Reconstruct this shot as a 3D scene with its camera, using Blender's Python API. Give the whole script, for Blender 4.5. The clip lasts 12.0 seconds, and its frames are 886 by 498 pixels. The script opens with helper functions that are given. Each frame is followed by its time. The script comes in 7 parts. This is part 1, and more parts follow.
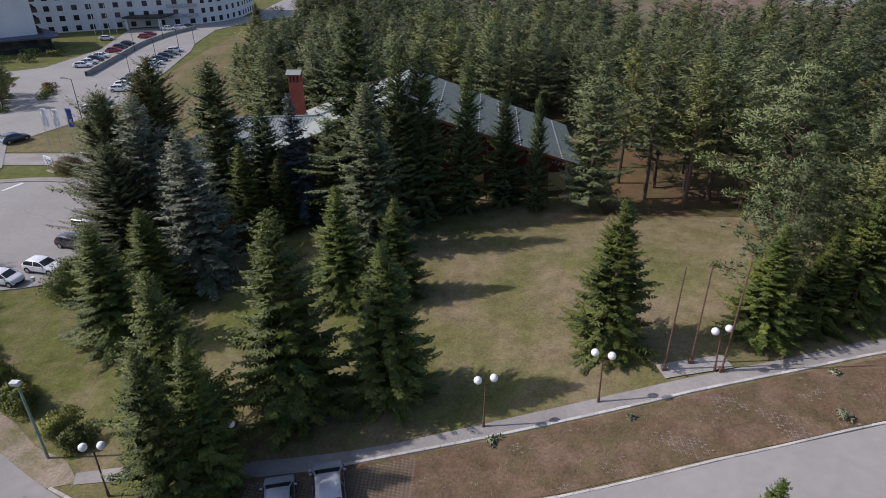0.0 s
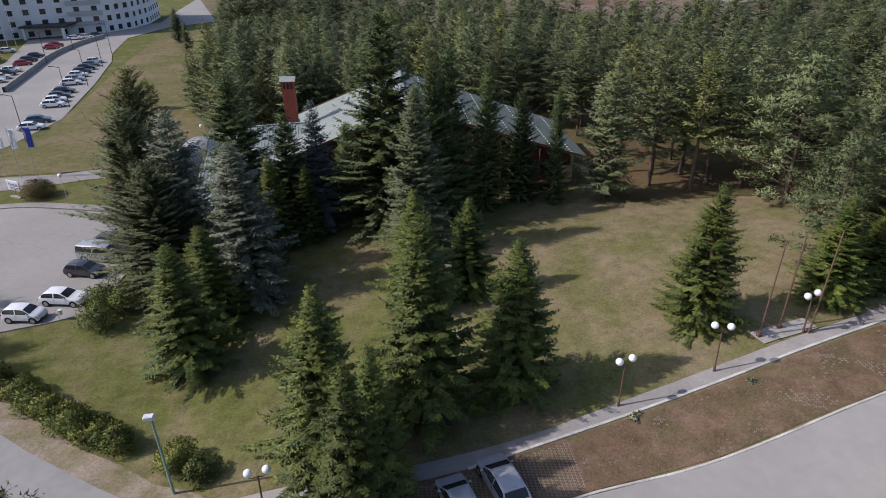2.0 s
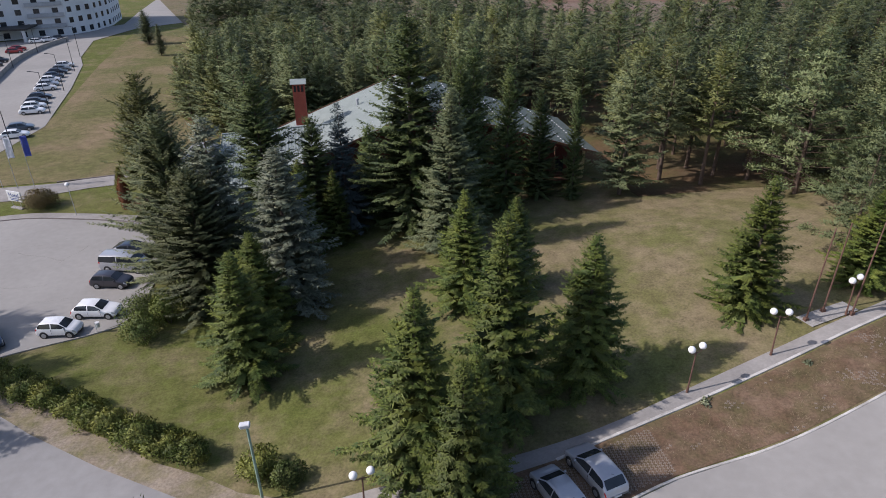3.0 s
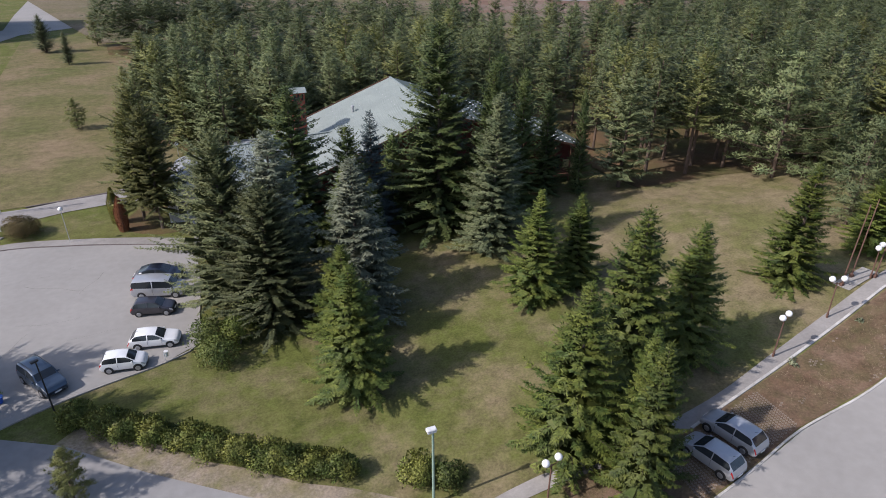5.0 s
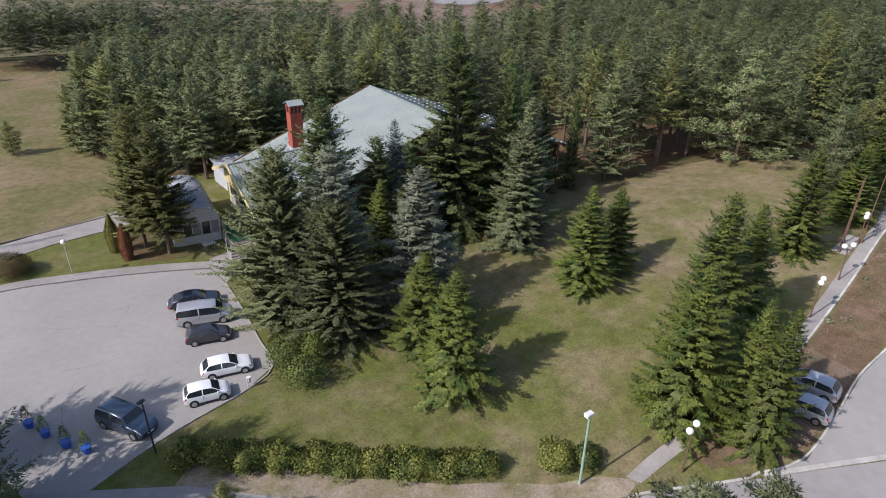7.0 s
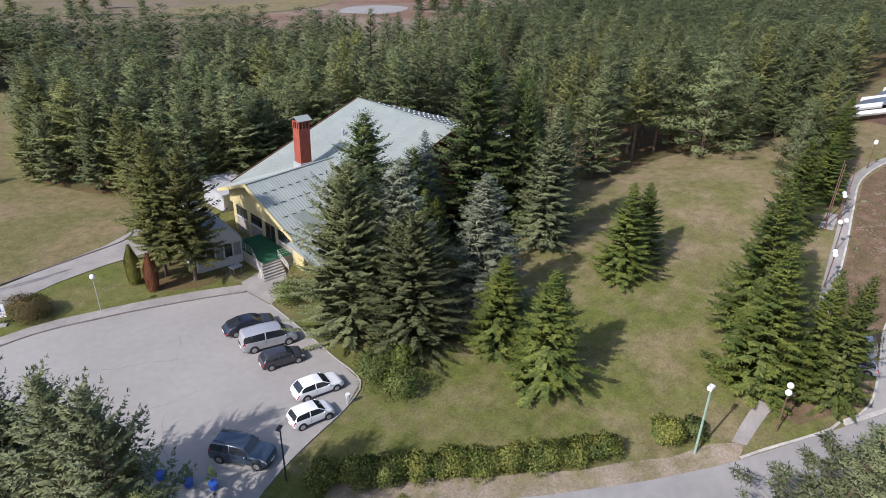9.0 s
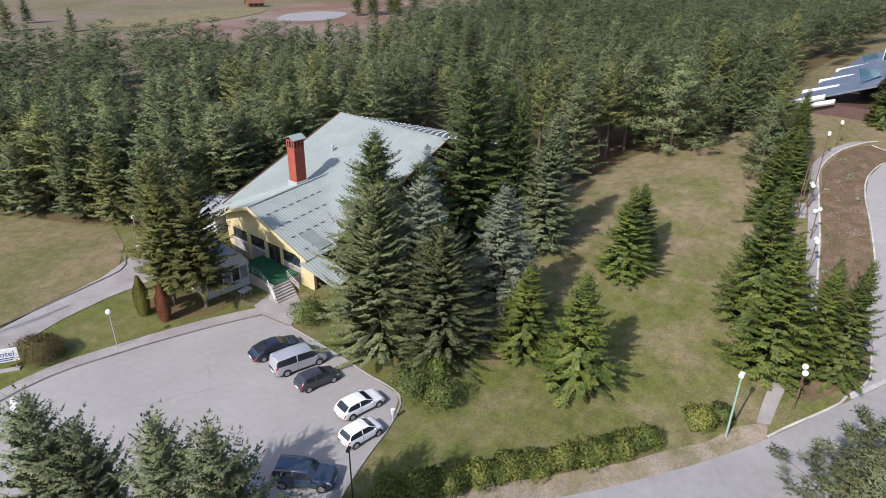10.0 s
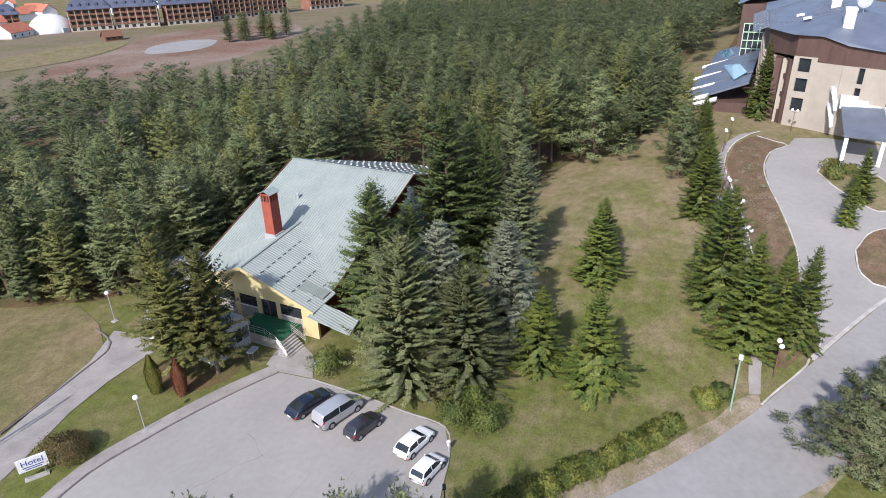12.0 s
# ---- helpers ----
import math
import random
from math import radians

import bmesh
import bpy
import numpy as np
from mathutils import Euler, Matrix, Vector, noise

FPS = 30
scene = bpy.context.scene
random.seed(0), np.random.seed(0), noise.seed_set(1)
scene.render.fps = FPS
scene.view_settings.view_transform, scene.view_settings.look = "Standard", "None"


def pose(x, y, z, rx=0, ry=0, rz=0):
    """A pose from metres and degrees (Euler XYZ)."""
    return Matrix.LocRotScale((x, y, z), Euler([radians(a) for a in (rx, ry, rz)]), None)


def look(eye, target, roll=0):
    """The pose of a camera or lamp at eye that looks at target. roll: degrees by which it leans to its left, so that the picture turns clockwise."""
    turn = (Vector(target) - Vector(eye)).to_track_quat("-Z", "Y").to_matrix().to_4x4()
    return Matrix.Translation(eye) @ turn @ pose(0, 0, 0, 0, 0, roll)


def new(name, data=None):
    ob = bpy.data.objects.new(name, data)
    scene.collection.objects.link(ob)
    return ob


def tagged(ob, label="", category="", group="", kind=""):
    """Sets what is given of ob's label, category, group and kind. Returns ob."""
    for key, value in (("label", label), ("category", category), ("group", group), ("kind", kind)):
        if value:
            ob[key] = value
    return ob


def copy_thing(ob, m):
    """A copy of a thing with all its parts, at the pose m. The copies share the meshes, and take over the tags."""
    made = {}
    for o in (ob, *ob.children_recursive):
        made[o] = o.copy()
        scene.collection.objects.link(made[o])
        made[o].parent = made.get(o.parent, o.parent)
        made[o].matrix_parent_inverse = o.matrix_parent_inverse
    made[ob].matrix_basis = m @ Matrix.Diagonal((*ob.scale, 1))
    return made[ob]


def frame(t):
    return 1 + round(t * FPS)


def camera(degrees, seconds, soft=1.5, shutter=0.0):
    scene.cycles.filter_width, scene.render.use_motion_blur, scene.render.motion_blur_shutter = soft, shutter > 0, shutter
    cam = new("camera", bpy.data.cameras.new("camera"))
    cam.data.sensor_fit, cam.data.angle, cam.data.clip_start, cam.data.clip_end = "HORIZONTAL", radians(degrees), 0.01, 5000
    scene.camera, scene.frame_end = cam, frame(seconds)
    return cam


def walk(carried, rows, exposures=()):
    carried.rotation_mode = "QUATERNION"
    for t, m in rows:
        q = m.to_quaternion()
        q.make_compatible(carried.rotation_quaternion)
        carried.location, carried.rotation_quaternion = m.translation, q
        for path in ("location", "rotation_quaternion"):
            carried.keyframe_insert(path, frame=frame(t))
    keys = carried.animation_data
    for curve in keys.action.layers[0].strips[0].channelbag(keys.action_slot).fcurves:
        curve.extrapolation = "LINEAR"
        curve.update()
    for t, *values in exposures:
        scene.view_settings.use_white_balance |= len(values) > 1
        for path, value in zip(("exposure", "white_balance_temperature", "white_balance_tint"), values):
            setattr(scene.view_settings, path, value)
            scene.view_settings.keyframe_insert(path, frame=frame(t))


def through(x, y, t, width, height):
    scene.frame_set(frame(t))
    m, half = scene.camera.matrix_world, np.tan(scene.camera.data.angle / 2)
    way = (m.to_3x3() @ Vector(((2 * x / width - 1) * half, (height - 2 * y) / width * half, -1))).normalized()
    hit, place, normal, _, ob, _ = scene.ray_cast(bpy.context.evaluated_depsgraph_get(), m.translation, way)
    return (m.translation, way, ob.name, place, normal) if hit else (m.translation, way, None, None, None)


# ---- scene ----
import collections

cam = camera(69.5, 12.0, soft=0.95)
PATH = [
    (0, (0.695, 1.765, 32.833), (0.566, 3.536, 31.913), -0.60),
    (0.5, (-3.044, 1.170, 33.007), (-3.085, 2.946, 32.089), -0.55),
    (1, (-6.789, 0.834, 33.085), (-6.750, 2.611, 32.167), -0.49),
    (1.5, (-10.458, 0.832, 33.122), (-10.344, 2.605, 32.204), -0.46),
    (2, (-14.215, 0.917, 33.272), (-14.034, 2.683, 32.351), -0.49),
    (2.5, (-18.173, 1.096, 33.515), (-17.934, 2.852, 32.588), -0.49),
    (3, (-22.188, 1.345, 33.785), (-21.876, 3.090, 32.858), -0.36),
    (5, (-39.363, 4.345, 34.783), (-38.699, 5.989, 33.858), 0.92),
    (5.5, (-43.439, 5.601, 34.942), (-42.686, 7.208, 34.020), 1.12),
    (6, (-47.415, 7.060, 35.083), (-46.577, 8.626, 34.164), 1.26),
    (6.5, (-51.272, 8.716, 35.252), (-50.355, 10.240, 34.336), 1.38),
    (7, (-55.095, 10.375, 35.425), (-54.105, 11.855, 34.514), 1.53),
    (9, (-69.150, 19.145, 35.766), (-67.890, 20.423, 34.883), 1.89),
    (9.5, (-72.372, 21.678, 36.504), (-71.052, 22.894, 35.621), 1.58),
    (10, (-75.472, 24.282, 37.464), (-74.082, 25.420, 36.586), 0.95),
    (10.5, (-78.254, 26.951, 38.612), (-76.796, 28.009, 37.741), 0.32),
    (11, (-80.699, 29.400, 39.869), (-79.181, 30.371, 39.001), -0.36),
    (11.5, (-82.902, 31.624, 41.191), (-81.335, 32.517, 40.325), -1.08),
    (12, (-85.067, 33.698, 42.542), (-83.467, 34.530, 41.678), -1.72),
]
walk(cam, [(t, look(eye, target, roll)) for t, eye, target, roll in PATH], [(0, 0.51, 6200, 19), (3, 0.67, 6200, 18), (6, 0.83, 6200, 17), (9, 1.01, 6150, 17), (12, 1.13, 6080, 16)])

# ---------------------------------------------------------------- light
SUN_EL, SUN_AZ = radians(39.0), radians(-90.0)      # height; direction of the sun, clockwise from +y
world = bpy.data.worlds.new("sky")
scene.world = world
world.use_nodes = True
wn = world.node_tree.nodes
sky = wn.new("ShaderNodeTexSky")
sky.sky_type = "NISHITA"
sky.sun_disc = False
sky.sun_elevation, sky.sun_rotation = SUN_EL, SUN_AZ
sky.air_density, sky.dust_density, sky.ozone_density = 1.0, 1.6, 1.0
wn["Background"].inputs["Strength"].default_value = 0.10
world.node_tree.links.new(sky.outputs[0], wn["Background"].inputs[0])

sun = new("sun", bpy.data.lights.new("sun", "SUN"))
sun.data.energy, sun.data.angle, sun.data.color = 2.6, radians(0.6), (1.0, 0.95, 0.88)
to_sun = Vector((math.sin(SUN_AZ) * math.cos(SUN_EL), math.cos(SUN_AZ) * math.cos(SUN_EL), math.sin(SUN_EL)))
sun.matrix_world = look(to_sun * 100, (0, 0, 0))


# ---------------------------------------------------------------- materials
def mat(name, stops, scale=1.0, rough=0.8, metal=0.0, bump=0.0, bump_scale=None, fine=0.0, stretch=(1, 1, 1), per=None, spread=0.0, detail=5.0,
        spec=0.3, coat=0.0, world_space=True):
    """Noise-driven colours. stops: (position, rgb) of the large noise; fine: strength of a second, finer grain that varies the value;
    per: 'object' or 'island' for random value changes of the given spread."""
    m = bpy.data.materials.new(name)
    m.use_nodes = True
    n, l = m.node_tree.nodes, m.node_tree.links
    b = n["Principled BSDF"]
    b.inputs["Roughness"].default_value, b.inputs["Metallic"].default_value = rough, metal
    b.inputs["Specular IOR Level"].default_value = spec
    b.inputs["Coat Weight"].default_value = coat
    if world_space:
        src = n.new("ShaderNodeNewGeometry").outputs["Position"]
    else:
        src = n.new("ShaderNodeTexCoord").outputs["Object"]
    mp = n.new("ShaderNodeMapping")
    mp.inputs["Scale"].default_value = stretch
    l.new(src, mp.inputs["Vector"])
    t = n.new("ShaderNodeTexNoise")
    t.inputs["Scale"].default_value, t.inputs["Detail"].default_value, t.inputs["Roughness"].default_value = scale, detail, 0.6
    l.new(mp.outputs[0], t.inputs["Vector"])
    r = n.new("ShaderNodeValToRGB")
    while len(r.color_ramp.elements) < len(stops):
        r.color_ramp.elements.new(0.5)
    for e, (p, c) in zip(r.color_ramp.elements, stops):
        e.position, e.color = p, (*c, 1)
    l.new(t.outputs["Fac"], r.inputs[0])
    out = r.outputs[0]
    value = None
    if fine:
        t2 = n.new("ShaderNodeTexNoise")
        t2.inputs["Scale"].default_value, t2.inputs["Detail"].default_value = scale * 14, 4
        l.new(mp.outputs[0], t2.inputs["Vector"])
        mr = n.new("ShaderNodeMapRange")
        mr.inputs["From Min"].default_value, mr.inputs["From Max"].default_value = 0.25, 0.75
        mr.inputs["To Min"].default_value, mr.inputs["To Max"].default_value = 1 - fine, 1 + fine
        l.new(t2.outputs["Fac"], mr.inputs["Value"])
        value = mr.outputs[0]
    if per:
        rnd = n.new("ShaderNodeObjectInfo").outputs["Random"] if per == "object" else n.new("ShaderNodeNewGeometry").outputs["Random Per Island"]
        mr = n.new("ShaderNodeMapRange")
        mr.inputs["To Min"].default_value, mr.inputs["To Max"].default_value = 1 - spread, 1 + spread
        l.new(rnd, mr.inputs["Value"])
        if value is None:
            value = mr.outputs[0]
        else:
            mul = n.new("ShaderNodeMath")
            mul.operation = "MULTIPLY"
            l.new(value, mul.inputs[0]), l.new(mr.outputs[0], mul.inputs[1])
            value = mul.outputs[0]
    if value is not None:
        hv = n.new("ShaderNodeHueSaturation")
        l.new(value, hv.inputs["Value"]), l.new(out, hv.inputs["Color"])
        out = hv.outputs[0]
    l.new(out, b.inputs["Base Color"])
    if bump:
        t3 = n.new("ShaderNodeTexNoise")
        t3.inputs["Scale"].default_value, t3.inputs["Detail"].default_value = bump_scale or scale * 10, 5
        l.new(mp.outputs[0], t3.inputs["Vector"])
        bp = n.new("ShaderNodeBump")
        bp.inputs["Strength"].default_value, bp.inputs["Distance"].default_value = bump, 0.05
        l.new(t3.outputs["Fac"], bp.inputs["Height"])
        l.new(bp.outputs[0], b.inputs["Normal"])
    return m


def plain(name, c, rough=0.5, metal=0.0, spec=0.4, coat=0.0, vary=0.12, scale=3.0):
    d = tuple(v * (1 - vary) for v in c)
    u = tuple(min(1, v * (1 + vary)) for v in c)
    return mat(name, [(0.35, d), (0.65, u)], scale, rough, metal, spec=spec, coat=coat, world_space=False)


def mix_ground(name, a, b, c, s1, s2, rough=0.95, bump=0.5, drier=None):
    """Three colours in patches of two sizes, with grain."""
    m = bpy.data.materials.new(name)
    m.use_nodes = True
    n, l = m.node_tree.nodes, m.node_tree.links
    p = n["Principled BSDF"]
    p.inputs["Roughness"].default_value, p.inputs["Specular IOR Level"].default_value = rough, 0.1
    pos = n.new("ShaderNodeNewGeometry").outputs["Position"]

    def tex(scale, detail, lo, hi):
        t = n.new("ShaderNodeTexNoise")
        t.inputs["Scale"].default_value, t.inputs["Detail"].default_value, t.inputs["Roughness"].default_value = scale, detail, 0.65
        l.new(pos, t.inputs["Vector"])
        r = n.new("ShaderNodeMapRange")
        r.inputs["From Min"].default_value, r.inputs["From Max"].default_value = lo, hi
        l.new(t.outputs["Fac"], r.inputs["Value"])
        return r.outputs[0], t.outputs["Fac"]

    def blend(f, x, y):
        k = n.new("ShaderNodeMix")
        k.data_type = "RGBA"
        l.new(f, k.inputs["Factor"])
        for s, v in ((k.inputs["A"], x), (k.inputs["B"], y)):
            if isinstance(v, tuple):
                s.default_value = (*v, 1)
            else:
                l.new(v, s)
        return k.outputs["Result"]

    f1, _ = tex(s1, 6, 0.38, 0.62)
    f2, _ = tex(s2, 6, 0.42, 0.66)
    if drier:
        sep = n.new("ShaderNodeSeparateXYZ")
        l.new(pos, sep.inputs[0])
        dr = n.new("ShaderNodeMapRange")
        dr.inputs["From Min"].default_value, dr.inputs["From Max"].default_value = drier
        dr.inputs["To Min"].default_value, dr.inputs["To Max"].default_value = -0.35, 0.3
        l.new(sep.outputs["X"], dr.inputs["Value"])
        for_f = []
        for f in (f1, f2):
            ad = n.new("ShaderNodeMath")
            ad.operation, ad.use_clamp = "ADD", True
            l.new(f, ad.inputs[0]), l.new(dr.outputs[0], ad.inputs[1])
            for_f.append(ad.outputs[0])
        f1, f2 = for_f
    base = blend(f2, blend(f1, a, b), c)
    g, raw = tex(5.0, 8, 0.3, 0.7)
    g2, _ = tex(0.8, 5, 0.35, 0.65)
    both = n.new("ShaderNodeMath")
    both.operation = "MULTIPLY_ADD"
    both.inputs[1].default_value = 0.6
    l.new(g2, both.inputs[0]), l.new(g, both.inputs[2])
    gm = n.new("ShaderNodeMapRange")
    gm.inputs["From Max"].default_value = 1.6
    gm.inputs["To Min"].default_value, gm.inputs["To Max"].default_value = 0.55, 1.45
    l.new(both.outputs[0], gm.inputs["Value"])
    hv = n.new("ShaderNodeHueSaturation")
    l.new(gm.outputs[0], hv.inputs["Value"]), l.new(base, hv.inputs["Color"])
    l.new(hv.outputs[0], p.inputs["Base Color"])
    bp = n.new("ShaderNodeBump")
    bp.inputs["Strength"].default_value, bp.inputs["Distance"].default_value = bump, 0.06
    l.new(raw, bp.inputs["Height"])
    l.new(bp.outputs[0], p.inputs["Normal"])
    return m


M = {}
M["grass"] = mix_ground("grass", (0.102, 0.115, 0.030), (0.137, 0.127, 0.050), (0.202, 0.162, 0.094), 0.11, 0.21, drier=(-52, 26))
M["dry"] = mix_ground("dry_turf", (0.138, 0.088, 0.056), (0.178, 0.122, 0.082), (0.110, 0.090, 0.045), 0.35, 0.5, bump=0.9)
M["needles"] = mix_ground("needle_litter", (0.150, 0.092, 0.050), (0.100, 0.072, 0.042), (0.095, 0.095, 0.035), 0.2, 0.12)
M["meadow"] = mix_ground("meadow", (0.108, 0.112, 0.040), (0.145, 0.128, 0.056), (0.205, 0.155, 0.092), 0.05, 0.07)
M["earth"] = mix_ground("bare_earth", (0.150, 0.088, 0.062), (0.190, 0.120, 0.085), (0.230, 0.190, 0.150), 0.03, 0.02)
M["worn"] = mix_ground("worn_field", (0.128, 0.116, 0.058), (0.165, 0.135, 0.082), (0.180, 0.140, 0.105), 0.03, 0.015)
M["sand"] = mix_ground("gravelly_verge", (0.300, 0.250, 0.195), (0.235, 0.190, 0.135), (0.160, 0.145, 0.070), 0.4, 0.5)
M["asphalt"] = mat("worn_asphalt", [(0.3, (0.258, 0.246, 0.226)), (0.55, (0.290, 0.276, 0.254)), (0.8, (0.318, 0.303, 0.280))], 0.10, 0.9, bump=0.22, bump_scale=14, fine=0.06)
M["road"] = mat("road_asphalt", [(0.3, (0.225, 0.216, 0.204)), (0.7, (0.288, 0.277, 0.262))], 0.1, 0.9, bump=0.2, bump_scale=14, fine=0.08)
M["path"] = mat("old_path", [(0.3, (0.225, 0.208, 0.190)), (0.6, (0.295, 0.276, 0.252)), (0.8, (0.345, 0.320, 0.295))], 0.35, 0.9, bump=0.3, bump_scale=9, fine=0.10)
M["kerb"] = mat("kerb_concrete", [(0.3, (0.36, 0.342, 0.310)), (0.7, (0.53, 0.51, 0.475))], 0.8, 0.85, bump=0.3, fine=0.15, per="object", spread=0.12)
M["dark_kerb"] = mat("dark_kerb", [(0.3, (0.11, 0.09, 0.085)), (0.7, (0.19, 0.16, 0.15))], 0.8, 0.9, bump=0.3, fine=0.2)
M["stone"] = mat("wall_stone", [(0.3, (0.25, 0.235, 0.215)), (0.7, (0.36, 0.34, 0.31))], 0.6, 0.85, bump=0.4, fine=0.2)


# ---------------------------------------------------------------- terrain
GX = [-600, -70, -58, -40, -30, -22, -14, 1, 14, 31, 48, 80, 140, 600]
GZ = [-2, 0, 0, 0, .25, 1.2, 2.2, 3.8, 5.6, 7.2, 8.0, 8.6, 9, 9]


def smooth(v):
    v = min(1.0, max(0.0, v))
    return v * v * (3 - 2 * v)


def g(x, y):
    """Height of the ground."""
    s = smooth((y - 140) / 150)
    return float(np.interp(x, GX, GZ)) * (1 - 0.6 * smooth((y - 45) / 35)) * (1 - s) - 1.0 * s


def finish(name, bm, material=None, smooth_faces=False, parent=None):
    me = bpy.data.meshes.new(name)
    bm.normal_update()
    bm.to_mesh(me)
    bm.free()
    if material:
        me.materials.append(material)
    if smooth_faces:
        me.polygons.foreach_set("use_smooth", [True] * len(me.polygons))
    ob = new(name, me)
    if parent:
        ob.parent = parent
    return ob


def part(name, bm, material, parent, label="", smooth_faces=False):
    ob = finish(name, bm, material, smooth_faces, parent)
    if label:
        ob["label"] = label
    return ob


def empty(name, m, label, category, group="", kind=""):
    ob = new(name)
    ob.matrix_basis = m
    ob.empty_display_size = 0.3
    return tagged(ob, label, category, group, kind)


def box(bm, x0, x1, y0, y1, z0, z1, m=None, bevel=0.0):
    vs = [bm.verts.new(Vector(p)) for p in ((x0, y0, z0), (x1, y0, z0), (x1, y1, z0), (x0, y1, z0), (x0, y0, z1), (x1, y0, z1), (x1, y1, z1), (x0, y1, z1))]
    fs = [bm.faces.new([vs[i] for i in q]) for q in ((3, 2, 1, 0), (4, 5, 6, 7), (0, 1, 5, 4), (1, 2, 6, 5), (2, 3, 7, 6), (3, 0, 4, 7))]
    if bevel:
        es = {e for f in fs for e in f.edges}
        made = bmesh.ops.bevel(bm, geom=list(es), offset=bevel, segments=1, affect="EDGES")
        vs = list({v for f in made["faces"] for v in f.verts} | {v for v in vs if v.is_valid})
    if m is not None:
        for v in vs:
            v.co = m @ v.co
    return vs


def cyl(bm, p, q, r0, r1=None, n=8, cap=True):
    p, q = Vector(p), Vector(q)
    r1 = r0 if r1 is None else r1
    a = (q - p).normalized()
    u = a.orthogonal().normalized()
    w = a.cross(u)
    rings = [[bm.verts.new(c + r * (math.cos(2 * math.pi * i / n) * u + math.sin(2 * math.pi * i / n) * w)) for i in range(n)] for c, r in ((p, r0), (q, r1))]
    for i in range(n):
        bm.faces.new((rings[0][i], rings[0][(i + 1) % n], rings[1][(i + 1) % n], rings[1][i]))
    if cap:
        bm.faces.new(rings[0][::-1]), bm.faces.new(rings[1])


def ball(bm, c, r, seg=14, rings=9, squash=1.0):
    m = Matrix.Translation(c) @ Matrix.Diagonal((r, r, r * squash, 1))
    bmesh.ops.create_uvsphere(bm, u_segments=seg, v_segments=rings, radius=1.0, matrix=m)


def curve_points(pts, step=1.0, closed=False):
    """A Catmull-Rom line through the points, at about the given step."""
    p = [Vector((*q[:2], 0)) for q in pts]
    n = len(p)
    out = []
    for i in range(n if closed else n - 1):
        a = p[(i - 1) % n] if closed or i > 0 else 2 * p[0] - p[1]
        b, c = p[i], p[(i + 1) % n]
        d = p[(i + 2) % n] if closed or i + 2 < n else 2 * p[-1] - p[-2]
        k = max(1, int((c - b).length / step))
        for j in range(k):
            t = j / k
            out.append(0.5 * (2 * b + (c - a) * t + (2 * a - 5 * b + 4 * c - d) * t * t + (3 * b - a - 3 * c + d) * t ** 3))
    if not closed:
        out.append(p[-1])
    return out


def sheet(name, outline, dz, material, label, category="ground", cell=3.0, kind="structure", thick=0.0):
    """A piece of ground cover that follows the terrain."""
    bm = bmesh.new()
    face = bm.faces.new([bm.verts.new((x, y, 0)) for x, y, *_ in outline])
    bmesh.ops.triangulate(bm, faces=[face])
    xs, ys = [v.co.x for v in bm.verts], [v.co.y for v in bm.verts]
    for axis, lo, hi in ((0, min(xs), max(xs)), (1, min(ys), max(ys))):
        v = lo + cell
        while v < hi:
            co, no = [0, 0, 0], [0, 0, 0]
            co[axis], no[axis] = v, 1
            bmesh.ops.bisect_plane(bm, geom=bm.verts[:] + bm.edges[:] + bm.faces[:], plane_co=co, plane_no=no)
            v += cell
    for v in bm.verts:
        v.co.z = g(v.co.x, v.co.y) + dz
    bm.normal_update()
    for f in bm.faces:
        if f.normal.z < 0:
            f.normal_flip()
    ob = finish(name, bm, material, True)
    return tagged(ob, label, category, kind=kind)


def kerb_line(name, pts, label, width=0.16, up=0.12, down=0.15, material=None, piece=0.0, parent_label=""):
    """A row of kerb stones (piece > 0: single stones with joints, else one band)."""
    line = curve_points(pts, piece or 1.0)
    holder = empty(name, Matrix.Identity(4), label, "kerb", kind="structure")
    groups = [line[i:i + 2] for i in range(len(line) - 1)] if piece else [line]
    for seg in groups:
        bm = bmesh.new()
        rows = []
        for i, c in enumerate(seg):
            a, b = seg[max(0, i - 1)], seg[min(len(seg) - 1, i + 1)]
            d = (b - a).normalized()
            s = Vector((-d.y, d.x, 0)) * width / 2
            e = c.copy()
            if piece:
                e = c + d * (0.012 if i == 0 else -0.012)
            z = g(e.x, e.y) + (random.uniform(-0.012, 0.012) if piece else 0)
            rows.append([bm.verts.new(e + o + Vector((0, 0, z + h))) for o, h in ((-s, -down), (-s, up - 0.02), (-s * 0.8, up), (s * 0.8, up), (s, up - 0.02), (s, -down))])
        for r, q in zip(rows, rows[1:]):
            for i in range(5):
                bm.faces.new((r[i], q[i], q[i + 1], r[i + 1]))
        bm.faces.new(rows[0]), bm.faces.new(rows[-1][::-1])
        bmesh.ops.recalc_face_normals(bm, faces=bm.faces[:])
        part("kerb_stone" if piece else "kerb_band", bm, material or M["kerb"], holder)
    return holder


# one sheet of ground to the horizon, finer near the place
def axis_steps(lo, hi, fine, far):
    out = list(np.arange(lo, hi + 0.1, fine))
    step = fine
    while out[-1] < far:
        step *= 1.25
        out.append(out[-1] + step)
    step = fine
    while out[0] > -far:
        step *= 1.25
        out.insert(0, out[0] - step)
    return out


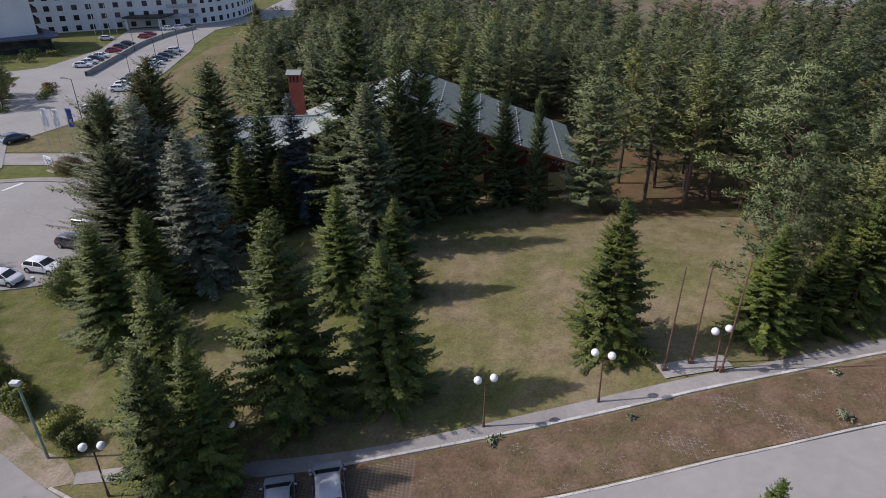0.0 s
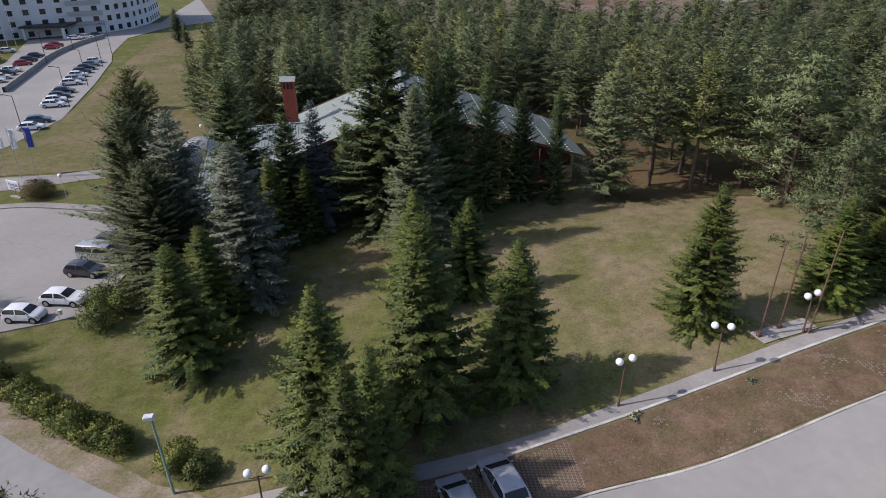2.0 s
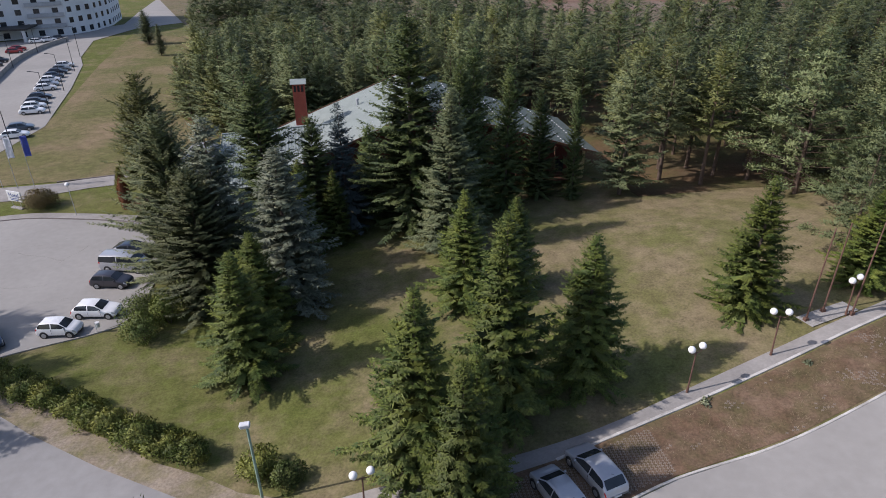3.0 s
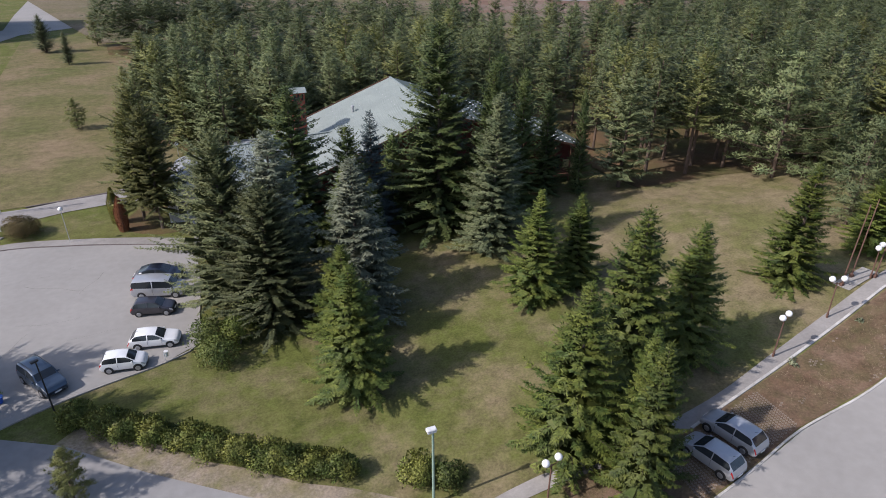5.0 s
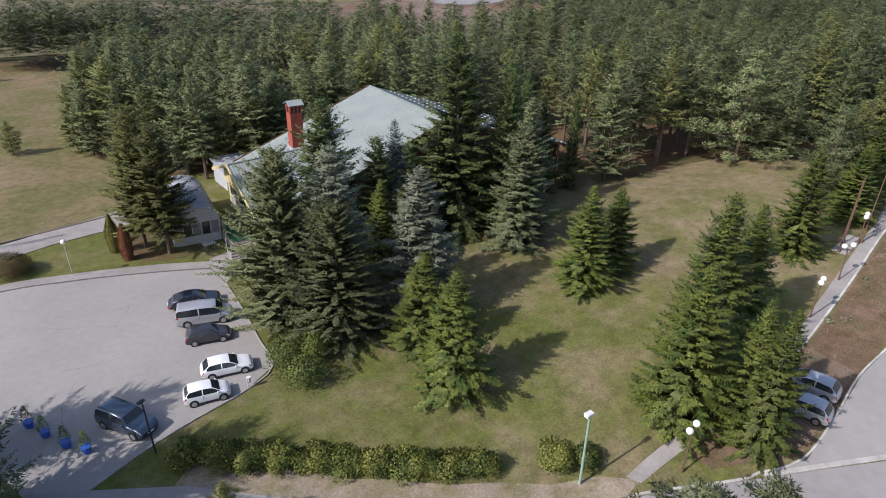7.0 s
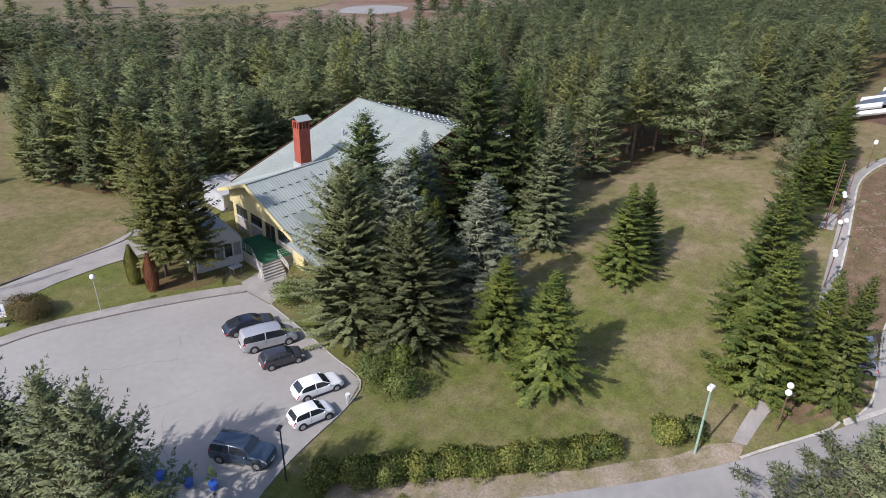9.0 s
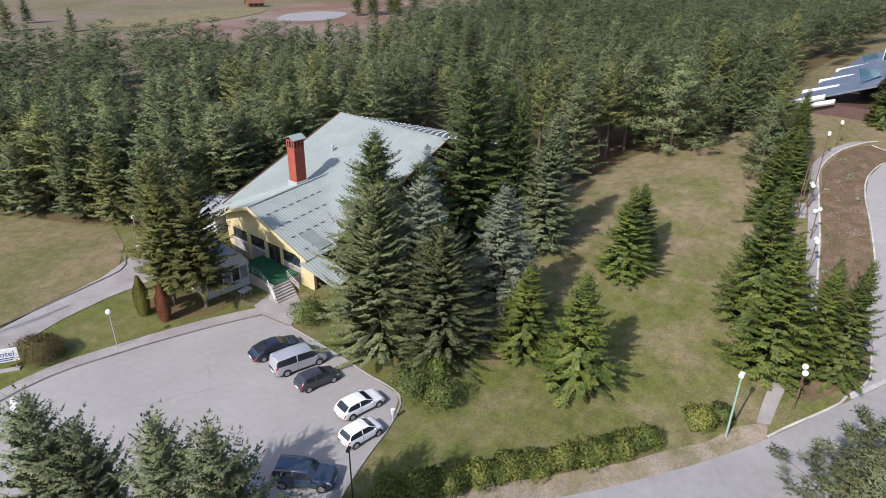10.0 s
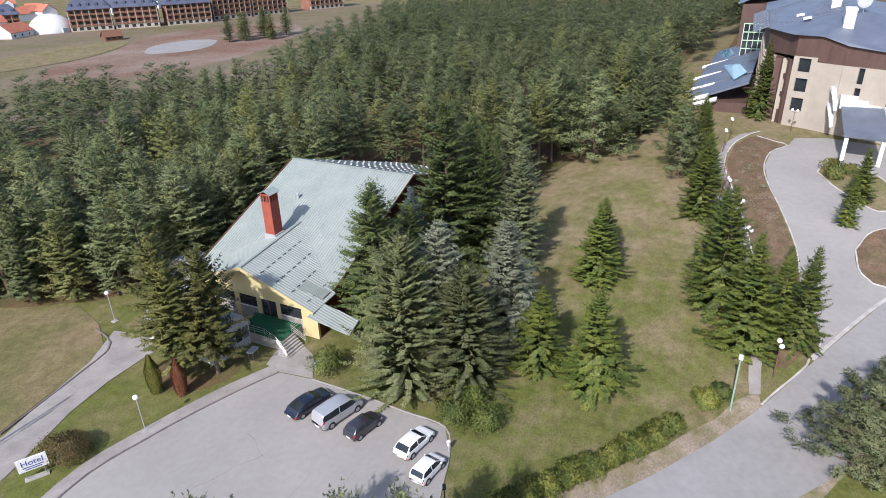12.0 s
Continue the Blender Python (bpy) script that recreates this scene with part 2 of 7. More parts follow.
gx, gy = axis_steps(-90, 70, 2.0, 2600), axis_steps(0, 130, 2.0, 2600)
me = bpy.data.meshes.new("ground")
me.from_pydata([(x, y, g(x, y)) for y in gy for x in gx], [],
               [(j * len(gx) + i, j * len(gx) + i + 1, (j + 1) * len(gx) + i + 1, (j + 1) * len(gx) + i) for j in range(len(gy) - 1) for i in range(len(gx) - 1)])
me.materials.append(M["grass"])
me.polygons.foreach_set("use_smooth", [True] * len(me.polygons))
tagged(new("ground", me), "mown lawn with green and straw-coloured dry patches", "ground", kind="structure")

# paved and bare surfaces
PARK = [(-78, 79.2), (-70, 82.2), (-63.9, 83.1), (-59.5, 82.8), (-55.3, 82.0), (-51, 80.8), (-46.9, 79.4), (-42.0, 77.4), (-41.4, 73), (-41.5, 66), (-41.8, 61), (-42.1, 56.4), (-45.2, 54.4), (-49.5, 53.1), (-53.6, 51.6),
        (-57.5, 49.6), (-61.5, 51.5), (-63.2, 55.5), (-65.5, 60.5), (-72, 64.5), (-90, 70), (-100, 76)]
sheet("parking_lot", PARK, 0.05, M["asphalt"], "pale worn asphalt car park with cracks", "car park")
ROAD = [(-61.5, 51.5), (-57.5, 49.6), (-51.9, 46.6), (-46, 41.6), (-40, 37.2), (-33.9, 33.2), (-27, 29.2), (-18, 24.6), (-4.3, 17.5), (10, 8), (40, -14),
        (36, -22), (4, 0), (-10, 9.5), (-24, 17.5), (-33, 22.6), (-41, 28.4), (-48, 34.5), (-54.5, 40), (-59.5, 44.5), (-62, 48.5)]
sheet("road", ROAD, 0.04, M["road"], "pale grey asphalt road curving round the lawn", "road")
DRIVE = [(-18.2, 24.9), (-14.5, 23.9), (-9, 24.9), (-3.3, 26.2), (5, 27.0), (15.9, 29.5), (24.3, 31.6), (31, 32.5), (38.4, 31.8), (43.2, 29.2), (47.6, 28.3), (49.5, 23), (47, 12), (40, -2), (24, -1), (10, 8), (-4.3, 17.6)]
sheet("hotel_drive", DRIVE, 0.06, M["asphalt"], "pale asphalt drive in front of the hotel", "drive")
PATH_IN = [(-25.6, 30.4), (-21.5, 30.8), (-15.2, 30.6), (-6.8, 31.4), (0.7, 33.2), (8.5, 35.0), (21.6, 38.1), (29, 39.9), (40, 39.7), (47, 37.6)]
PATH_OUT = [(-25.2, 29.4), (-21, 29.6), (-15, 29.4), (-9.8, 29.7), (1.0, 32.0), (9.3, 33.8), (20.3, 36.5), (30.5, 38.7), (40.5, 38.3), (47, 36.2), (50.3, 34.3)]
strip = curve_points(PATH_IN, 2) + curve_points(PATH_OUT, 2)[::-1]
sheet("footpath", strip, 0.05, M["path"], "narrow cracked concrete footpath beside lamps", "path", cell=2)
STRIP = [(-20.5, 27.3), (-17.8, 26.0), (-14.5, 24.2), (-9, 25.2), (-3.3, 26.5), (5, 27.3), (15.9, 29.8), (24.3, 31.9), (31, 32.8), (38.4, 32.1), (43.2, 29.6), (46.8, 34.6), (46.0, 35.8), (40.5, 38.0), (30.5, 38.4),
         (20.3, 36.2), (9.3, 33.5), (1, 31.7), (-9.8, 29.7), (-15, 29.1), (-20.5, 29.3)]
sheet("dry_verge", STRIP, 0.035, M["dry"], "brown dry turf over grass pavers", "verge", cell=2)
MEAD = [(-95, 94.2), (-61.6, 96.0), (-52, 97.9), (-47.3, 99.1), (-45.8, 101.3), (-43.5, 105), (-41.5, 112), (-46, 120), (-49.6, 127), (-47, 142), (-43, 156), (-38, 170), (-33, 180), (-38, 196), (-58, 205), (-62, 245), (-84, 238), (-80, 185), (-74, 133), (-76, 112), (-95, 102)]
sheet("meadow", MEAD, 0.06, M["meadow"], "dry straw-coloured meadow slope", "meadow", cell=6)
WPATH = [(-64.9, 89.5), (-61.2, 90.7), (-56.4, 92.4), (-51.2, 93.3), (-46.4, 93.4), (-42.8, 93.1), (-41.6, 95.9), (-43.3, 99.1), (-43.8, 101.7), (-49.6, 98.5), (-55.9, 96.9), (-61.4, 95.2), (-95, 93.5), (-95, 88.5)]
sheet("side_path", WPATH, 0.07, M["path"], "pale side path leading to the house", "path", cell=3)
ENTR = [(-41.4, 79.4), (-38.6, 80.2), (-36.0, 79.0), (-37.8, 75.4), (-41.3, 73.0), (-41.9, 77.3)]
sheet("entrance_paving", ENTR, 0.08, M["path"], "light concrete paving before the steps", "paving", cell=2)
sheet("needle_litter", curve_points([(-49.4, 85.2), (-47.2, 82.2), (-43.8, 81.4), (-41.5, 82.6), (-41.8, 84.1), (-44.2, 84.6), (-44.3, 90), (-47, 91), (-48.8, 88.6)], 1.2, True), 0.03, M["needles"], "brown needle litter under the firs", "litter", cell=2)
VERGE = [(-50.9, 48.6), (-47.6, 45.6), (-45.2, 44.2), (-42.0, 41.2), (-39.3, 39.5), (-36.4, 37.0), (-33.2, 35.2), (-30.2, 33.0), (-26.9, 31.5), (-25.0, 29.6), (-27, 29.2), (-33.9, 33.2), (-40, 37.2), (-46, 41.6), (-52.6, 47.0)]
sheet("gravel_verge", VERGE, 0.03, M["sand"], "pale gravelly verge between hedge and road", "verge", cell=2)
sheet("gravel_shoulder", [(-46.5, 34.6), (-40.8, 31.4), (-35.9, 28.4), (-31.5, 25.9), (-26.2, 22.2), (-17.8, 17.6), (-18.5, 15.5), (-28, 20), (-38, 24.6), (-48, 31)], 0.034, M["sand"], "pale sandy shoulder beside the road", "verge", cell=2)
FOREST = [(-32, 106), (-39, 110), (-45, 118), (-49, 127), (-46, 142), (-42, 156), (-37, 170), (-32, 180), (-38, 195), (-58, 203), (-62, 224), (-30, 222), (15, 205), (35, 168), (55, 160), (88, 178), (176, 207), (330, 275), (520, 330), (520, -60), (150, -60), (120, 20), (75, 52), (42, 60), (27, 66), (14, 68), (14, 104)]
sheet("forest_floor", FOREST, 0.05, M["needles"], "forest floor of brown needles", "forest floor", cell=12)
FIELD = [(-62, 226), (-30, 223), (15, 207), (35, 171), (55, 163), (88, 181), (176, 210), (330, 278), (400, 320), (330, 375), (230, 470), (60, 520), (-120, 420)]
sheet("far_field", FIELD, 0.25, M["worn"], "straw-coloured worn field beyond the wood", "field", cell=25)
EARTH = [(62, 268), (84, 305), (110, 315), (134, 326), (156, 340), (182, 356), (206, 352), (250, 330), (240, 296), (190, 262), (150, 246), (108, 242)]
sheet("bare_field", curve_points(EARTH, 8, True), 0.32, M["earth"], "reddish bare earth on the worn field", "field", cell=25)


# ---------------------------------------------------------------- plants
def foliage(name, dark, light, island=0.34, obj=0.24, through=0.14, rough=0.6):
    m = bpy.data.materials.new(name)
    m.use_nodes = True
    n, l = m.node_tree.nodes, m.node_tree.links
    p, out = n["Principled BSDF"], n["Material Output"]
    p.inputs["Roughness"].default_value, p.inputs["Specular IOR Level"].default_value = rough, 0.25
    geo, oi = n.new("ShaderNodeNewGeometry"), n.new("ShaderNodeObjectInfo")
    k = n.new("ShaderNodeMix")
    k.data_type = "RGBA"
    k.inputs["A"].default_value, k.inputs["B"].default_value = (*dark, 1), (*light, 1)
    nz = n.new("ShaderNodeTexNoise")
    nz.inputs["Scale"].default_value, nz.inputs["Detail"].default_value = 0.7, 3
    l.new(geo.outputs["Position"], nz.inputs["Vector"])
    mr0 = n.new("ShaderNodeMapRange")
    mr0.inputs["From Min"].default_value, mr0.inputs["From Max"].default_value = 0.35, 0.65
    l.new(nz.outputs["Fac"], mr0.inputs["Value"]), l.new(mr0.outputs[0], k.inputs["Factor"])
    vals = []
    for src, s in ((geo.outputs["Random Per Island"], island), (oi.outputs["Random"], obj)):
        mr = n.new("ShaderNodeMapRange")
        mr.inputs["To Min"].default_value, mr.inputs["To Max"].default_value = 1 - s, 1 + s
        l.new(src, mr.inputs["Value"])
        vals.append(mr.outputs[0])
    mu = n.new("ShaderNodeMath")
    mu.operation = "MULTIPLY"
    l.new(vals[0], mu.inputs[0]), l.new(vals[1], mu.inputs[1])
    hv = n.new("ShaderNodeHueSaturation")
    l.new(mu.outputs[0], hv.inputs["Value"]), l.new(k.outputs["Result"], hv.inputs["Color"])
    l.new(hv.outputs[0], p.inputs["Base Color"])
    tr, ms = n.new("ShaderNodeBsdfTranslucent"), n.new("ShaderNodeMixShader")
    ms.inputs[0].default_value = through
    l.new(hv.outputs[0], tr.inputs["Color"])
    l.new(p.outputs[0], ms.inputs[1]), l.new(tr.outputs[0], ms.inputs[2]), l.new(ms.outputs[0], out.inputs["Surface"])
    return m


M["spruce"] = foliage("spruce_needles", (0.056, 0.086, 0.018), (0.142, 0.164, 0.032))
M["dark_spruce"] = foliage("dark_spruce_needles", (0.064, 0.098, 0.030), (0.140, 0.170, 0.052))
M["silver"] = foliage("silver_spruce_needles", (0.122, 0.142, 0.090), (0.220, 0.234, 0.158))
M["blue"] = foliage("blue_spruce_needles", (0.080, 0.110, 0.105), (0.140, 0.170, 0.165))
M["pine"] = foliage("pine_needles", (0.118, 0.148, 0.066), (0.222, 0.244, 0.108), island=0.14)
M["pale_pine"] = foliage("pale_pine_needles", (0.094, 0.118, 0.053), (0.180, 0.197, 0.094), island=0.2)
M["fir"] = foliage("fir_needles", (0.082, 0.101, 0.042), (0.158, 0.168, 0.070))
M["olive_fir"] = foliage("olive_fir_needles", (0.078, 0.090, 0.024), (0.160, 0.156, 0.044))
M["grey_fir"] = foliage("grey_fir_needles", (0.082, 0.104, 0.050), (0.150, 0.166, 0.080))
M["olive_pine"] = foliage("olive_pine_needles", (0.118, 0.138, 0.044), (0.222, 0.226, 0.076), island=0.14)
M["far_pine"] = foliage("far_pine_needles", (0.088, 0.119, 0.050), (0.174, 0.198, 0.082), island=0.14)
M["hedge"] = foliage("hedge_leaves", (0.080, 0.112, 0.024), (0.185, 0.190, 0.042), island=0.5)
M["shrub"] = foliage("shrub_leaves", (0.110, 0.095, 0.036), (0.185, 0.135, 0.055), island=0.4)
M["thuja"] = foliage("thuja_scales", (0.095, 0.100, 0.022), (0.165, 0.155, 0.036))
M["dead_thuja"] = foliage("dead_thuja_scales", (0.150, 0.060, 0.030), (0.240, 0.095, 0.045))
M["bush"] = foliage("bush_leaves", (0.072, 0.108, 0.028), (0.140, 0.165, 0.042), island=0.45)
M["straw"] = foliage("straw", (0.180, 0.125, 0.070), (0.300, 0.235, 0.150), island=0.4)
M["weed"] = foliage("weed_leaves", (0.200, 0.225, 0.130), (0.330, 0.345, 0.220), island=0.3)
M["autumn"] = foliage("autumn_leaves", (0.110, 0.075, 0.020), (0.190, 0.115, 0.030), island=0.4)
M["flower_bed"] = foliage("flower_bed_leaves", (0.120, 0.150, 0.035), (0.200, 0.190, 0.050), island=0.4)
M["bark"] = mat("grey_bark", [(0.3, (0.075, 0.055, 0.042)), (0.7, (0.150, 0.115, 0.090))], 3, 0.9, bump=0.6, fine=0.25, stretch=(1, 1, 0.25), world_space=False)
M["pine_bark"] = mat("pine_bark", [(0.3, (0.080, 0.056, 0.042)), (0.7, (0.160, 0.112, 0.082))], 3, 0.9, bump=0.6, fine=0.25, stretch=(1, 1, 0.25), world_space=False)


class Blades:
    """Collects leaf blades: narrow tapering triangles that are shaded as part of a rounded mass."""

    def __init__(self, seed):
        self.v, self.f, self.n, self.r = [], [], [], np.random.RandomState(seed)

    def add(self, base, way, side, length, width, drop=0.0, out=(0, 0, 1)):
        (bx, by, bz), (wx, wy, wz), (sx, sy, sz) = base, way, side
        h = width / 2
        tx, ty, tz = wx * length, wy * length, (wz - drop) * length
        nx, ny, nz = sy * tz - sz * ty, sz * tx - sx * tz, sx * ty - sy * tx
        k = math.sqrt(nx * nx + ny * ny + nz * nz) + 1e-9
        ox, oy, oz = out
        if nx * ox + ny * oy + nz * oz < 0:
            k, h = -k, -h
        i = len(self.v)
        self.v += [(bx - sx * h, by - sy * h, bz - sz * h), (bx + sx * h, by + sy * h, bz + sz * h), (bx + tx, by + ty, bz + tz)]
        self.f.append((i, i + 1, i + 2))
        q = (ox * 0.75 + 0.45 * nx / k, oy * 0.75 + 0.45 * ny / k, oz * 0.75 + 0.45 * nz / k)
        m = math.sqrt(q[0] ** 2 + q[1] ** 2 + q[2] ** 2) + 1e-9
        self.n += [(q[0] / m, q[1] / m, q[2] / m)] * 3

    def mesh(self, name):
        me = bpy.data.meshes.new(name)
        me.from_pydata(self.v, [], self.f)
        me.polygons.foreach_set("use_smooth", [True] * len(self.f))
        me.normals_split_custom_set_from_vertices(self.n)
        return me


def unit(v):
    x, y, z = v
    k = 1 / (math.sqrt(x * x + y * y + z * z) + 1e-9)
    return (x * k, y * k, z * k)


def cross3(a, b):
    return (a[1] * b[2] - a[2] * b[1], a[2] * b[0] - a[0] * b[2], a[0] * b[1] - a[1] * b[0])


def units(v):
    return v / (np.linalg.norm(v, axis=1, keepdims=True) + 1e-9)


def tube(bm, pts, radii, n=6):
    rings = []
    for i, (p, r) in enumerate(zip(pts, radii)):
        a = Vector(pts[min(i + 1, len(pts) - 1)]) - Vector(pts[max(i - 1, 0)])
        u = a.orthogonal().normalized() if a.length else Vector((1, 0, 0))
        w = a.normalized().cross(u)
        rings.append([bm.verts.new(Vector(p) + r * (math.cos(2 * math.pi * k / n) * u + math.sin(2 * math.pi * k / n) * w)) for k in range(n)])
    for r, q in zip(rings, rings[1:]):
        for k in range(n):
            bm.faces.new((r[k], r[(k + 1) % n], q[(k + 1) % n], q[k]))
    bm.faces.new(rings[-1])


def spruce_meshes(seed, h=14.0, rad=2.7, gap=0.30, ragged=0.16, start=0.03, power=0.85, twig=0.105, fine=1.0, droop=0.24, full=0):
    """Crown and trunk of a spruce: whorls of boughs with short side twigs and lifted tips."""
    b = Blades(seed)
    R = b.r
    bm = bmesh.new()
    tube(bm, [(0, 0, -0.4), (0, 0, h * 0.3), (0, 0, h * 0.97)], [0.017 * h, 0.012 * h, 0.01], 7)
    z0 = start * h
    z = z0
    lump = R.uniform(0, 6.28, 3)
    while z < h * 0.985:
        u = (z - z0) / (h - z0)
        rr = rad * (1 - u) ** power * (0.80 + 0.20 * min(1, u * 8)) + 0.10
        n = int(R.randint(7, 10)) + full if u < 0.75 else 6 + full // 2
        ph = R.uniform(0, 6.28)
        for k in range(n):
            a = ph + 6.283 * k / n + R.uniform(-0.3, 0.3)
            ln = rr * (R.uniform(1 - 2.2 * ragged, 1 + ragged) + (0.22 if R.rand() < 0.08 else 0)) * (1 + 0.10 * math.sin(3 * a + lump[0] + z) + 0.07 * math.sin(2 * a + lump[1] - 1.7 * z))
            ca, sa = math.cos(a), math.sin(a)
            slope = 0.75 * u - droop + R.uniform(-0.22, 0.20)
            zz = z + R.uniform(-1.3, 1.3) * gap * min(1.0, 0.3 + 2 * u) * min(1.0, 3 * (1 - u))
            bend = R.uniform(0.02, 0.22)
            if u < 0.75 and k % 3 == 0:
                pts = [(ca * ln * s, sa * ln * s, zz + ln * (slope * s + bend * s * s)) for s in (0, 0.5, 0.9)]
                tube(bm, pts, [0.014 + 0.012 * (1 - u), 0.016, 0.004], 3)
            if ln > 0.5:
                for q in (0.0, 0.5):
                    sl = slope + bend * 0.7 - 0.10 * q
                    e = 0.55 - 0.25 * q
                    t = R.uniform(-0.35, 0.35)
                    b.add((ca * ln * e, sa * ln * e, zz + ln * sl * e), unit((-ca, -sa, -sl)), unit((-sa, ca, t)), ln * e * 0.98, min(ln * 0.30, 0.75) * (1 - 0.3 * q), 0, (ca * 0.8, sa * 0.8, 0.0))
            m = max(3, int(ln * 0.8 / twig))
            inner = 0.22 if ln > 1.2 else 0.12
            for i in range(m):
                s = inner + (1 - inner) * (i + R.uniform(0, 0.9)) / m
                p = (ca * ln * s, sa * ln * s, zz + ln * (slope * s + bend * s * s))
                tl = min(0.15 + 0.34 * ln * (1 - s), 0.42) * R.uniform(0.7, 1.2) * fine
                for sd in (-1, 1):
                    for f in (R.uniform(0.2, 0.8), R.uniform(0.9, 1.9)):
                        way = unit((ca * f - sd * sa, sa * f + sd * ca, R.uniform(-0.5, 0.25) + slope * 0.5))
                        side = unit(cross3(way, (R.uniform(-0.9, 0.9), R.uniform(-0.9, 0.9), 1)))
                        q = R.uniform(0, 0.55) * tl
                        b.add((p[0] + way[0] * q, p[1] + way[1] * q, p[2] + way[2] * q), way, side, tl * R.uniform(0.6, 0.95), min(tl, 0.36) * R.uniform(0.34, 0.62), R.uniform(0.0, 0.3), (ca * (0.30 + 0.5 * s), sa * (0.30 + 0.5 * s), 0.35 + 0.3 * s))
                if R.rand() < 0.35:
                    way = unit((ca * 0.5 + R.uniform(-0.6, 0.6), sa * 0.5 + R.uniform(-0.6, 0.6), R.choice((-1.0, -1.0, 0.8))))
                    b.add(p, way, (-sa, ca, 0), tl * 0.55, min(tl, 0.3) * 0.34, 0, (ca, sa, -0.1))
            for _ in range(2):
                tip = (ca * ln * 0.97, sa * ln * 0.97, zz + ln * (slope * 0.97 + bend * 0.94))
                b.add(tip, unit((ca + R.uniform(-0.6, 0.6), sa + R.uniform(-0.6, 0.6), slope + 2 * bend + 0.2)), (-sa, ca, 0), 0.20 + 0.03 * ln, 0.09, 0, (ca * 0.8, sa * 0.8, 0.6))
        z += gap * R.uniform(0.8, 1.2) * (1.0 if u < 0.7 else 0.8)
    for k in range(5):
        a = 6.283 * k / 5
        b.add((0, 0, h * 0.955), unit((math.cos(a) * 0.3, math.sin(a) * 0.3, 1)), (-math.sin(a), math.cos(a), 0), h * 0.045, 0.08, 0, (math.cos(a), math.sin(a), 0.3))
    return b.mesh("spruce_crown"), bm


def tufts(b, c, r, n, size, flat=0.65, up=0.35, broad=0.23, inner=0.25, shade=0.45, round_=0.75):
    """A cushion of needles or leaves round c."""
    R = b.r
    far = math.hypot(c[0], c[1]) + 1e-6
    rx, ry = c[0] / far * min(1, far), c[1] / far * min(1, far)
    d = units(R.normal(size=(n, 3)) + np.array((0, 0, up)))
    p = np.asarray(c) + d * (r * R.uniform(inner, 0.98, (n, 1))) * np.array((1, 1, flat))
    way = units(d + R.normal(size=(n, 3)) * 0.55 + np.array((0, 0, 0.25)))
    side = units(np.cross(way, R.normal(size=(n, 3))))
    s = size * R.uniform(0.7, 1.3, (n, 1))
    t = (way - np.array((0, 0, 1.0)) * R.uniform(-0.1, 0.2, (n, 1))) * s
    out = d * round_ + np.array((rx, ry, 0.0)) * (1.1 - 0.85 * round_) + np.array((0, 0, 0.24))
    nn = units(np.cross(side, t))
    flip = np.where((nn * out).sum(1, keepdims=True) < 0, -1.0, 1.0)
    hw = side * s * broad * R.uniform(0.35, 0.65, (n, 1)) * flip
    q = units(out * 0.80 + shade * nn * flip)
    i = len(b.v)
    b.v += np.stack([p - hw, p + hw, p + t], 1).reshape(-1, 3).tolist()
    b.f += [(i + 3 * k, i + 3 * k + 1, i + 3 * k + 2) for k in range(n)]
    b.n += np.repeat(q, 3, 0).tolist()


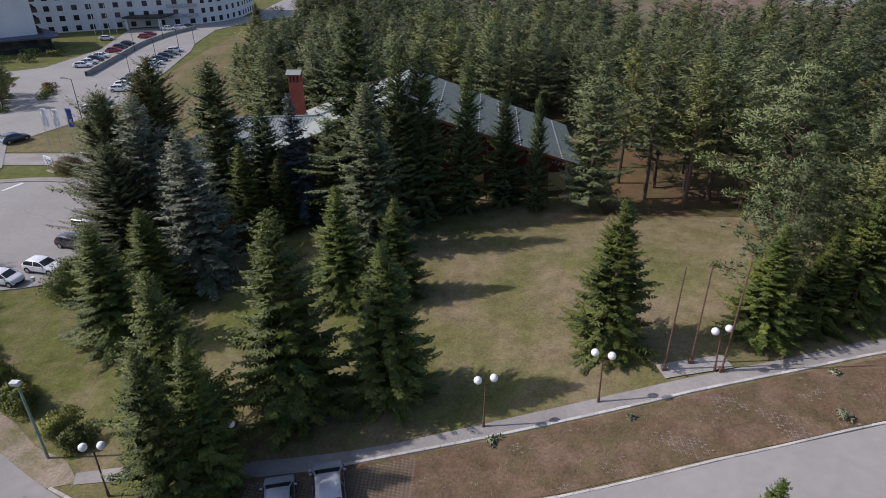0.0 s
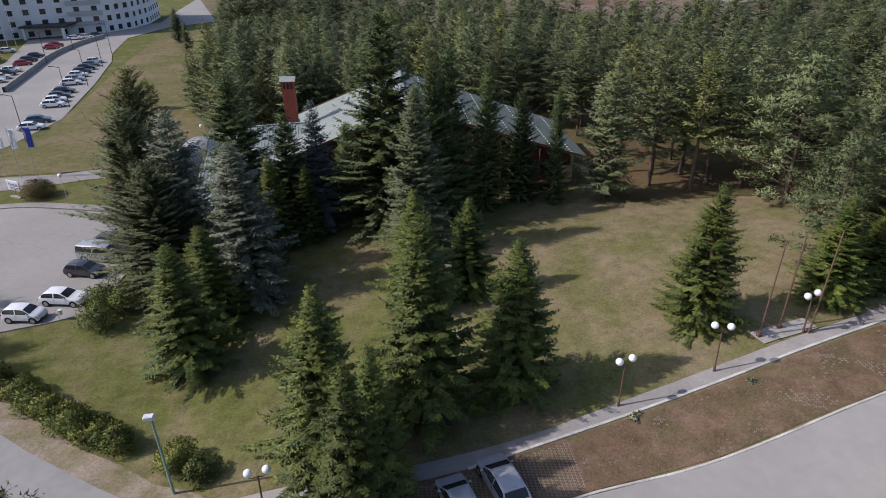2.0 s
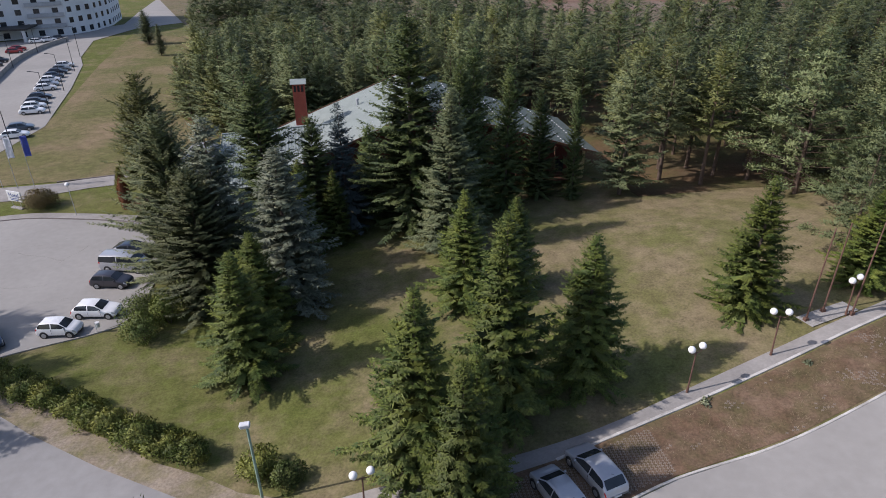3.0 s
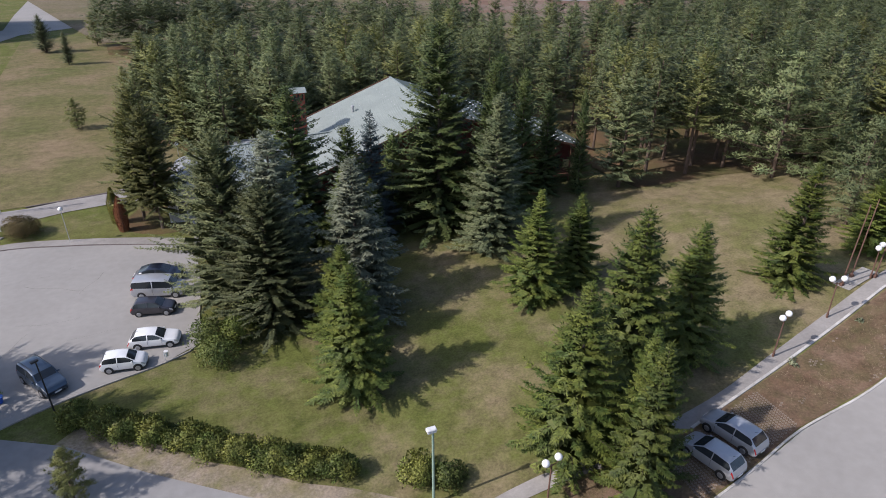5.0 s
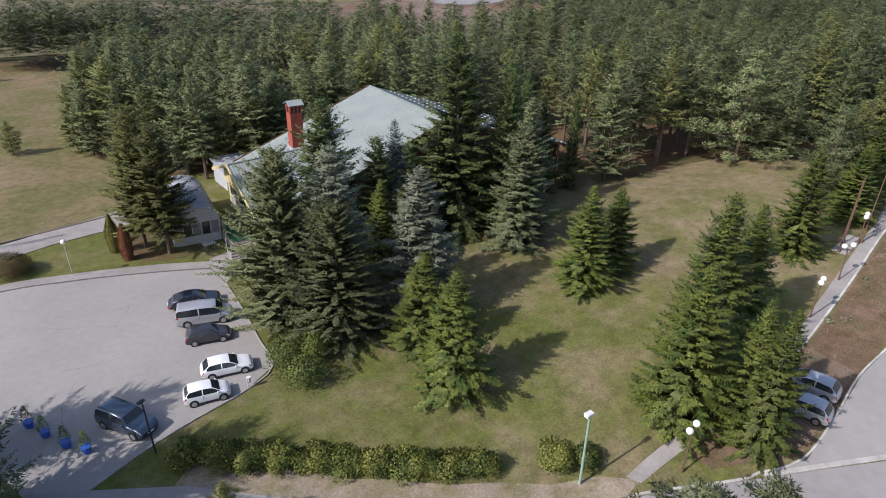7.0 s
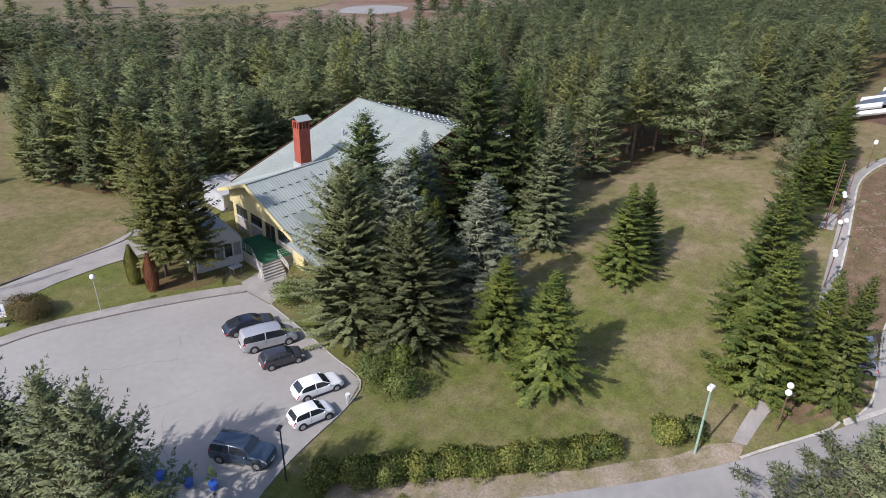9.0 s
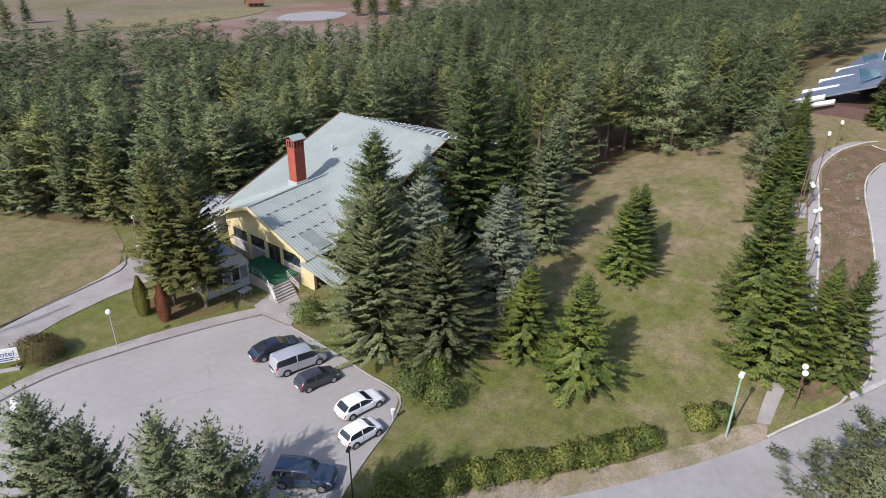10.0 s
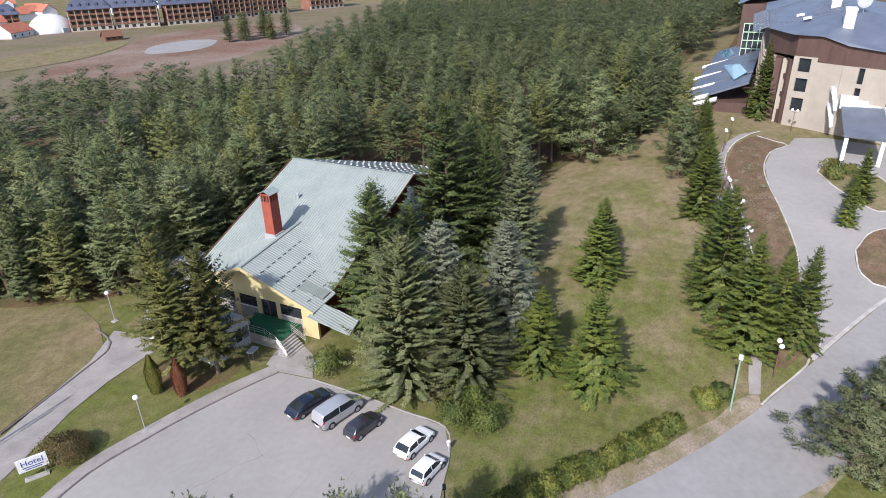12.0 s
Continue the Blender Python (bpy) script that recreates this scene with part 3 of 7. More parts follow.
def pine_meshes(seed, h=17.0, rad=3.0, first=0.38, boughs=34, per=3, n=24, size=0.46, clump=0.62, peak=0.35, trunk_r=0.16, sides=6, taper=0.8, broad=0.34, flat=0.46, shade=0.32, rise=0.0):
    """Crown and trunk (with limbs) of a pine: uneven whorls of boughs that carry flat cushions of needles."""
    b = Blades(seed)
    R = b.r
    bm = bmesh.new()
    bend = R.uniform(-0.35, 0.35, 4)
    axis = lambda z: (bend[0] * math.sin(z / h * 3 + bend[2] * 6), bend[1] * math.sin(z / h * 2.6 + bend[3] * 6), z)
    k = 7
    tube(bm, [axis(h * i / k * 0.97 - (0.4 if i == 0 else 0)) for i in range(k + 1)], [trunk_r * (1.15 - 0.98 * i / k) + 0.012 for i in range(k + 1)], sides)
    for _ in range(6):
        z, a, ln = h * R.uniform(0.35, 1.0) * first, R.uniform(0, 6.28), R.uniform(0.4, 1.3)
        o = axis(z)
        tube(bm, [o, (o[0] + math.cos(a) * ln, o[1] + math.sin(a) * ln, z + R.uniform(-0.2, 0.15))], [0.03, 0.006], 3)
    whorl = 5
    layers = max(3, boughs // whorl)
    lump = R.uniform(0, 6.28, 3)
    for i in range(layers * whorl):
        u = ((i // whorl) + 0.45 * R.uniform(-1, 1) + 0.5) / layers
        u = min(0.985, max(0.0, u))
        z = h * (first + (0.965 - first) * u)
        prof = min(1.0, (u + 0.25) / (peak + 0.15)) if u < peak else max(0.0, 1 - ((u - peak) / (1.02 - peak)) ** (1 / taper)) ** taper
        a = i * 6.283 / whorl + (i // whorl) * 0.9 + R.uniform(-0.6, 0.6)
        ln = max(0.4, rad * prof * R.uniform(0.6, 1.15) * (1 + 0.16 * math.sin(2 * a + lump[0] + 2.5 * u) + 0.10 * math.sin(3 * a + lump[1] - 5 * u)))
        ca, sa = math.cos(a), math.sin(a)
        up = R.uniform(-0.12, 0.2) + rise + 0.5 * u
        o = axis(z)
        pts = [(o[0] + ca * ln * t, o[1] + sa * ln * t, o[2] + ln * (up * t + 0.12 * t * t)) for t in (0, 0.55, 1.0)]
        tube(bm, pts, [0.05 * (1.1 - u) + 0.012, 0.03 * (1.1 - u) + 0.01, 0.008], 3)
        m = max(1, int(round(per * ln / rad + 0.7)))
        for j in range(m):
            t = 1.0 if m == 1 else 0.40 + 0.60 * j / (m - 1)
            sp = 0.32 * ln * (1.15 - t) + 0.08 * ln
            c = (o[0] + ca * ln * t + R.uniform(-sp, sp), o[1] + sa * ln * t + R.uniform(-sp, sp), o[2] + ln * (up * t + 0.12 * t * t) + R.uniform(-0.15, 0.22))
            cr = clump * R.uniform(0.65, 1.25)
            tufts(b, c, cr, n, size, flat=flat, broad=broad, inner=0.35, up=0.3, shade=shade, round_=0.35)
            for q in range(2):
                w = a + 3.14 * q + R.uniform(-0.8, 0.8)
                d = (math.cos(w), math.sin(w), R.uniform(-0.2, 0.1))
                b.add((c[0] - d[0] * cr * 0.4, c[1] - d[1] * cr * 0.4, c[2] - 0.25 * cr), d, (-d[1], d[0], R.uniform(-0.3, 0.3)), cr * 0.85, cr * 0.6, 0, (ca * 0.8, sa * 0.8, -0.1))
    tufts(b, axis(h * 0.965), clump * 0.7, n, size, flat=0.9, broad=broad, shade=shade)
    return b.mesh("pine_crown"), bm


def tree_thing(name, crown, bm, crown_mat, trunk_mat, label, category, group):
    """The master of a kind of tree, kept far below and copied to its places."""
    top = empty(name, pose(0, 0, 0), label, category, group)
    part("trunk", bm, trunk_mat, top)
    crown.materials.append(crown_mat)
    c = new("crown", crown)
    c.parent = top
    return top


# hedge and shrubs
def bush(name, x, y, r, h, material, label, category="shrub", group="", n=420, size=0.3, seed=0, lobes=12):
    b = Blades(seed)
    R = b.r
    for _ in range(lobes):
        a, q = R.uniform(0, 6.28), r * 0.72 * math.sqrt(R.rand())
        z = h * R.uniform(0.25, 0.8) * (1 - 0.35 * q / r)
        tufts(b, (math.cos(a) * q, math.sin(a) * q, z), r * R.uniform(0.42, 0.62), n // lobes, size, flat=0.64 * h / r, up=0.5, broad=0.7, inner=0.6)
    top = empty(name, pose(x, y, g(x, y)), label, category, group)
    for _ in range(5):
        bm = bmesh.new()
        a = R.uniform(0, 6.28)
        tube(bm, [(0, 0, -0.2), (math.cos(a) * r * 0.3, math.sin(a) * r * 0.3, h * 0.4), (math.cos(a) * r * 0.55, math.sin(a) * r * 0.55, h * 0.7)], [0.04, 0.025, 0.01], 4)
        part("stem", bm, M["bark"], top)
    me = b.mesh("foliage")
    me.materials.append(material)
    c = new("foliage", me)
    c.parent = top
    return top


class Kind:
    """Builds a tree at its first place and copies it to the others."""

    def __init__(self, make, h):
        self.make, self.h, self.first = make, h, None

    def put(self, x, y, top, label="", wide=1.0, turn=0.0, sink=0.0):
        z = g(x, y)
        s = (top - z) / self.h
        m = pose(x, y, z - sink, random.uniform(-1.5, 1.5), random.uniform(-1.5, 1.5), turn or random.uniform(0, 360)) @ Matrix.Diagonal((s * wide, s * wide, s, 1))
        if self.first is None:
            self.first = self.make()
            ob = self.first
            ob.matrix_basis = m
        else:
            ob = copy_thing(self.first, pose(0, 0, 0))
            ob.matrix_basis = m
        if label:
            ob["label"] = label
        return ob


def spruce_kind(seed, material, label, group, h=14.0, category="spruce", **kw):
    return Kind(lambda: tree_thing("spruce_tree", *spruce_meshes(seed, h, **kw), material, M["bark"], label, category, group), h)


def pine_kind(seed, material, label, group, h=17.0, **kw):
    return Kind(lambda: tree_thing("pine_tree", *pine_meshes(seed, h, **kw), material, M["pine_bark"], label, "pine", group), h)


def layered_kind(seed, material, label, group, h=17.0, **kw):
    """A pine whose boughs spread in loose tiers."""
    return Kind(lambda: tree_thing("pine_tree", *spruce_meshes(seed, h, **kw), material, M["pine_bark"], label, "pine", group), h)


OUTER = [(-20.5, 27.3), (-14.5, 24.2), (-3.3, 26.5), (5, 27.3), (15.9, 29.8), (28.5, 32.5), (40, 31.8)]
INNER = [(-20.5, 29.0), (-15, 28.9), (-9.8, 29.5), (1, 31.6), (9.3, 33.4), (20.3, 36.1), (40, 37.9)]
LAWN = "spruces on the lawn"
green = [spruce_kind(s, M["spruce"], "green spruce with drooping boughs on the lawn", LAWN, rad=r, power=p, ragged=q) for s, r, p, q in ((11, 3.9, 0.85, 0.16), (12, 3.6, 0.8, 0.2), (13, 4.2, 0.95, 0.15))]
dark = [spruce_kind(s, M["dark_spruce"], "tall dark green spruce beside the house", LAWN, h=18, rad=4.4, gap=0.36, power=0.60, ragged=0.26, twig=0.15, fine=1.0, droop=0.12, full=3) for s in (21, 22)]
silver = [spruce_kind(s, M["silver"], "silvery grey-green spruce on the lawn", LAWN, h=16, rad=3.4, gap=0.40, power=0.62, ragged=0.22, twig=0.14, fine=1.15, full=2) for s in (31, 32)]
blue = [spruce_kind(41, M["blue"], "blue spruce in front of the pale roof", LAWN, h=15, rad=3.5, gap=0.38, twig=0.14, fine=1.1)]
fir = [spruce_kind(s, M["fir"], "dense dark green fir beside the car park", LAWN, h=16, rad=5.2, gap=0.25, power=0.56, ragged=0.34, twig=0.14, fine=0.82, droop=0.04, full=4) for s in (43, 44)]
grey_fir = [spruce_kind(46, M["grey_fir"], "tall grey-green fir on the lawn", LAWN, h=17, rad=3.9, gap=0.36, power=0.72, ragged=0.22, twig=0.13, fine=1.1, droop=0.16, full=2)]
olive_fir = [spruce_kind(s, M["olive_fir"], "tall olive-green fir beside the pavilion", LAWN, h=15, rad=3.6, gap=0.36, power=0.50, ragged=0.34, start=0.20, twig=0.13, fine=1.0, droop=0.10, full=3) for s in (47, 48)]
EDGE = "pines at the forest edge"
mixed = [layered_kind(s, M["pale_pine"], "bushy pale grey-green pine with a low crown", EDGE, h=16, rad=3.9, start=0.05, power=0.66, gap=0.34, ragged=0.34, twig=0.13, fine=0.85, droop=-0.22, full=2) for s in (51, 52)]
bushy = [pine_kind(s, M["pale_pine"], "bushy pale grey-green pine with a low crown", EDGE, h=16, first=0.06, boughs=90, rad=4.1, per=6, peak=0.2, n=70, size=0.24, clump=0.56, broad=0.30, flat=0.55, taper=0.9, trunk_r=0.2, rise=0.1) for s in (51, 52)]
edge = [layered_kind(s, M[m], "bushy pine with a low crown at the wood's edge", EDGE, h=16, rad=4.3, start=0.10, power=0.66, gap=0.50, ragged=0.30, twig=0.22, fine=1.5, droop=d, full=1) for s, m, d in ((55, "pine", 0.0), (56, "olive_pine", 0.06), (57, "far_pine", -0.04))]
broad_pine = [pine_kind(63, M["far_pine"], "broad rounded grey-green pine by the lawn", EDGE, h=16, first=0.05, boughs=85, rad=5.4, per=6, peak=0.25, n=36, size=0.34, clump=0.66, broad=0.32, flat=0.5, taper=0.72, trunk_r=0.2, shade=0.25)]
olive = [pine_kind(s, M["olive_pine"], "olive-green pine with a broad low crown", EDGE, h=15, first=0.07, boughs=70, rad=4.2, per=6, peak=0.25, n=60, size=0.28, clump=0.60, broad=0.32, taper=0.95) for s in (61, 62)]

# spruces of the row by the footpath
green[0].put(-15.4, 28.6, 13.2, wide=0.9), green[1].put(-16.6, 26.6, 14.2, wide=0.86)
green[2].put(-18.6, 31.7, 15.4, wide=1.1), green[1].put(-11.8, 35.1, 18.0, wide=1.1), green[0].put(-5.6, 36.5, 15.3, wide=1.12)
green[0].put(9.6, 40.2, 16.8, wide=1.08), green[2].put(20.3, 40.5, 15.0, "dense green spruce beside the footpath", wide=1.25)
edge[1].put(36.5, 47.0, 21.0), edge[2].put(52.0, 51.5, 22.5), edge[0].put(60.0, 57.5, 23.0), edge[1].put(70.0, 58.5, 23.0), edge[2].put(44.0, 55.5, 21.0), edge[0].put(82.0, 59.5, 23.5), edge[1].put(95.0, 60.5, 24.0), broad_pine[0].put(22.8, 45.2, 18.0, "broad grey-green pine beside the footpath", wide=1.05), broad_pine[0].put(29.5, 61.0, 21.0, "large rounded pine at the head of the lawn", wide=1.3), green[1].put(27.0, 42.4, 18.0), green[0].put(33.0, 43.4, 18.0), green[2].put(24.0, 41.2, 14.5)
# lone ones on the lawn
green[1].put(-30.4, 45.0, 12.0, wide=1.28), green[0].put(-29.7, 51.2, 10.6, wide=1.3), green[2].put(-11.6, 49.6, 13.6, wide=1.15), green[0].put(-6.9, 50.2, 12.3, wide=1.2)
# before the house
dark[0].put(-29.8, 71.2, 19.4, wide=1.15), dark[1].put(-13.4, 70.0, 25.0, wide=1.1), dark[0].put(-9.0, 66.6, 21.0, wide=0.8), dark[1].put(-18.0, 74.0, 12.5)
silver[0].put(-33.9, 60.5, 18.0, wide=1.2), silver[1].put(-27.1, 55.9, 16.2, wide=1.35), blue[0].put(-21.0, 71.0, 16.0)
fir[0].put(-38.3, 62.4, 17.6), grey_fir[0].put(-11.0, 60.9, 19.5, wide=1.05), fir[1].put(-35.2, 57.0, 14.0, wide=1.1)
green[0].put(-26.0, 66.0, 11.5), green[1].put(-22.5, 67.5, 9.5), dark[0].put(6.6, 71.0, 16.2, wide=0.5), dark[1].put(-6.5, 70.0, 21.5, wide=0.85), dark[0].put(-1.8, 72.0, 19.0, wide=0.75), dark[0].put(3.0, 73.5, 15.5, wide=0.85), dark[1].put(-24.5, 70.0, 15.0)
olive_fir[0].put(-44.9, 83.2, 15.4), olive_fir[1].put(-45.7, 88.6, 16.4), olive_fir[0].put(-47.0, 86.2, 14.4)
# forest edge on the far side of the lawn
edge[0].put(12.4, 70.0, 19.6, "pale grey-green pine at the forest edge"), edge[0].put(34.5, 57.0, 18.0), edge[1].put(28.0, 45.5, 18.0, wide=1.2)
edge[0].put(39.5, 63.2, 20.0), edge[2].put(45.0, 56.0, 17.0)
green[2].put(60.8, 35.2, 24.0, "slender green spruce beside the hotel wall", wide=0.8)
green[0].put(21.0, 19.4, 14.5, wide=1.1), green[1].put(12.8, 21.2, 12.7, wide=0.9), green[2].put(30.5, 12.0, 15.0)
for i, (x, y, h) in enumerate(((-37.0, 109.5, 11), (-40.5, 113.5, 13), (-43.5, 118.5, 13), (-47.6, 125.5, 12), (-49.5, 129.0, 11), (-46.5, 135.0, 13), (-45.8, 143.0, 13), (-43.0, 151.0, 14), (-40.0, 161.0, 14), (-36.5, 170.0, 14), (-33.0, 178.0, 14),
                               (37, 70, 18), (41, 66, 17), (48, 61.5, 18), (54, 60, 18), (61, 58.5, 17), (-31, 105.5, 10), (-36.5, 116.5, 14), (-41.0, 123.0, 15), (-43.5, 130.0, 14), (-40.5, 137.5, 15), (-28.5, 109.5, 14), (-27, 104.5, 12), (-23, 106, 14), (-18, 104.5, 13), (-13, 106.5, 14))):
    edge[i % 3].put(x, y, g(x, y) + h)
# pines south of the road
mixed[0].put(-64.2, 47.2, 16.8), mixed[1].put(-65.9, 50.6, 16.3), mixed[1].put(-69.2, 58.0, 15.6), mixed[0].put(-67.5, 56.0, 13.9), olive[0].put(-64.2, 42.2, 14.5, "pale olive pine beside the road", wide=0.8)
bushy[1].put(-32.6, 21.6, 12.6, "broad grey-green pine beside the road", wide=1.35), bushy[0].put(-30.6, 19.4, 13.4, wide=1.3), bushy[0].put(-26.5, 15.5, 13.5, wide=1.2)
olive[1].put(-50.6, 41.0, 4.8, wide=1.1, label="low bushy pine beside the road")

# dry stalks and weeds on the paved verge
b = Blades(77)
for _ in range(9000):
    x = b.r.uniform(-19, 39)
    y = b.r.uniform(np.interp(x, *zip(*OUTER)) + 0.2, np.interp(x, *zip(*INNER)) - 0.2)
    if noise.noise((x * 0.6, y * 0.6, 5.0)) + 0.5 * b.r.rand() < 0.12:
        continue
    a = b.r.uniform(0, 6.28)
    b.add((x, y, g(x, y) + 0.02), unit((math.cos(a), math.sin(a), b.r.uniform(0.2, 1.2))), (-math.sin(a), math.cos(a), 0), b.r.uniform(0.1, 0.26), b.r.uniform(0.025, 0.06), 0, (0, 0, 1))
me = b.mesh("dry_grass")
me.materials.append(M["straw"])
tagged(new("dry_grass", me), "dry brown grass stalks on the paved verge", "grass", kind="stuff")
for i, (x, y, r) in enumerate(((22.1, 32.1, 0.55), (23.4, 36.2, 0.3), (1.6, 31.6, 0.45), (10.1, 33.0, 0.25), (30.0, 34.6, 0.35))):
    bush("weed", x, y, r, 0.5 * r + 0.12, M["weed"], "grey-green weed clump on the dry verge", "weed", "weeds on the verge", seed=300 + i, n=130, size=0.2, lobes=5)

# the wood behind the house
W = "pines of the wood"
tall = [layered_kind(70 + i, M[("pine", "far_pine", "olive_pine", "far_pine", "pine", "far_pine")[i]], "tall pine with a bare trunk in the wood", W, h=17, rad=(3.9, 3.5, 4.2, 3.7, 3.3, 4.0)[i], start=(0.30, 0.24, 0.38, 0.28, 0.22, 0.34)[i],
                     power=(0.70, 0.80, 0.62, 0.75, 0.85, 0.66)[i], gap=0.64, ragged=0.34, twig=0.34, fine=1.8, droop=(-0.02, 0.06, -0.08, 0.0, 0.08, -0.05)[i]) for i in range(6)]


def inside(x, y, poly):
    hit = False
    for (ax, ay), (bx, by) in zip(poly, poly[1:] + poly[:1]):
        if (ay > y) != (by > y) and x < (bx - ax) * (y - ay) / (by - ay) + ax:
            hit = not hit
    return hit


rng = np.random.RandomState(5)
NEAR = [(-34, 104), (-42, 115), (-47, 127), (-45, 142), (-41, 152), (-10, 152), (60, 150), (105, 120), (120, 70), (72, 56), (44, 64), (36, 72), (18, 80), (16, 100)]
placed = []
tries = 0
for k, (x, y, z) in enumerate(((19.5, 73.5, 21.0), (23.0, 69.5, 20.5), (26.5, 72.5, 21.5), (29.0, 69.0, 20.5), (21.5, 77.5, 20.5), (25.0, 76.5, 21.0), (31.5, 73.0, 21.0), (17.5, 79.5, 20.0), (34.5, 69.5, 21.0))):
    placed.append((x, y))
    tall[(0, 2, 5)[k % 3]].put(x, y, z, "tall pine with a long bare trunk at the lawn's head", wide=0.95)
while len(placed) < 242 and tries < 20000:
    tries += 1
    x, y = rng.uniform(-48, 120 if len(placed) < 200 else 20), rng.uniform(50, 150)
    if not inside(x, y, NEAR) or any((x - a) ** 2 + (y - b) ** 2 < (4.3 if len(placed) < 200 else 3.4) ** 2 for a, b in placed):
        continue
    placed.append((x, y))
    tall[int(rng.randint(6))].put(x, y, g(x, y) + rng.uniform(12.5, 17.5), wide=rng.uniform(0.9, 1.3))

# the far wood, one mass of many trees
base_n = 0
sets = []
for s in range(3):
    crown, bm = spruce_meshes(90 + s, 17, rad=4.2, start=0.30, power=0.66, gap=1.35, ragged=0.3, twig=1.0, fine=3.2, droop=0.0)
    v = np.array([p.co for p in crown.vertices])
    f = np.array([tuple(p.vertices) for p in crown.polygons])
    q = np.array([c.vector for c in crown.corner_normals])
    sets.append((v, f, q))
    bm.free()
    bpy.data.meshes.remove(crown)
vs, fs, ns = [], [], []
count = 0
spots = []
tries = 0
STAND = [(-60, 204), (-38, 197), (-24, 196), (-14, 206), (-28, 221), (-61, 223)]
while count < 740 and tries < 90000:
    tries += 1
    x, y = rng.uniform(-62, 300), rng.uniform(20, 290)
    if count < 46:
        x, y = rng.uniform(-61, -12), rng.uniform(196, 223)
        if not inside(x, y, STAND):
            continue
    elif not inside(x, y, FOREST) or inside(x, y, NEAR) or (x < 58 and y < 75) or (40 < x < 178 and -20 < y < 54) or (58 < x < 125 and y < 62):
        continue
    d = math.hypot(x + 60, y - 30)
    if count >= 46 and rng.rand() > min(1, (230 / d) ** 1.2):
        continue
    if any((x - a) ** 2 + (y - b) ** 2 < 3.6 ** 2 for a, b in spots[-400:]):
        continue
    spots.append((x, y))
    v, f, q = sets[count % 3]
    a, s, w = rng.uniform(0, 6.28), rng.uniform(0.74, 1.0), rng.uniform(1.0, 1.45)
    ca, sa = math.cos(a), math.sin(a)
    p = np.stack([(v[:, 0] * ca - v[:, 1] * sa) * s * w + x, (v[:, 0] * sa + v[:, 1] * ca) * s * w + y, v[:, 2] * s + g(x, y)], 1)
    vs.append(p)
    ns.append(np.stack([q[:, 0] * ca - q[:, 1] * sa, q[:, 0] * sa + q[:, 1] * ca, q[:, 2]], 1))
    fs.append(f + base_n)
    base_n += len(v)
    count += 1
me = bpy.data.meshes.new("far_wood")
me.from_pydata(np.concatenate(vs).tolist(), [], np.concatenate(fs).tolist())
me.polygons.foreach_set("use_smooth", [True] * len(me.polygons))
me.normals_split_custom_set_from_vertices(np.concatenate(ns).tolist())
me.materials.append(M["far_pine"])
tagged(new("far_wood", me), "dense dark green pine wood spreading to the far field", "wood", kind="stuff")


HEDGE = "hedge shrubs along the road"
HL = [(-28.9, 34.2), (-31.5, 35.4), (-33.6, 36.6), (-35.8, 38.0), (-37.9, 39.2), (-39.9, 40.8), (-41.6, 42.0), (-43.6, 43.6), (-45.6, 44.8), (-47.5, 46.2), (-49.3, 47.6), (-51.2, 48.9)]
for i, (x, y) in enumerate(HL):
    if i != 1:
        bush("hedge_shrub", x, y, 1.4 + 0.2 * math.sin(i * 2.1), 1.9 + 0.3 * math.sin(i * 1.7), M["hedge"], "leafy yellow-green hedge shrub by the verge", "hedge", HEDGE, seed=200 + i, n=4600, size=0.15, lobes=20)
for i, ((ax, ay), (bx, by)) in enumerate(zip(HL[2:], HL[3:])):
    bush("hedge_shrub", (ax + bx) / 2 + 0.15, (ay + by) / 2 + 0.1, 1.15 + 0.15 * math.sin(i * 1.3), 1.55 + 0.2 * math.sin(i * 2.3), M["hedge"], "leafy yellow-green hedge shrub by the verge", "hedge", HEDGE, seed=215 + i, n=2800, size=0.15, lobes=14)
bush("shrub", -26.9, 33.0, 1.1, 1.6, M["bush"], "small green shrub near the lamp", seed=231, n=2600, size=0.15)
for x, y, r, h, k in ((-40.9, 55.6, 1.9, 3.2, 1), (-40.4, 52.6, 1.7, 2.8, 2), (-38.6, 55.0, 1.6, 3.4, 3), (-39.6, 72.4, 2.0, 3.2, 4), (-36.6, 57.5, 1.6, 3.6, 5)):
    bush("shrub", x, y, r, h, M["bush"] if k != 3 else M["spruce"], "rounded leafy green shrub at the car park edge", "shrub", "shrubs by the car park", seed=240 + k, n=3600, size=0.16, lobes=22)
bush("shrub", -60.8, 86.9, 2.2, 2.3, M["shrub"], "broad brownish clipped shrub on the grass island", "shrub", seed=251, n=11000, size=0.12, lobes=44)
bush("shrub", -26.5, 61.8, 1.8, 4.4, M["autumn"], "small tree with ochre autumn leaves", "shrub", seed=253, n=2200, size=0.22, lobes=16)
for x, y, k in ((33.0, 23.0, 1), (29.0, 22.4, 2), (31.5, 20.5, 3)):
    bush("shrub", x, y, 1.9, 1.8, M["flower_bed"], "bright yellow-green shrub in the drive island", "shrub", "island shrubs", seed=260 + k, n=1500, size=0.22)


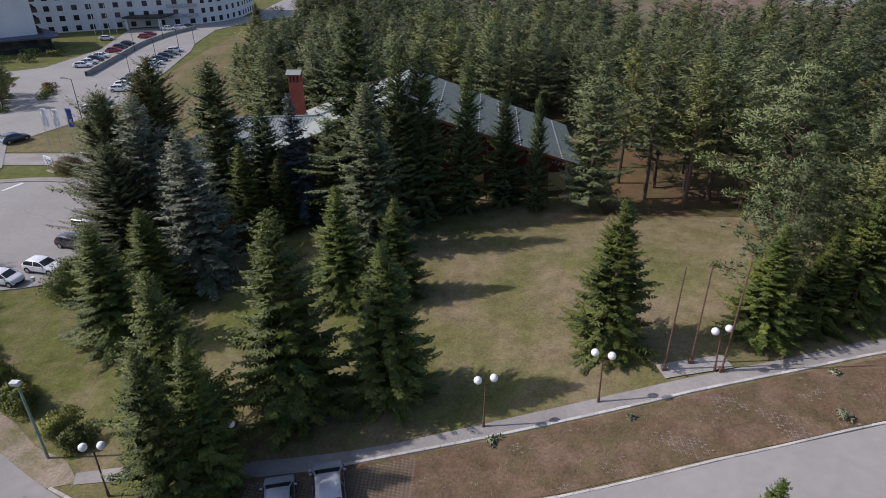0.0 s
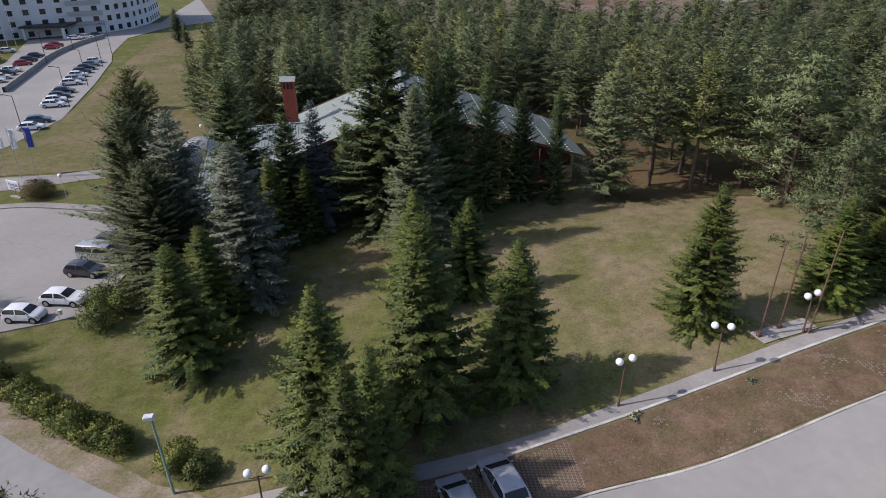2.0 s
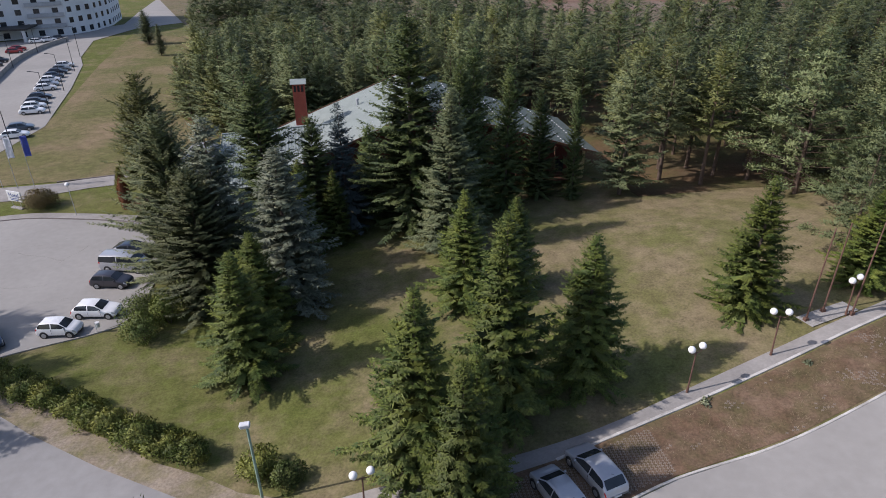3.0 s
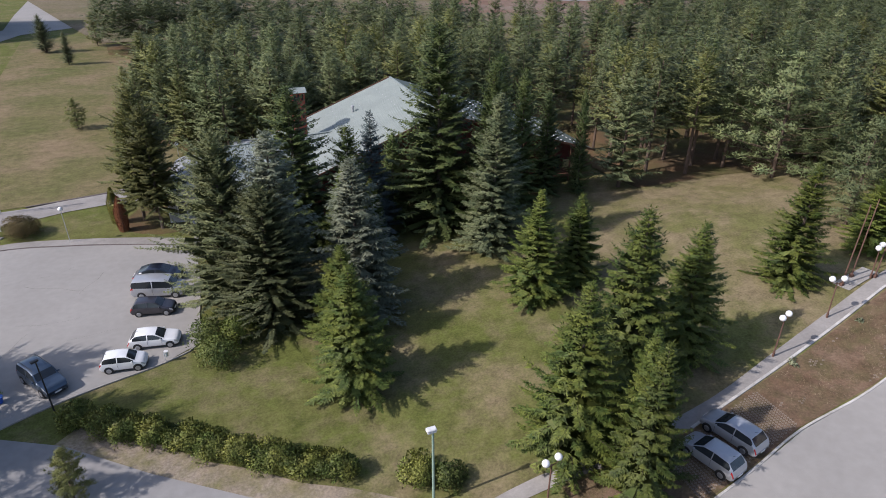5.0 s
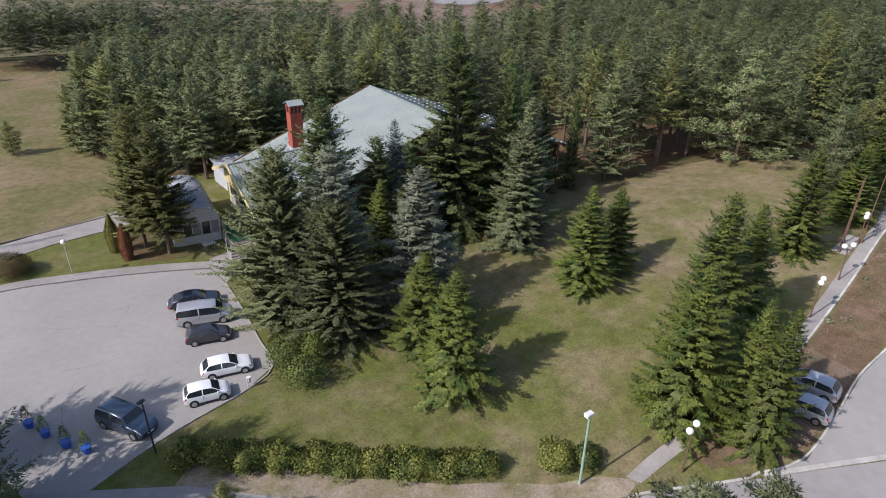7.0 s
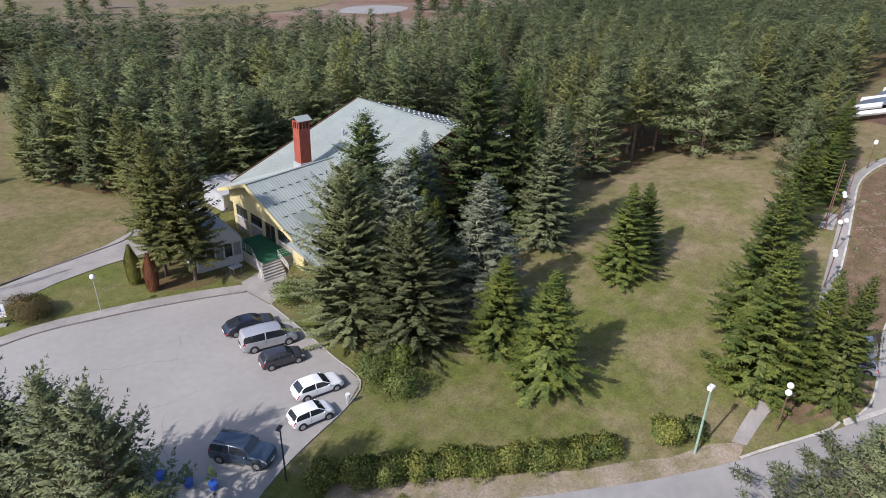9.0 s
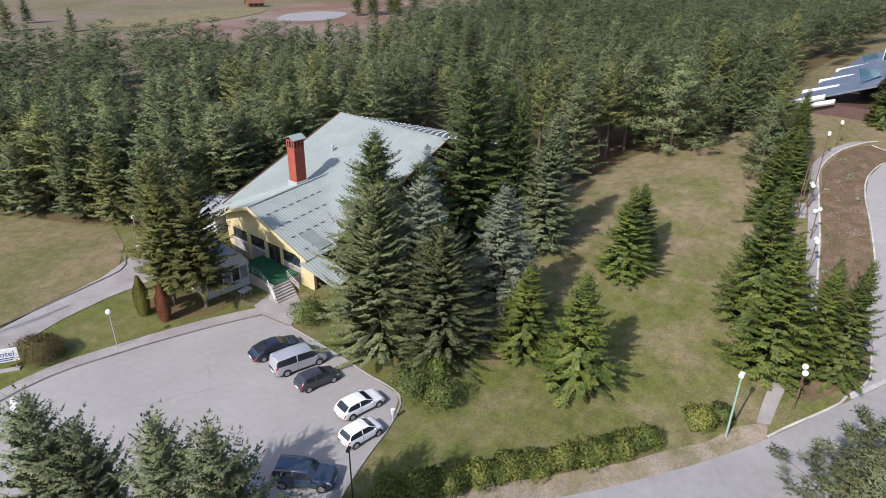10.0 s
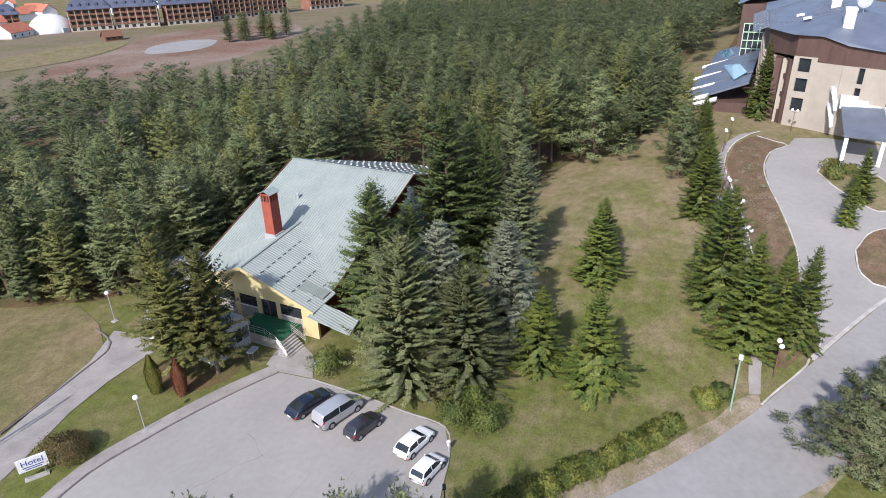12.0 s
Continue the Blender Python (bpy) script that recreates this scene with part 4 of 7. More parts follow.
def thuja(x, y, h, r, material, label, seed):
    b = Blades(seed)
    R = b.r
    for _ in range(4200):
        u = R.uniform(0, 1)
        z = h * u
        q = r * (0.75 + 0.25 * math.sin(u * 3.1)) * (1 - max(0, u - 0.6) / 0.4 * 0.85)
        a = R.uniform(0, 6.28)
        d = unit((math.cos(a) * 0.5, math.sin(a) * 0.5, 1.0))
        b.add((math.cos(a) * q * R.uniform(0.8, 1.05), math.sin(a) * q * R.uniform(0.8, 1.05), z), d, unit((-math.sin(a), math.cos(a), R.uniform(-0.6, 0.6))), 0.26, 0.08, 0, (math.cos(a), math.sin(a), 0.35))
    top = empty("thuja", pose(x, y, g(x, y), 0, 0, seed * 50), label, "thuja", "thujas by the path")
    bm = bmesh.new()
    tube(bm, [(0, 0, -0.2), (0, 0, h * 0.8)], [0.12, 0.03], 6)
    part("trunk", bm, M["bark"], top)
    me = b.mesh("crown")
    me.materials.append(material)
    c = new("crown", me)
    c.parent = top


thuja(-50.2, 86.8, 4.6, 0.75, M["thuja"], "columnar yellow-green thuja beside the path", 1)
thuja(-49.3, 84.0, 4.4, 0.7, M["dead_thuja"], "columnar rust-brown dead thuja", 2)


# ---------------------------------------------------------------- more materials
M["paver"] = mat("paver_concrete", [(0.3, (0.19, 0.150, 0.115)), (0.7, (0.27, 0.225, 0.18))], 0.9, 0.9, bump=0.3, fine=0.25)
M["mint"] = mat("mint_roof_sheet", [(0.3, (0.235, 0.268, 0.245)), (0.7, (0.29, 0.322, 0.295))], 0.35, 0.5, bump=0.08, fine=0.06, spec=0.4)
# darker tone of the mint sheet, for the east slope and valley panel
M["mint_dark"] = mat("dark_mint_roof_sheet", [(0.3, (0.13, 0.16, 0.145)), (0.7, (0.18, 0.21, 0.19))], 0.5, 0.55, fine=0.08)
M["yellow"] = mat("yellow_plaster", [(0.3, (0.47, 0.40, 0.20)), (0.7, (0.54, 0.465, 0.25))], 0.8, 0.85, bump=0.1, fine=0.06)
M["beige"] = mat("beige_plaster", [(0.3, (0.320, 0.284, 0.232)), (0.7, (0.376, 0.336, 0.280))], 0.4, 0.85, bump=0.1, fine=0.05)
M["pale_green"] = mat("pale_green_paint", [(0.3, (0.36, 0.50, 0.36)), (0.7, (0.44, 0.58, 0.44))], 0.5, 0.5, fine=0.03)
M["brick_red"] = mat("red_chimney_brick", [(0.3, (0.24, 0.055, 0.036)), (0.7, (0.32, 0.085, 0.052))], 1.2, 0.85, bump=0.3, fine=0.15)
M["wood"] = mat("brown_timber", [(0.3, (0.11, 0.055, 0.035)), (0.7, (0.20, 0.10, 0.06))], 1.5, 0.75, bump=0.2, fine=0.2, stretch=(1, 1, 6))
M["maroon"] = mat("maroon_boards", [(0.3, (0.12, 0.035, 0.03)), (0.7, (0.17, 0.05, 0.04))], 1.5, 0.75, fine=0.15)
M["white"] = plain("white_paint", (0.62, 0.62, 0.61), 0.45)
M["globe"] = plain("opal_globe", (0.86, 0.86, 0.84), 0.25, vary=0.03)
M["steel"] = plain("galvanised_steel", (0.5, 0.51, 0.52), 0.4, 0.8)
M["rust"] = mat("rusty_brown_paint", [(0.3, (0.10, 0.055, 0.04)), (0.7, (0.18, 0.10, 0.075))], 4, 0.7, fine=0.2, world_space=False)
M["black"] = plain("black_paint", (0.03, 0.03, 0.032), 0.4)
M["green_pole"] = plain("faded_green_paint", (0.24, 0.34, 0.27), 0.55)
M["green_carpet"] = mat("green_carpet", [(0.3, (0.014, 0.075, 0.035)), (0.7, (0.022, 0.105, 0.05))], 2, 0.95, fine=0.2)
M["glass"] = plain("dark_window_glass", (0.025, 0.03, 0.035), 0.06, 0.0, spec=0.6, vary=0.3, scale=0.6)
M["blue_glass"] = plain("blue_roof_glass", (0.10, 0.24, 0.36), 0.08, 0.0, spec=0.7)
M["grey_sheet"] = mat("grey_sheet", [(0.3, (0.33, 0.34, 0.35)), (0.7, (0.43, 0.44, 0.45))], 0.8, 0.5, fine=0.06)
M["pale_board"] = mat("pale_grey_boards", [(0.3, (0.40, 0.40, 0.39)), (0.7, (0.50, 0.50, 0.49))], 0.8, 0.7, fine=0.08)
M["grey_glass"] = plain("curtained_glass", (0.20, 0.21, 0.21), 0.12, spec=0.6)
M["slate"] = mat("blue_grey_metal_roof", [(0.3, (0.090, 0.108, 0.140)), (0.7, (0.135, 0.156, 0.195))], 0.35, 0.5, fine=0.08, spec=0.5)
M["brown_clad"] = mat("dark_brown_cladding", [(0.3, (0.075, 0.045, 0.038)), (0.7, (0.115, 0.07, 0.058))], 0.8, 0.6, fine=0.15, stretch=(1, 1, 0.2))
M["hotel_white"] = mat("white_hotel_plaster", [(0.3, (0.60, 0.60, 0.60)), (0.7, (0.70, 0.70, 0.69))], 0.2, 0.85, fine=0.04)
M["navy_roof"] = mat("navy_roof", [(0.3, (0.055, 0.065, 0.10)), (0.7, (0.09, 0.10, 0.14))], 0.2, 0.55, fine=0.1)
M["red_roof"] = mat("red_tile_roof", [(0.3, (0.36, 0.12, 0.07)), (0.7, (0.48, 0.18, 0.11))], 0.3, 0.8, fine=0.2)
M["stone_roof"] = mat("grey_stone_roof", [(0.3, (0.10, 0.10, 0.105)), (0.7, (0.17, 0.165, 0.165))], 0.4, 0.85, fine=0.2)
M["flat_brick"] = mat("brown_brick_flats", [(0.3, (0.22, 0.10, 0.07)), (0.7, (0.30, 0.145, 0.10))], 0.2, 0.85, fine=0.15)
M["blue_plastic"] = plain("blue_plastic", (0.03, 0.10, 0.42), 0.4)
M["sign_blue"] = plain("navy_lettering", (0.03, 0.06, 0.22), 0.5)
M["banner"] = plain("white_banner_cloth", (0.72, 0.72, 0.74), 0.8)
M["banner_blue"] = plain("blue_banner_print", (0.10, 0.13, 0.40), 0.8)
M["tyre"] = plain("tyre_rubber", (0.022, 0.022, 0.024), 0.8)
M["rim"] = plain("alloy_rim", (0.42, 0.43, 0.45), 0.3, 0.8)
M["tail"] = plain("red_lamp_plastic", (0.38, 0.02, 0.02), 0.2)
M["head"] = plain("clear_lamp_plastic", (0.6, 0.62, 0.64), 0.1, 0.3)
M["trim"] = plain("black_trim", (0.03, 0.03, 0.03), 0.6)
M["plate"] = plain("number_plate", (0.7, 0.7, 0.68), 0.5)
PAINT = {k: plain(k + "_car_paint", c, 0.28, me_, 0.5, 0.8, 0.03) for k, c, me_ in (("white", (0.78, 0.78, 0.77), 0.0), ("navy", (0.012, 0.015, 0.028), 0.2),
         ("silver", (0.40, 0.41, 0.43), 0.3), ("charcoal", (0.045, 0.042, 0.05), 0.3), ("slate_blue", (0.05, 0.075, 0.11), 0.4), ("red", (0.32, 0.015, 0.015), 0.1), ("grey", (0.20, 0.21, 0.22), 0.4))}


def poly(bm, pts, thick=0.0, down=True):
    """A flat polygon, with a thickness below it if asked."""
    a = [bm.verts.new(p) for p in pts]
    f = bm.faces.new(a)
    f.normal_update()
    if f.normal.z < 0 and down:
        f.normal_flip()
    if thick:
        b = [bm.verts.new((p[0], p[1], p[2] - thick)) for p in pts]
        bm.faces.new(b[::-1])
        n = len(pts)
        for i in range(n):
            bm.faces.new((a[i], b[i], b[(i + 1) % n], a[(i + 1) % n]))
    return a


def slab(bm, corners, thick):
    """A panel between four or more corners, thickened against its normal."""
    n = len(corners)
    c = [Vector(p) for p in corners]
    no = (c[1] - c[0]).cross(c[2] - c[1]).normalized() * thick
    a, b = [bm.verts.new(p) for p in c], [bm.verts.new(p - no) for p in c]
    bm.faces.new(a), bm.faces.new(b[::-1])
    for i in range(n):
        bm.faces.new((a[i], b[i], b[(i + 1) % n], a[(i + 1) % n]))
    bmesh.ops.recalc_face_normals(bm, faces=bm.faces[:])


def bar(bm, p, q, w=0.05, h=0.05):
    """A square bar from p to q."""
    p, q = Vector(p), Vector(q)
    d = q - p
    m = look(p, q)
    box(bm, -w / 2, w / 2, -h / 2, h / 2, -d.length, 0, m)


# ---------------------------------------------------------------- the house
RX, RY0, RY1, RZ, PITCH = -10.6, 76.8, 98.2, 13.0, 0.39
west = lambda x: RZ - PITCH * (RX - x)
east = lambda x: RZ - 0.30 * (x - RX)
yr = lambda x: 86.3 + (x + 36.2) * 0.148          # line of the cross gable's ridge
CZ, CP = 8.5, 0.36
south = lambda x, y: CZ - CP * (yr(x) - y)
north = lambda x, y: CZ - CP * (y - yr(x))
XV = RX - (RZ - CZ) / PITCH
valley_s = lambda x: yr(x) - (CZ - west(x)) / CP
valley_n = lambda x: yr(x) + (CZ - west(x)) / CP

house = empty("house", pose(0, 0, 0), "broad lodge with pale mint sheet roof and yellow gable", "house")


def roof_sheet(name, pts, z, axis, material, pitch=0.42, rib=0.06, label=""):
    """A ribbed roof sheet over a plan outline; ribs run along the given axis."""
    bm = bmesh.new()
    f = bm.faces.new([bm.verts.new((*p, 0)) for p in pts])
    bmesh.ops.triangulate(bm, faces=[f])
    k = 1 - axis
    lo, hi = min(p[k] for p in pts), max(p[k] for p in pts)
    v = lo + pitch
    cuts = []
    while v < hi:
        cuts.append(v)
        for o in (-0.05, 0.0, 0.05):
            co, no = [0, 0, 0], [0, 0, 0]
            co[k], no[k] = v + o, 1
            bmesh.ops.bisect_plane(bm, geom=bm.verts[:] + bm.edges[:] + bm.faces[:], plane_co=co, plane_no=no)
        v += pitch
    for q in bm.verts:
        q.co.z = z(q.co.x, q.co.y) + (rib if any(abs(q.co[k] - c) < 1e-4 for c in cuts) else 0)
    bm.normal_update()
    for f in bm.faces:
        if f.normal.z < 0:
            f.normal_flip()
    made = bmesh.ops.extrude_face_region(bm, geom=bm.faces[:])
    for e in made["geom"]:
        if isinstance(e, bmesh.types.BMVert):
            e.co.z -= 0.16
    bmesh.ops.recalc_face_normals(bm, faces=bm.faces[:])
    return part(name, bm, material, house, label)


xs_s, xs_n = [XV - i * 1.45 for i in range(7)], [XV - i * 1.5 for i in range(8)]
main_w = [(RX, RY1), (RX, RY0), (-31.0, RY0)] + [(x, valley_s(x)) for x in xs_s[::-1] if valley_s(x) > RY0] + [(x, valley_n(x)) for x in xs_n[1:] if valley_n(x) < RY1] + [(-32.4, RY1)]
roof_sheet("roof_west", main_w, lambda x, y: west(x), 0, M["mint"], label="pale mint ribbed sheet roof")
roof_sheet("roof_east", [(RX, RY0), (RX, RY1), (12.0, 92.5), (12.0, 75.6)], lambda x, y: east(x), 0, M["mint_dark"], label="darker grey-green sheet roof")
cross_s = [(-36.3, yr(-36.3)), (XV, yr(XV))] + [(x, valley_s(x)) for x in xs_s[1:] if valley_s(x) > 76.5] + [(-31.2, 76.5), (-36.3, 76.0)]
roof_sheet("gable_roof_south", cross_s, south, 1, M["mint"], label="pale mint ribbed sheet roof")
cross_n = [(XV, yr(XV)), (-36.3, yr(-36.3)), (-36.3, 93.8)] + [(x, valley_n(x)) for x in xs_n[1:][::-1] if valley_n(x) < 97.0]
roof_sheet("gable_roof_north", cross_n, north, 1, M["mint"])
canopy = roof_sheet("canopy", [(-37.0, 76.3), (-33.9, 76.4), (-33.3, 71.9), (-36.2, 71.3)], lambda x, y: 4.72 - 0.33 * (76.3 - y), 1, M["mint"], label="ribbed sheet canopy over a side door")
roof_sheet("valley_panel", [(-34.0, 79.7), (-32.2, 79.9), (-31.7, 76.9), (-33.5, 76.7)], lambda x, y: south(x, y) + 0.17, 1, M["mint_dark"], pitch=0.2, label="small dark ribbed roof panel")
# ridge and verge caps
for p, q in (((RX, RY0, RZ + 0.06), (RX, RY1, RZ + 0.06)), ((-36.3, yr(-36.3), CZ + 0.06), (XV, yr(XV), CZ + 0.06))):
    bm = bmesh.new()
    bar(bm, p, q, 0.34, 0.07)
    part("ridge_cap", bm, M["mint"], house)
for p, q, nm, k in (((RX, RY0 - 0.05, RZ), (-31.0, RY0 - 0.05, west(-31.0)), "verge_board", "wood"), ((RX, RY0 - 0.05, RZ), (12.0, 75.5, east(12.0)), "verge_board", "wood"),
                    ((RX, RY1 + 0.05, RZ), (-32.4, RY1 + 0.05, west(-32.4)), "verge_board", "wood"), ((-36.35, yr(-36.3), CZ - 0.1), (-36.35, 76.0, south(-36.3, 76.0) - 0.1), "gable_board", "yellow"),
                    ((-36.35, yr(-36.3), CZ - 0.1), (-36.35, 93.8, north(-36.3, 93.8) - 0.1), "gable_board", "yellow")):
    bm = bmesh.new()
    bar(bm, p, q, 0.1, 0.42 if k == "yellow" else 0.3)
    part(nm, bm, M[k], house)
bm = bmesh.new()
bar(bm, (XV, yr(XV), CZ + 0.05), (-31.0, valley_s(-31.0), west(-31.0) + 0.05), 0.22, 0.03)
part("valley_gutter", bm, M["mint"], house)
# snow guards: single tabs in rows
tab = bmesh.new()
box(tab, -0.07, 0.07, -0.17, 0.17, 0, 0.09, bevel=0.02)
first = part("snow_guard", tab, M["white"], house, "white snow guard tab")
first.matrix_basis = pose(-8.0, 78.2, east(-8.0) + 0.03)
for r in range(8):
    for k in range(17):
        x, y = -8.0 + 2.55 * r, 77.6 - 0.25 * r + (1.16 - 0.022 * r) * k
        if (r, k) != (0, 0):
            o = new("snow_guard", first.data)
            o.parent, o.matrix_basis = house, pose(x, y, east(x) + 0.05, 0, 17, 0)
tab = bmesh.new()
box(tab, -0.28, 0.28, -0.045, 0.045, 0, 0.07, bevel=0.01)
dash = part("snow_bar", tab, M["trim"], house, "dark snow bar")
todo = [(x, yr(x) - d) for d in (2.3, 4.5, 6.7, 8.9) for x in np.arange(-34.9, -26.0, 1.25) if valley_s(x) < yr(x) - d - 0.5]
for i, (x, y) in enumerate(todo):
    o = dash if i == 0 else new("snow_bar", dash.data)
    o.parent, o.matrix_basis = house, pose(x, y, south(x, y) + 0.05, 19.8, 0, 0)
tab = bmesh.new()
box(tab, -0.05, 0.05, -0.1, 0.1, 0, 0.06, bevel=0.01)
knob = part("snow_stop", tab, M["grey_sheet"], house)
for r in range(5):
    for k in range(14):
        x, y = -13.5 - 3.4 * r, 78.0 + 1.45 * k
        if valley_s(x) + 0.6 < y < valley_n(x) - 0.6 and x < XV:
            continue
        o = knob if (r, k) == (0, 0) else new("snow_stop", knob.data)
        o.parent, o.matrix_basis = house, pose(x, y, west(x) + 0.04, 0, -21, 0)


def wall_panel(name, pts, thick, material, label=""):
    bm = bmesh.new()
    slab(bm, pts, thick)
    return part(name, bm, material, house, label)


# west gable wall with openings between pilasters; floor of the terrace at 1.5
FZ, GWX = 1.5, -34.7
wall_panel("gable_wall", [(GWX, 93.4, 4.0), (GWX, 93.4, 5.9), (GWX, yr(GWX), 8.2), (GWX, 76.9, 4.9), (GWX, 76.9, 4.0)], 0.35, M["yellow"], "yellow plaster gable above the windows")
for y0, y1 in ((93.4, 92.6), (89.7, 88.9), (86.1, 85.4), (83.0, 82.4), (79.2, 76.9)):
    bm = bmesh.new()
    box(bm, GWX, GWX + 0.35, y1, y0, -0.4, 4.003)
    part("pilaster", bm, M["yellow"], house)
for y0, y1 in ((92.6, 89.7), (88.9, 86.1), (82.4, 79.2)):
    bm = bmesh.new()
    box(bm, GWX + 0.02, GWX + 0.33, y1, y0, -0.4, FZ + 0.75)
    part("wall_below_window", bm, M["stone"], house, "pale stone parapet below the window")
    w = part("window", bmesh.new(), M["glass"], house)
    fr = bmesh.new()
    for y in np.linspace(y1 + 0.04, y0 - 0.04, 4):
        box(fr, GWX + 0.05, GWX + 0.15, y - 0.04, y + 0.04, FZ + 0.75, 4.0)
    for z in (FZ + 0.79, 3.3, 3.96):
        box(fr, GWX + 0.06, GWX + 0.14, y1, y0, z - 0.04, z + 0.04)
    part("window_frame", fr, M["trim"], w)
    gl = bmesh.new()
    box(gl, GWX + 0.09, GWX + 0.11, y1, y0, FZ + 0.75, 4.0)
    part("pane", gl, M["glass"], w)
    sl = bmesh.new()
    box(sl, GWX - 0.12, GWX + 0.1, y1 - 0.05, y0 + 0.05, FZ + 0.69, FZ + 0.75)
    part("window_sill", sl, M["white"], w)
d = part("door", bmesh.new(), M["glass"], house)
bm = bmesh.new()
box(bm, GWX + 0.1, GWX + 0.16, 83.05, 85.35, FZ, 4.0)
part("door_leaf", bm, M["glass"], d)
bm = bmesh.new()
for y in (83.08, 84.2, 85.32):
    box(bm, GWX + 0.05, GWX + 0.2, y - 0.05, y + 0.05, FZ, 4.0)
part("door_frame", bm, M["wood"], d)
for y in (92.2, 90.5, 88.2, 86.9, 81.6, 80.4):
    bm = bmesh.new()
    box(bm, GWX - 0.12, GWX - 0.02, y - 0.62, y + 0.62, 4.35, 4.85, bevel=0.02)
    part("gable_vent", bm, M["wood"], house, "brown timber slot in the gable")
# other outer walls
wall_panel("wall_north", [(-32.0, RY1 - 0.6, -0.5), (10.5, 92.0, -0.5), (10.5, 92.0, east(10.5) - 0.2), (RX, RY1 - 0.6, RZ - 0.25), (-32.0, RY1 - 0.6, west(-32) - 0.2)], 0.35, M["yellow"])
wall_panel("wall_east", [(10.6, 92.0, -0.5), (10.6, 78.2, -0.5), (10.6, 78.2, east(10.6) - 0.2), (10.6, 92.0, east(10.6) - 0.2)], 0.35, M["yellow"])
wall_panel("wall_south", [(10.6, 78.4, 0), (10.6, 78.4, east(10.6) - 0.2), (RX, 78.0, RZ - 0.25), (-31.0, 78.0, west(-31) - 0.2), (-31.0, 78.0, -0.5)], 0.35, M["maroon"], "maroon boarded south gable")
wall_panel("wall_west", [(-34.4, 76.9, -0.5), (-31.2, 77.7, -0.5), (-31.2, 77.7, 4.9), (-34.4, 76.9, 4.6)], 0.3, M["maroon"])
wall_panel("wall_northwest", [(-34.4, 93.3, -0.5), (-32.2, RY1 - 0.7, -0.5), (-32.2, RY1 - 0.7, 4.2), (-34.4, 93.3, 5.6)], 0.3, M["yellow"])
# south side: balcony, posts, windows, yellow corner
bm = bmesh.new()
box(bm, 0.6, 8.4, 75.6, 78.1, 2.9, 3.15)
part("balcony_floor", bm, M["wood"], house)
for x in (0.8, 3.3, 5.8, 8.2):
    bm = bmesh.new()
    box(bm, x - 0.09, x + 0.09, 75.7, 75.88, 1.0, east(x) - 0.5)
    part("balcony_post", bm, M["wood"], house)
for z in (3.45, 3.75, 4.05):
    bm = bmesh.new()
    box(bm, 0.7, 8.3, 75.74, 75.82, z - 0.09, z + 0.09)
    part("balcony_rail", bm, M["wood"], house)
for x in (2.0, 4.8, 7.2):
    w = part("window", bmesh.new(), M["glass"], house)
    bm = bmesh.new()
    box(bm, x - 0.55, x + 0.55, 77.9, 77.98, 3.2, 5.0)
    part("pane", bm, M["glass"], w)
    bm = bmesh.new()
    for e in (x - 0.6, x, x + 0.6):
        box(bm, e - 0.04, e + 0.04, 77.84, 78.0, 3.15, 5.05)
    part("window_frame", bm, M["trim"], w)
for x0, x1 in ((-3.2, 0.4), (8.5, 10.7)):
    bm = bmesh.new()
    box(bm, x0, x1, 77.9, 78.05, 0.4, 4.4)
    part("plaster_panel", bm, M["yellow"], house)
# chimney
chim = part("chimney", bmesh.new(), M["brick_red"], house)
bm = bmesh.new()
CX, CY = -26.0, 89.7
box(bm, CX - 0.8, CX + 0.8, CY - 0.75, CY + 0.75, 6.0, 12.9)
part("chimney_shaft", bm, M["brick_red"], chim, "red brick chimney shaft")
bm = bmesh.new()
box(bm, CX - 0.66, CX + 0.66, CY - 0.61, CY + 0.61, 12.9, 13.75)
part("flue_gap", bm, M["trim"], chim)
for x in (-0.72, -0.24, 0.24, 0.72):
    for y in (-0.67, 0.67):
        bm = bmesh.new()
        box(bm, CX + x - 0.09, CX + x + 0.09, CY + y - 0.09, CY + y + 0.09, 12.9, 13.75)
        part("brick_pier", bm, M["brick_red"], chim)
for y in (-0.3, 0.3):
    for x in (-0.72, 0.72):
        bm = bmesh.new()
        box(bm, CX + x - 0.09, CX + x + 0.09, CY + y - 0.09, CY + y + 0.09, 12.9, 13.75)
        part("brick_pier", bm, M["brick_red"], chim)
bm = bmesh.new()
box(bm, CX - 0.82, CX + 0.82, CY - 0.77, CY + 0.77, 13.75, 13.9)
part("chimney_lintel", bm, M["brick_red"], chim)
bm = bmesh.new()
for s in (-1, 1):
    slab(bm, [(CX - 1.05, CY, 14.45), (CX + 1.05, CY, 14.45), (CX + 1.05, CY + s * 1.05, 13.95), (CX - 1.05, CY + s * 1.05, 13.95)], 0.05)
part("chimney_cap", bm, M["mint"], chim, "mint metal chimney cap")
bm = bmesh.new()
box(bm, CX - 0.95, CX + 0.95, CY - 0.9, CY + 0.9, 6.0, 8.35)
part("chimney_flashing", bm, M["grey_sheet"], chim)
bm = bmesh.new()
cyl(bm, (-18.2, 91.6, west(-18.2) - 0.2), (-18.2, 91.6, west(-18.2) + 0.7), 0.16, n=10)
cyl(bm, (-18.2, 91.6, west(-18.2) + 0.7), (-18.2, 91.6, west(-18.2) + 0.95), 0.28, 0.2, n=10)
part("vent_pipe", bm, M["grey_sheet"], house)
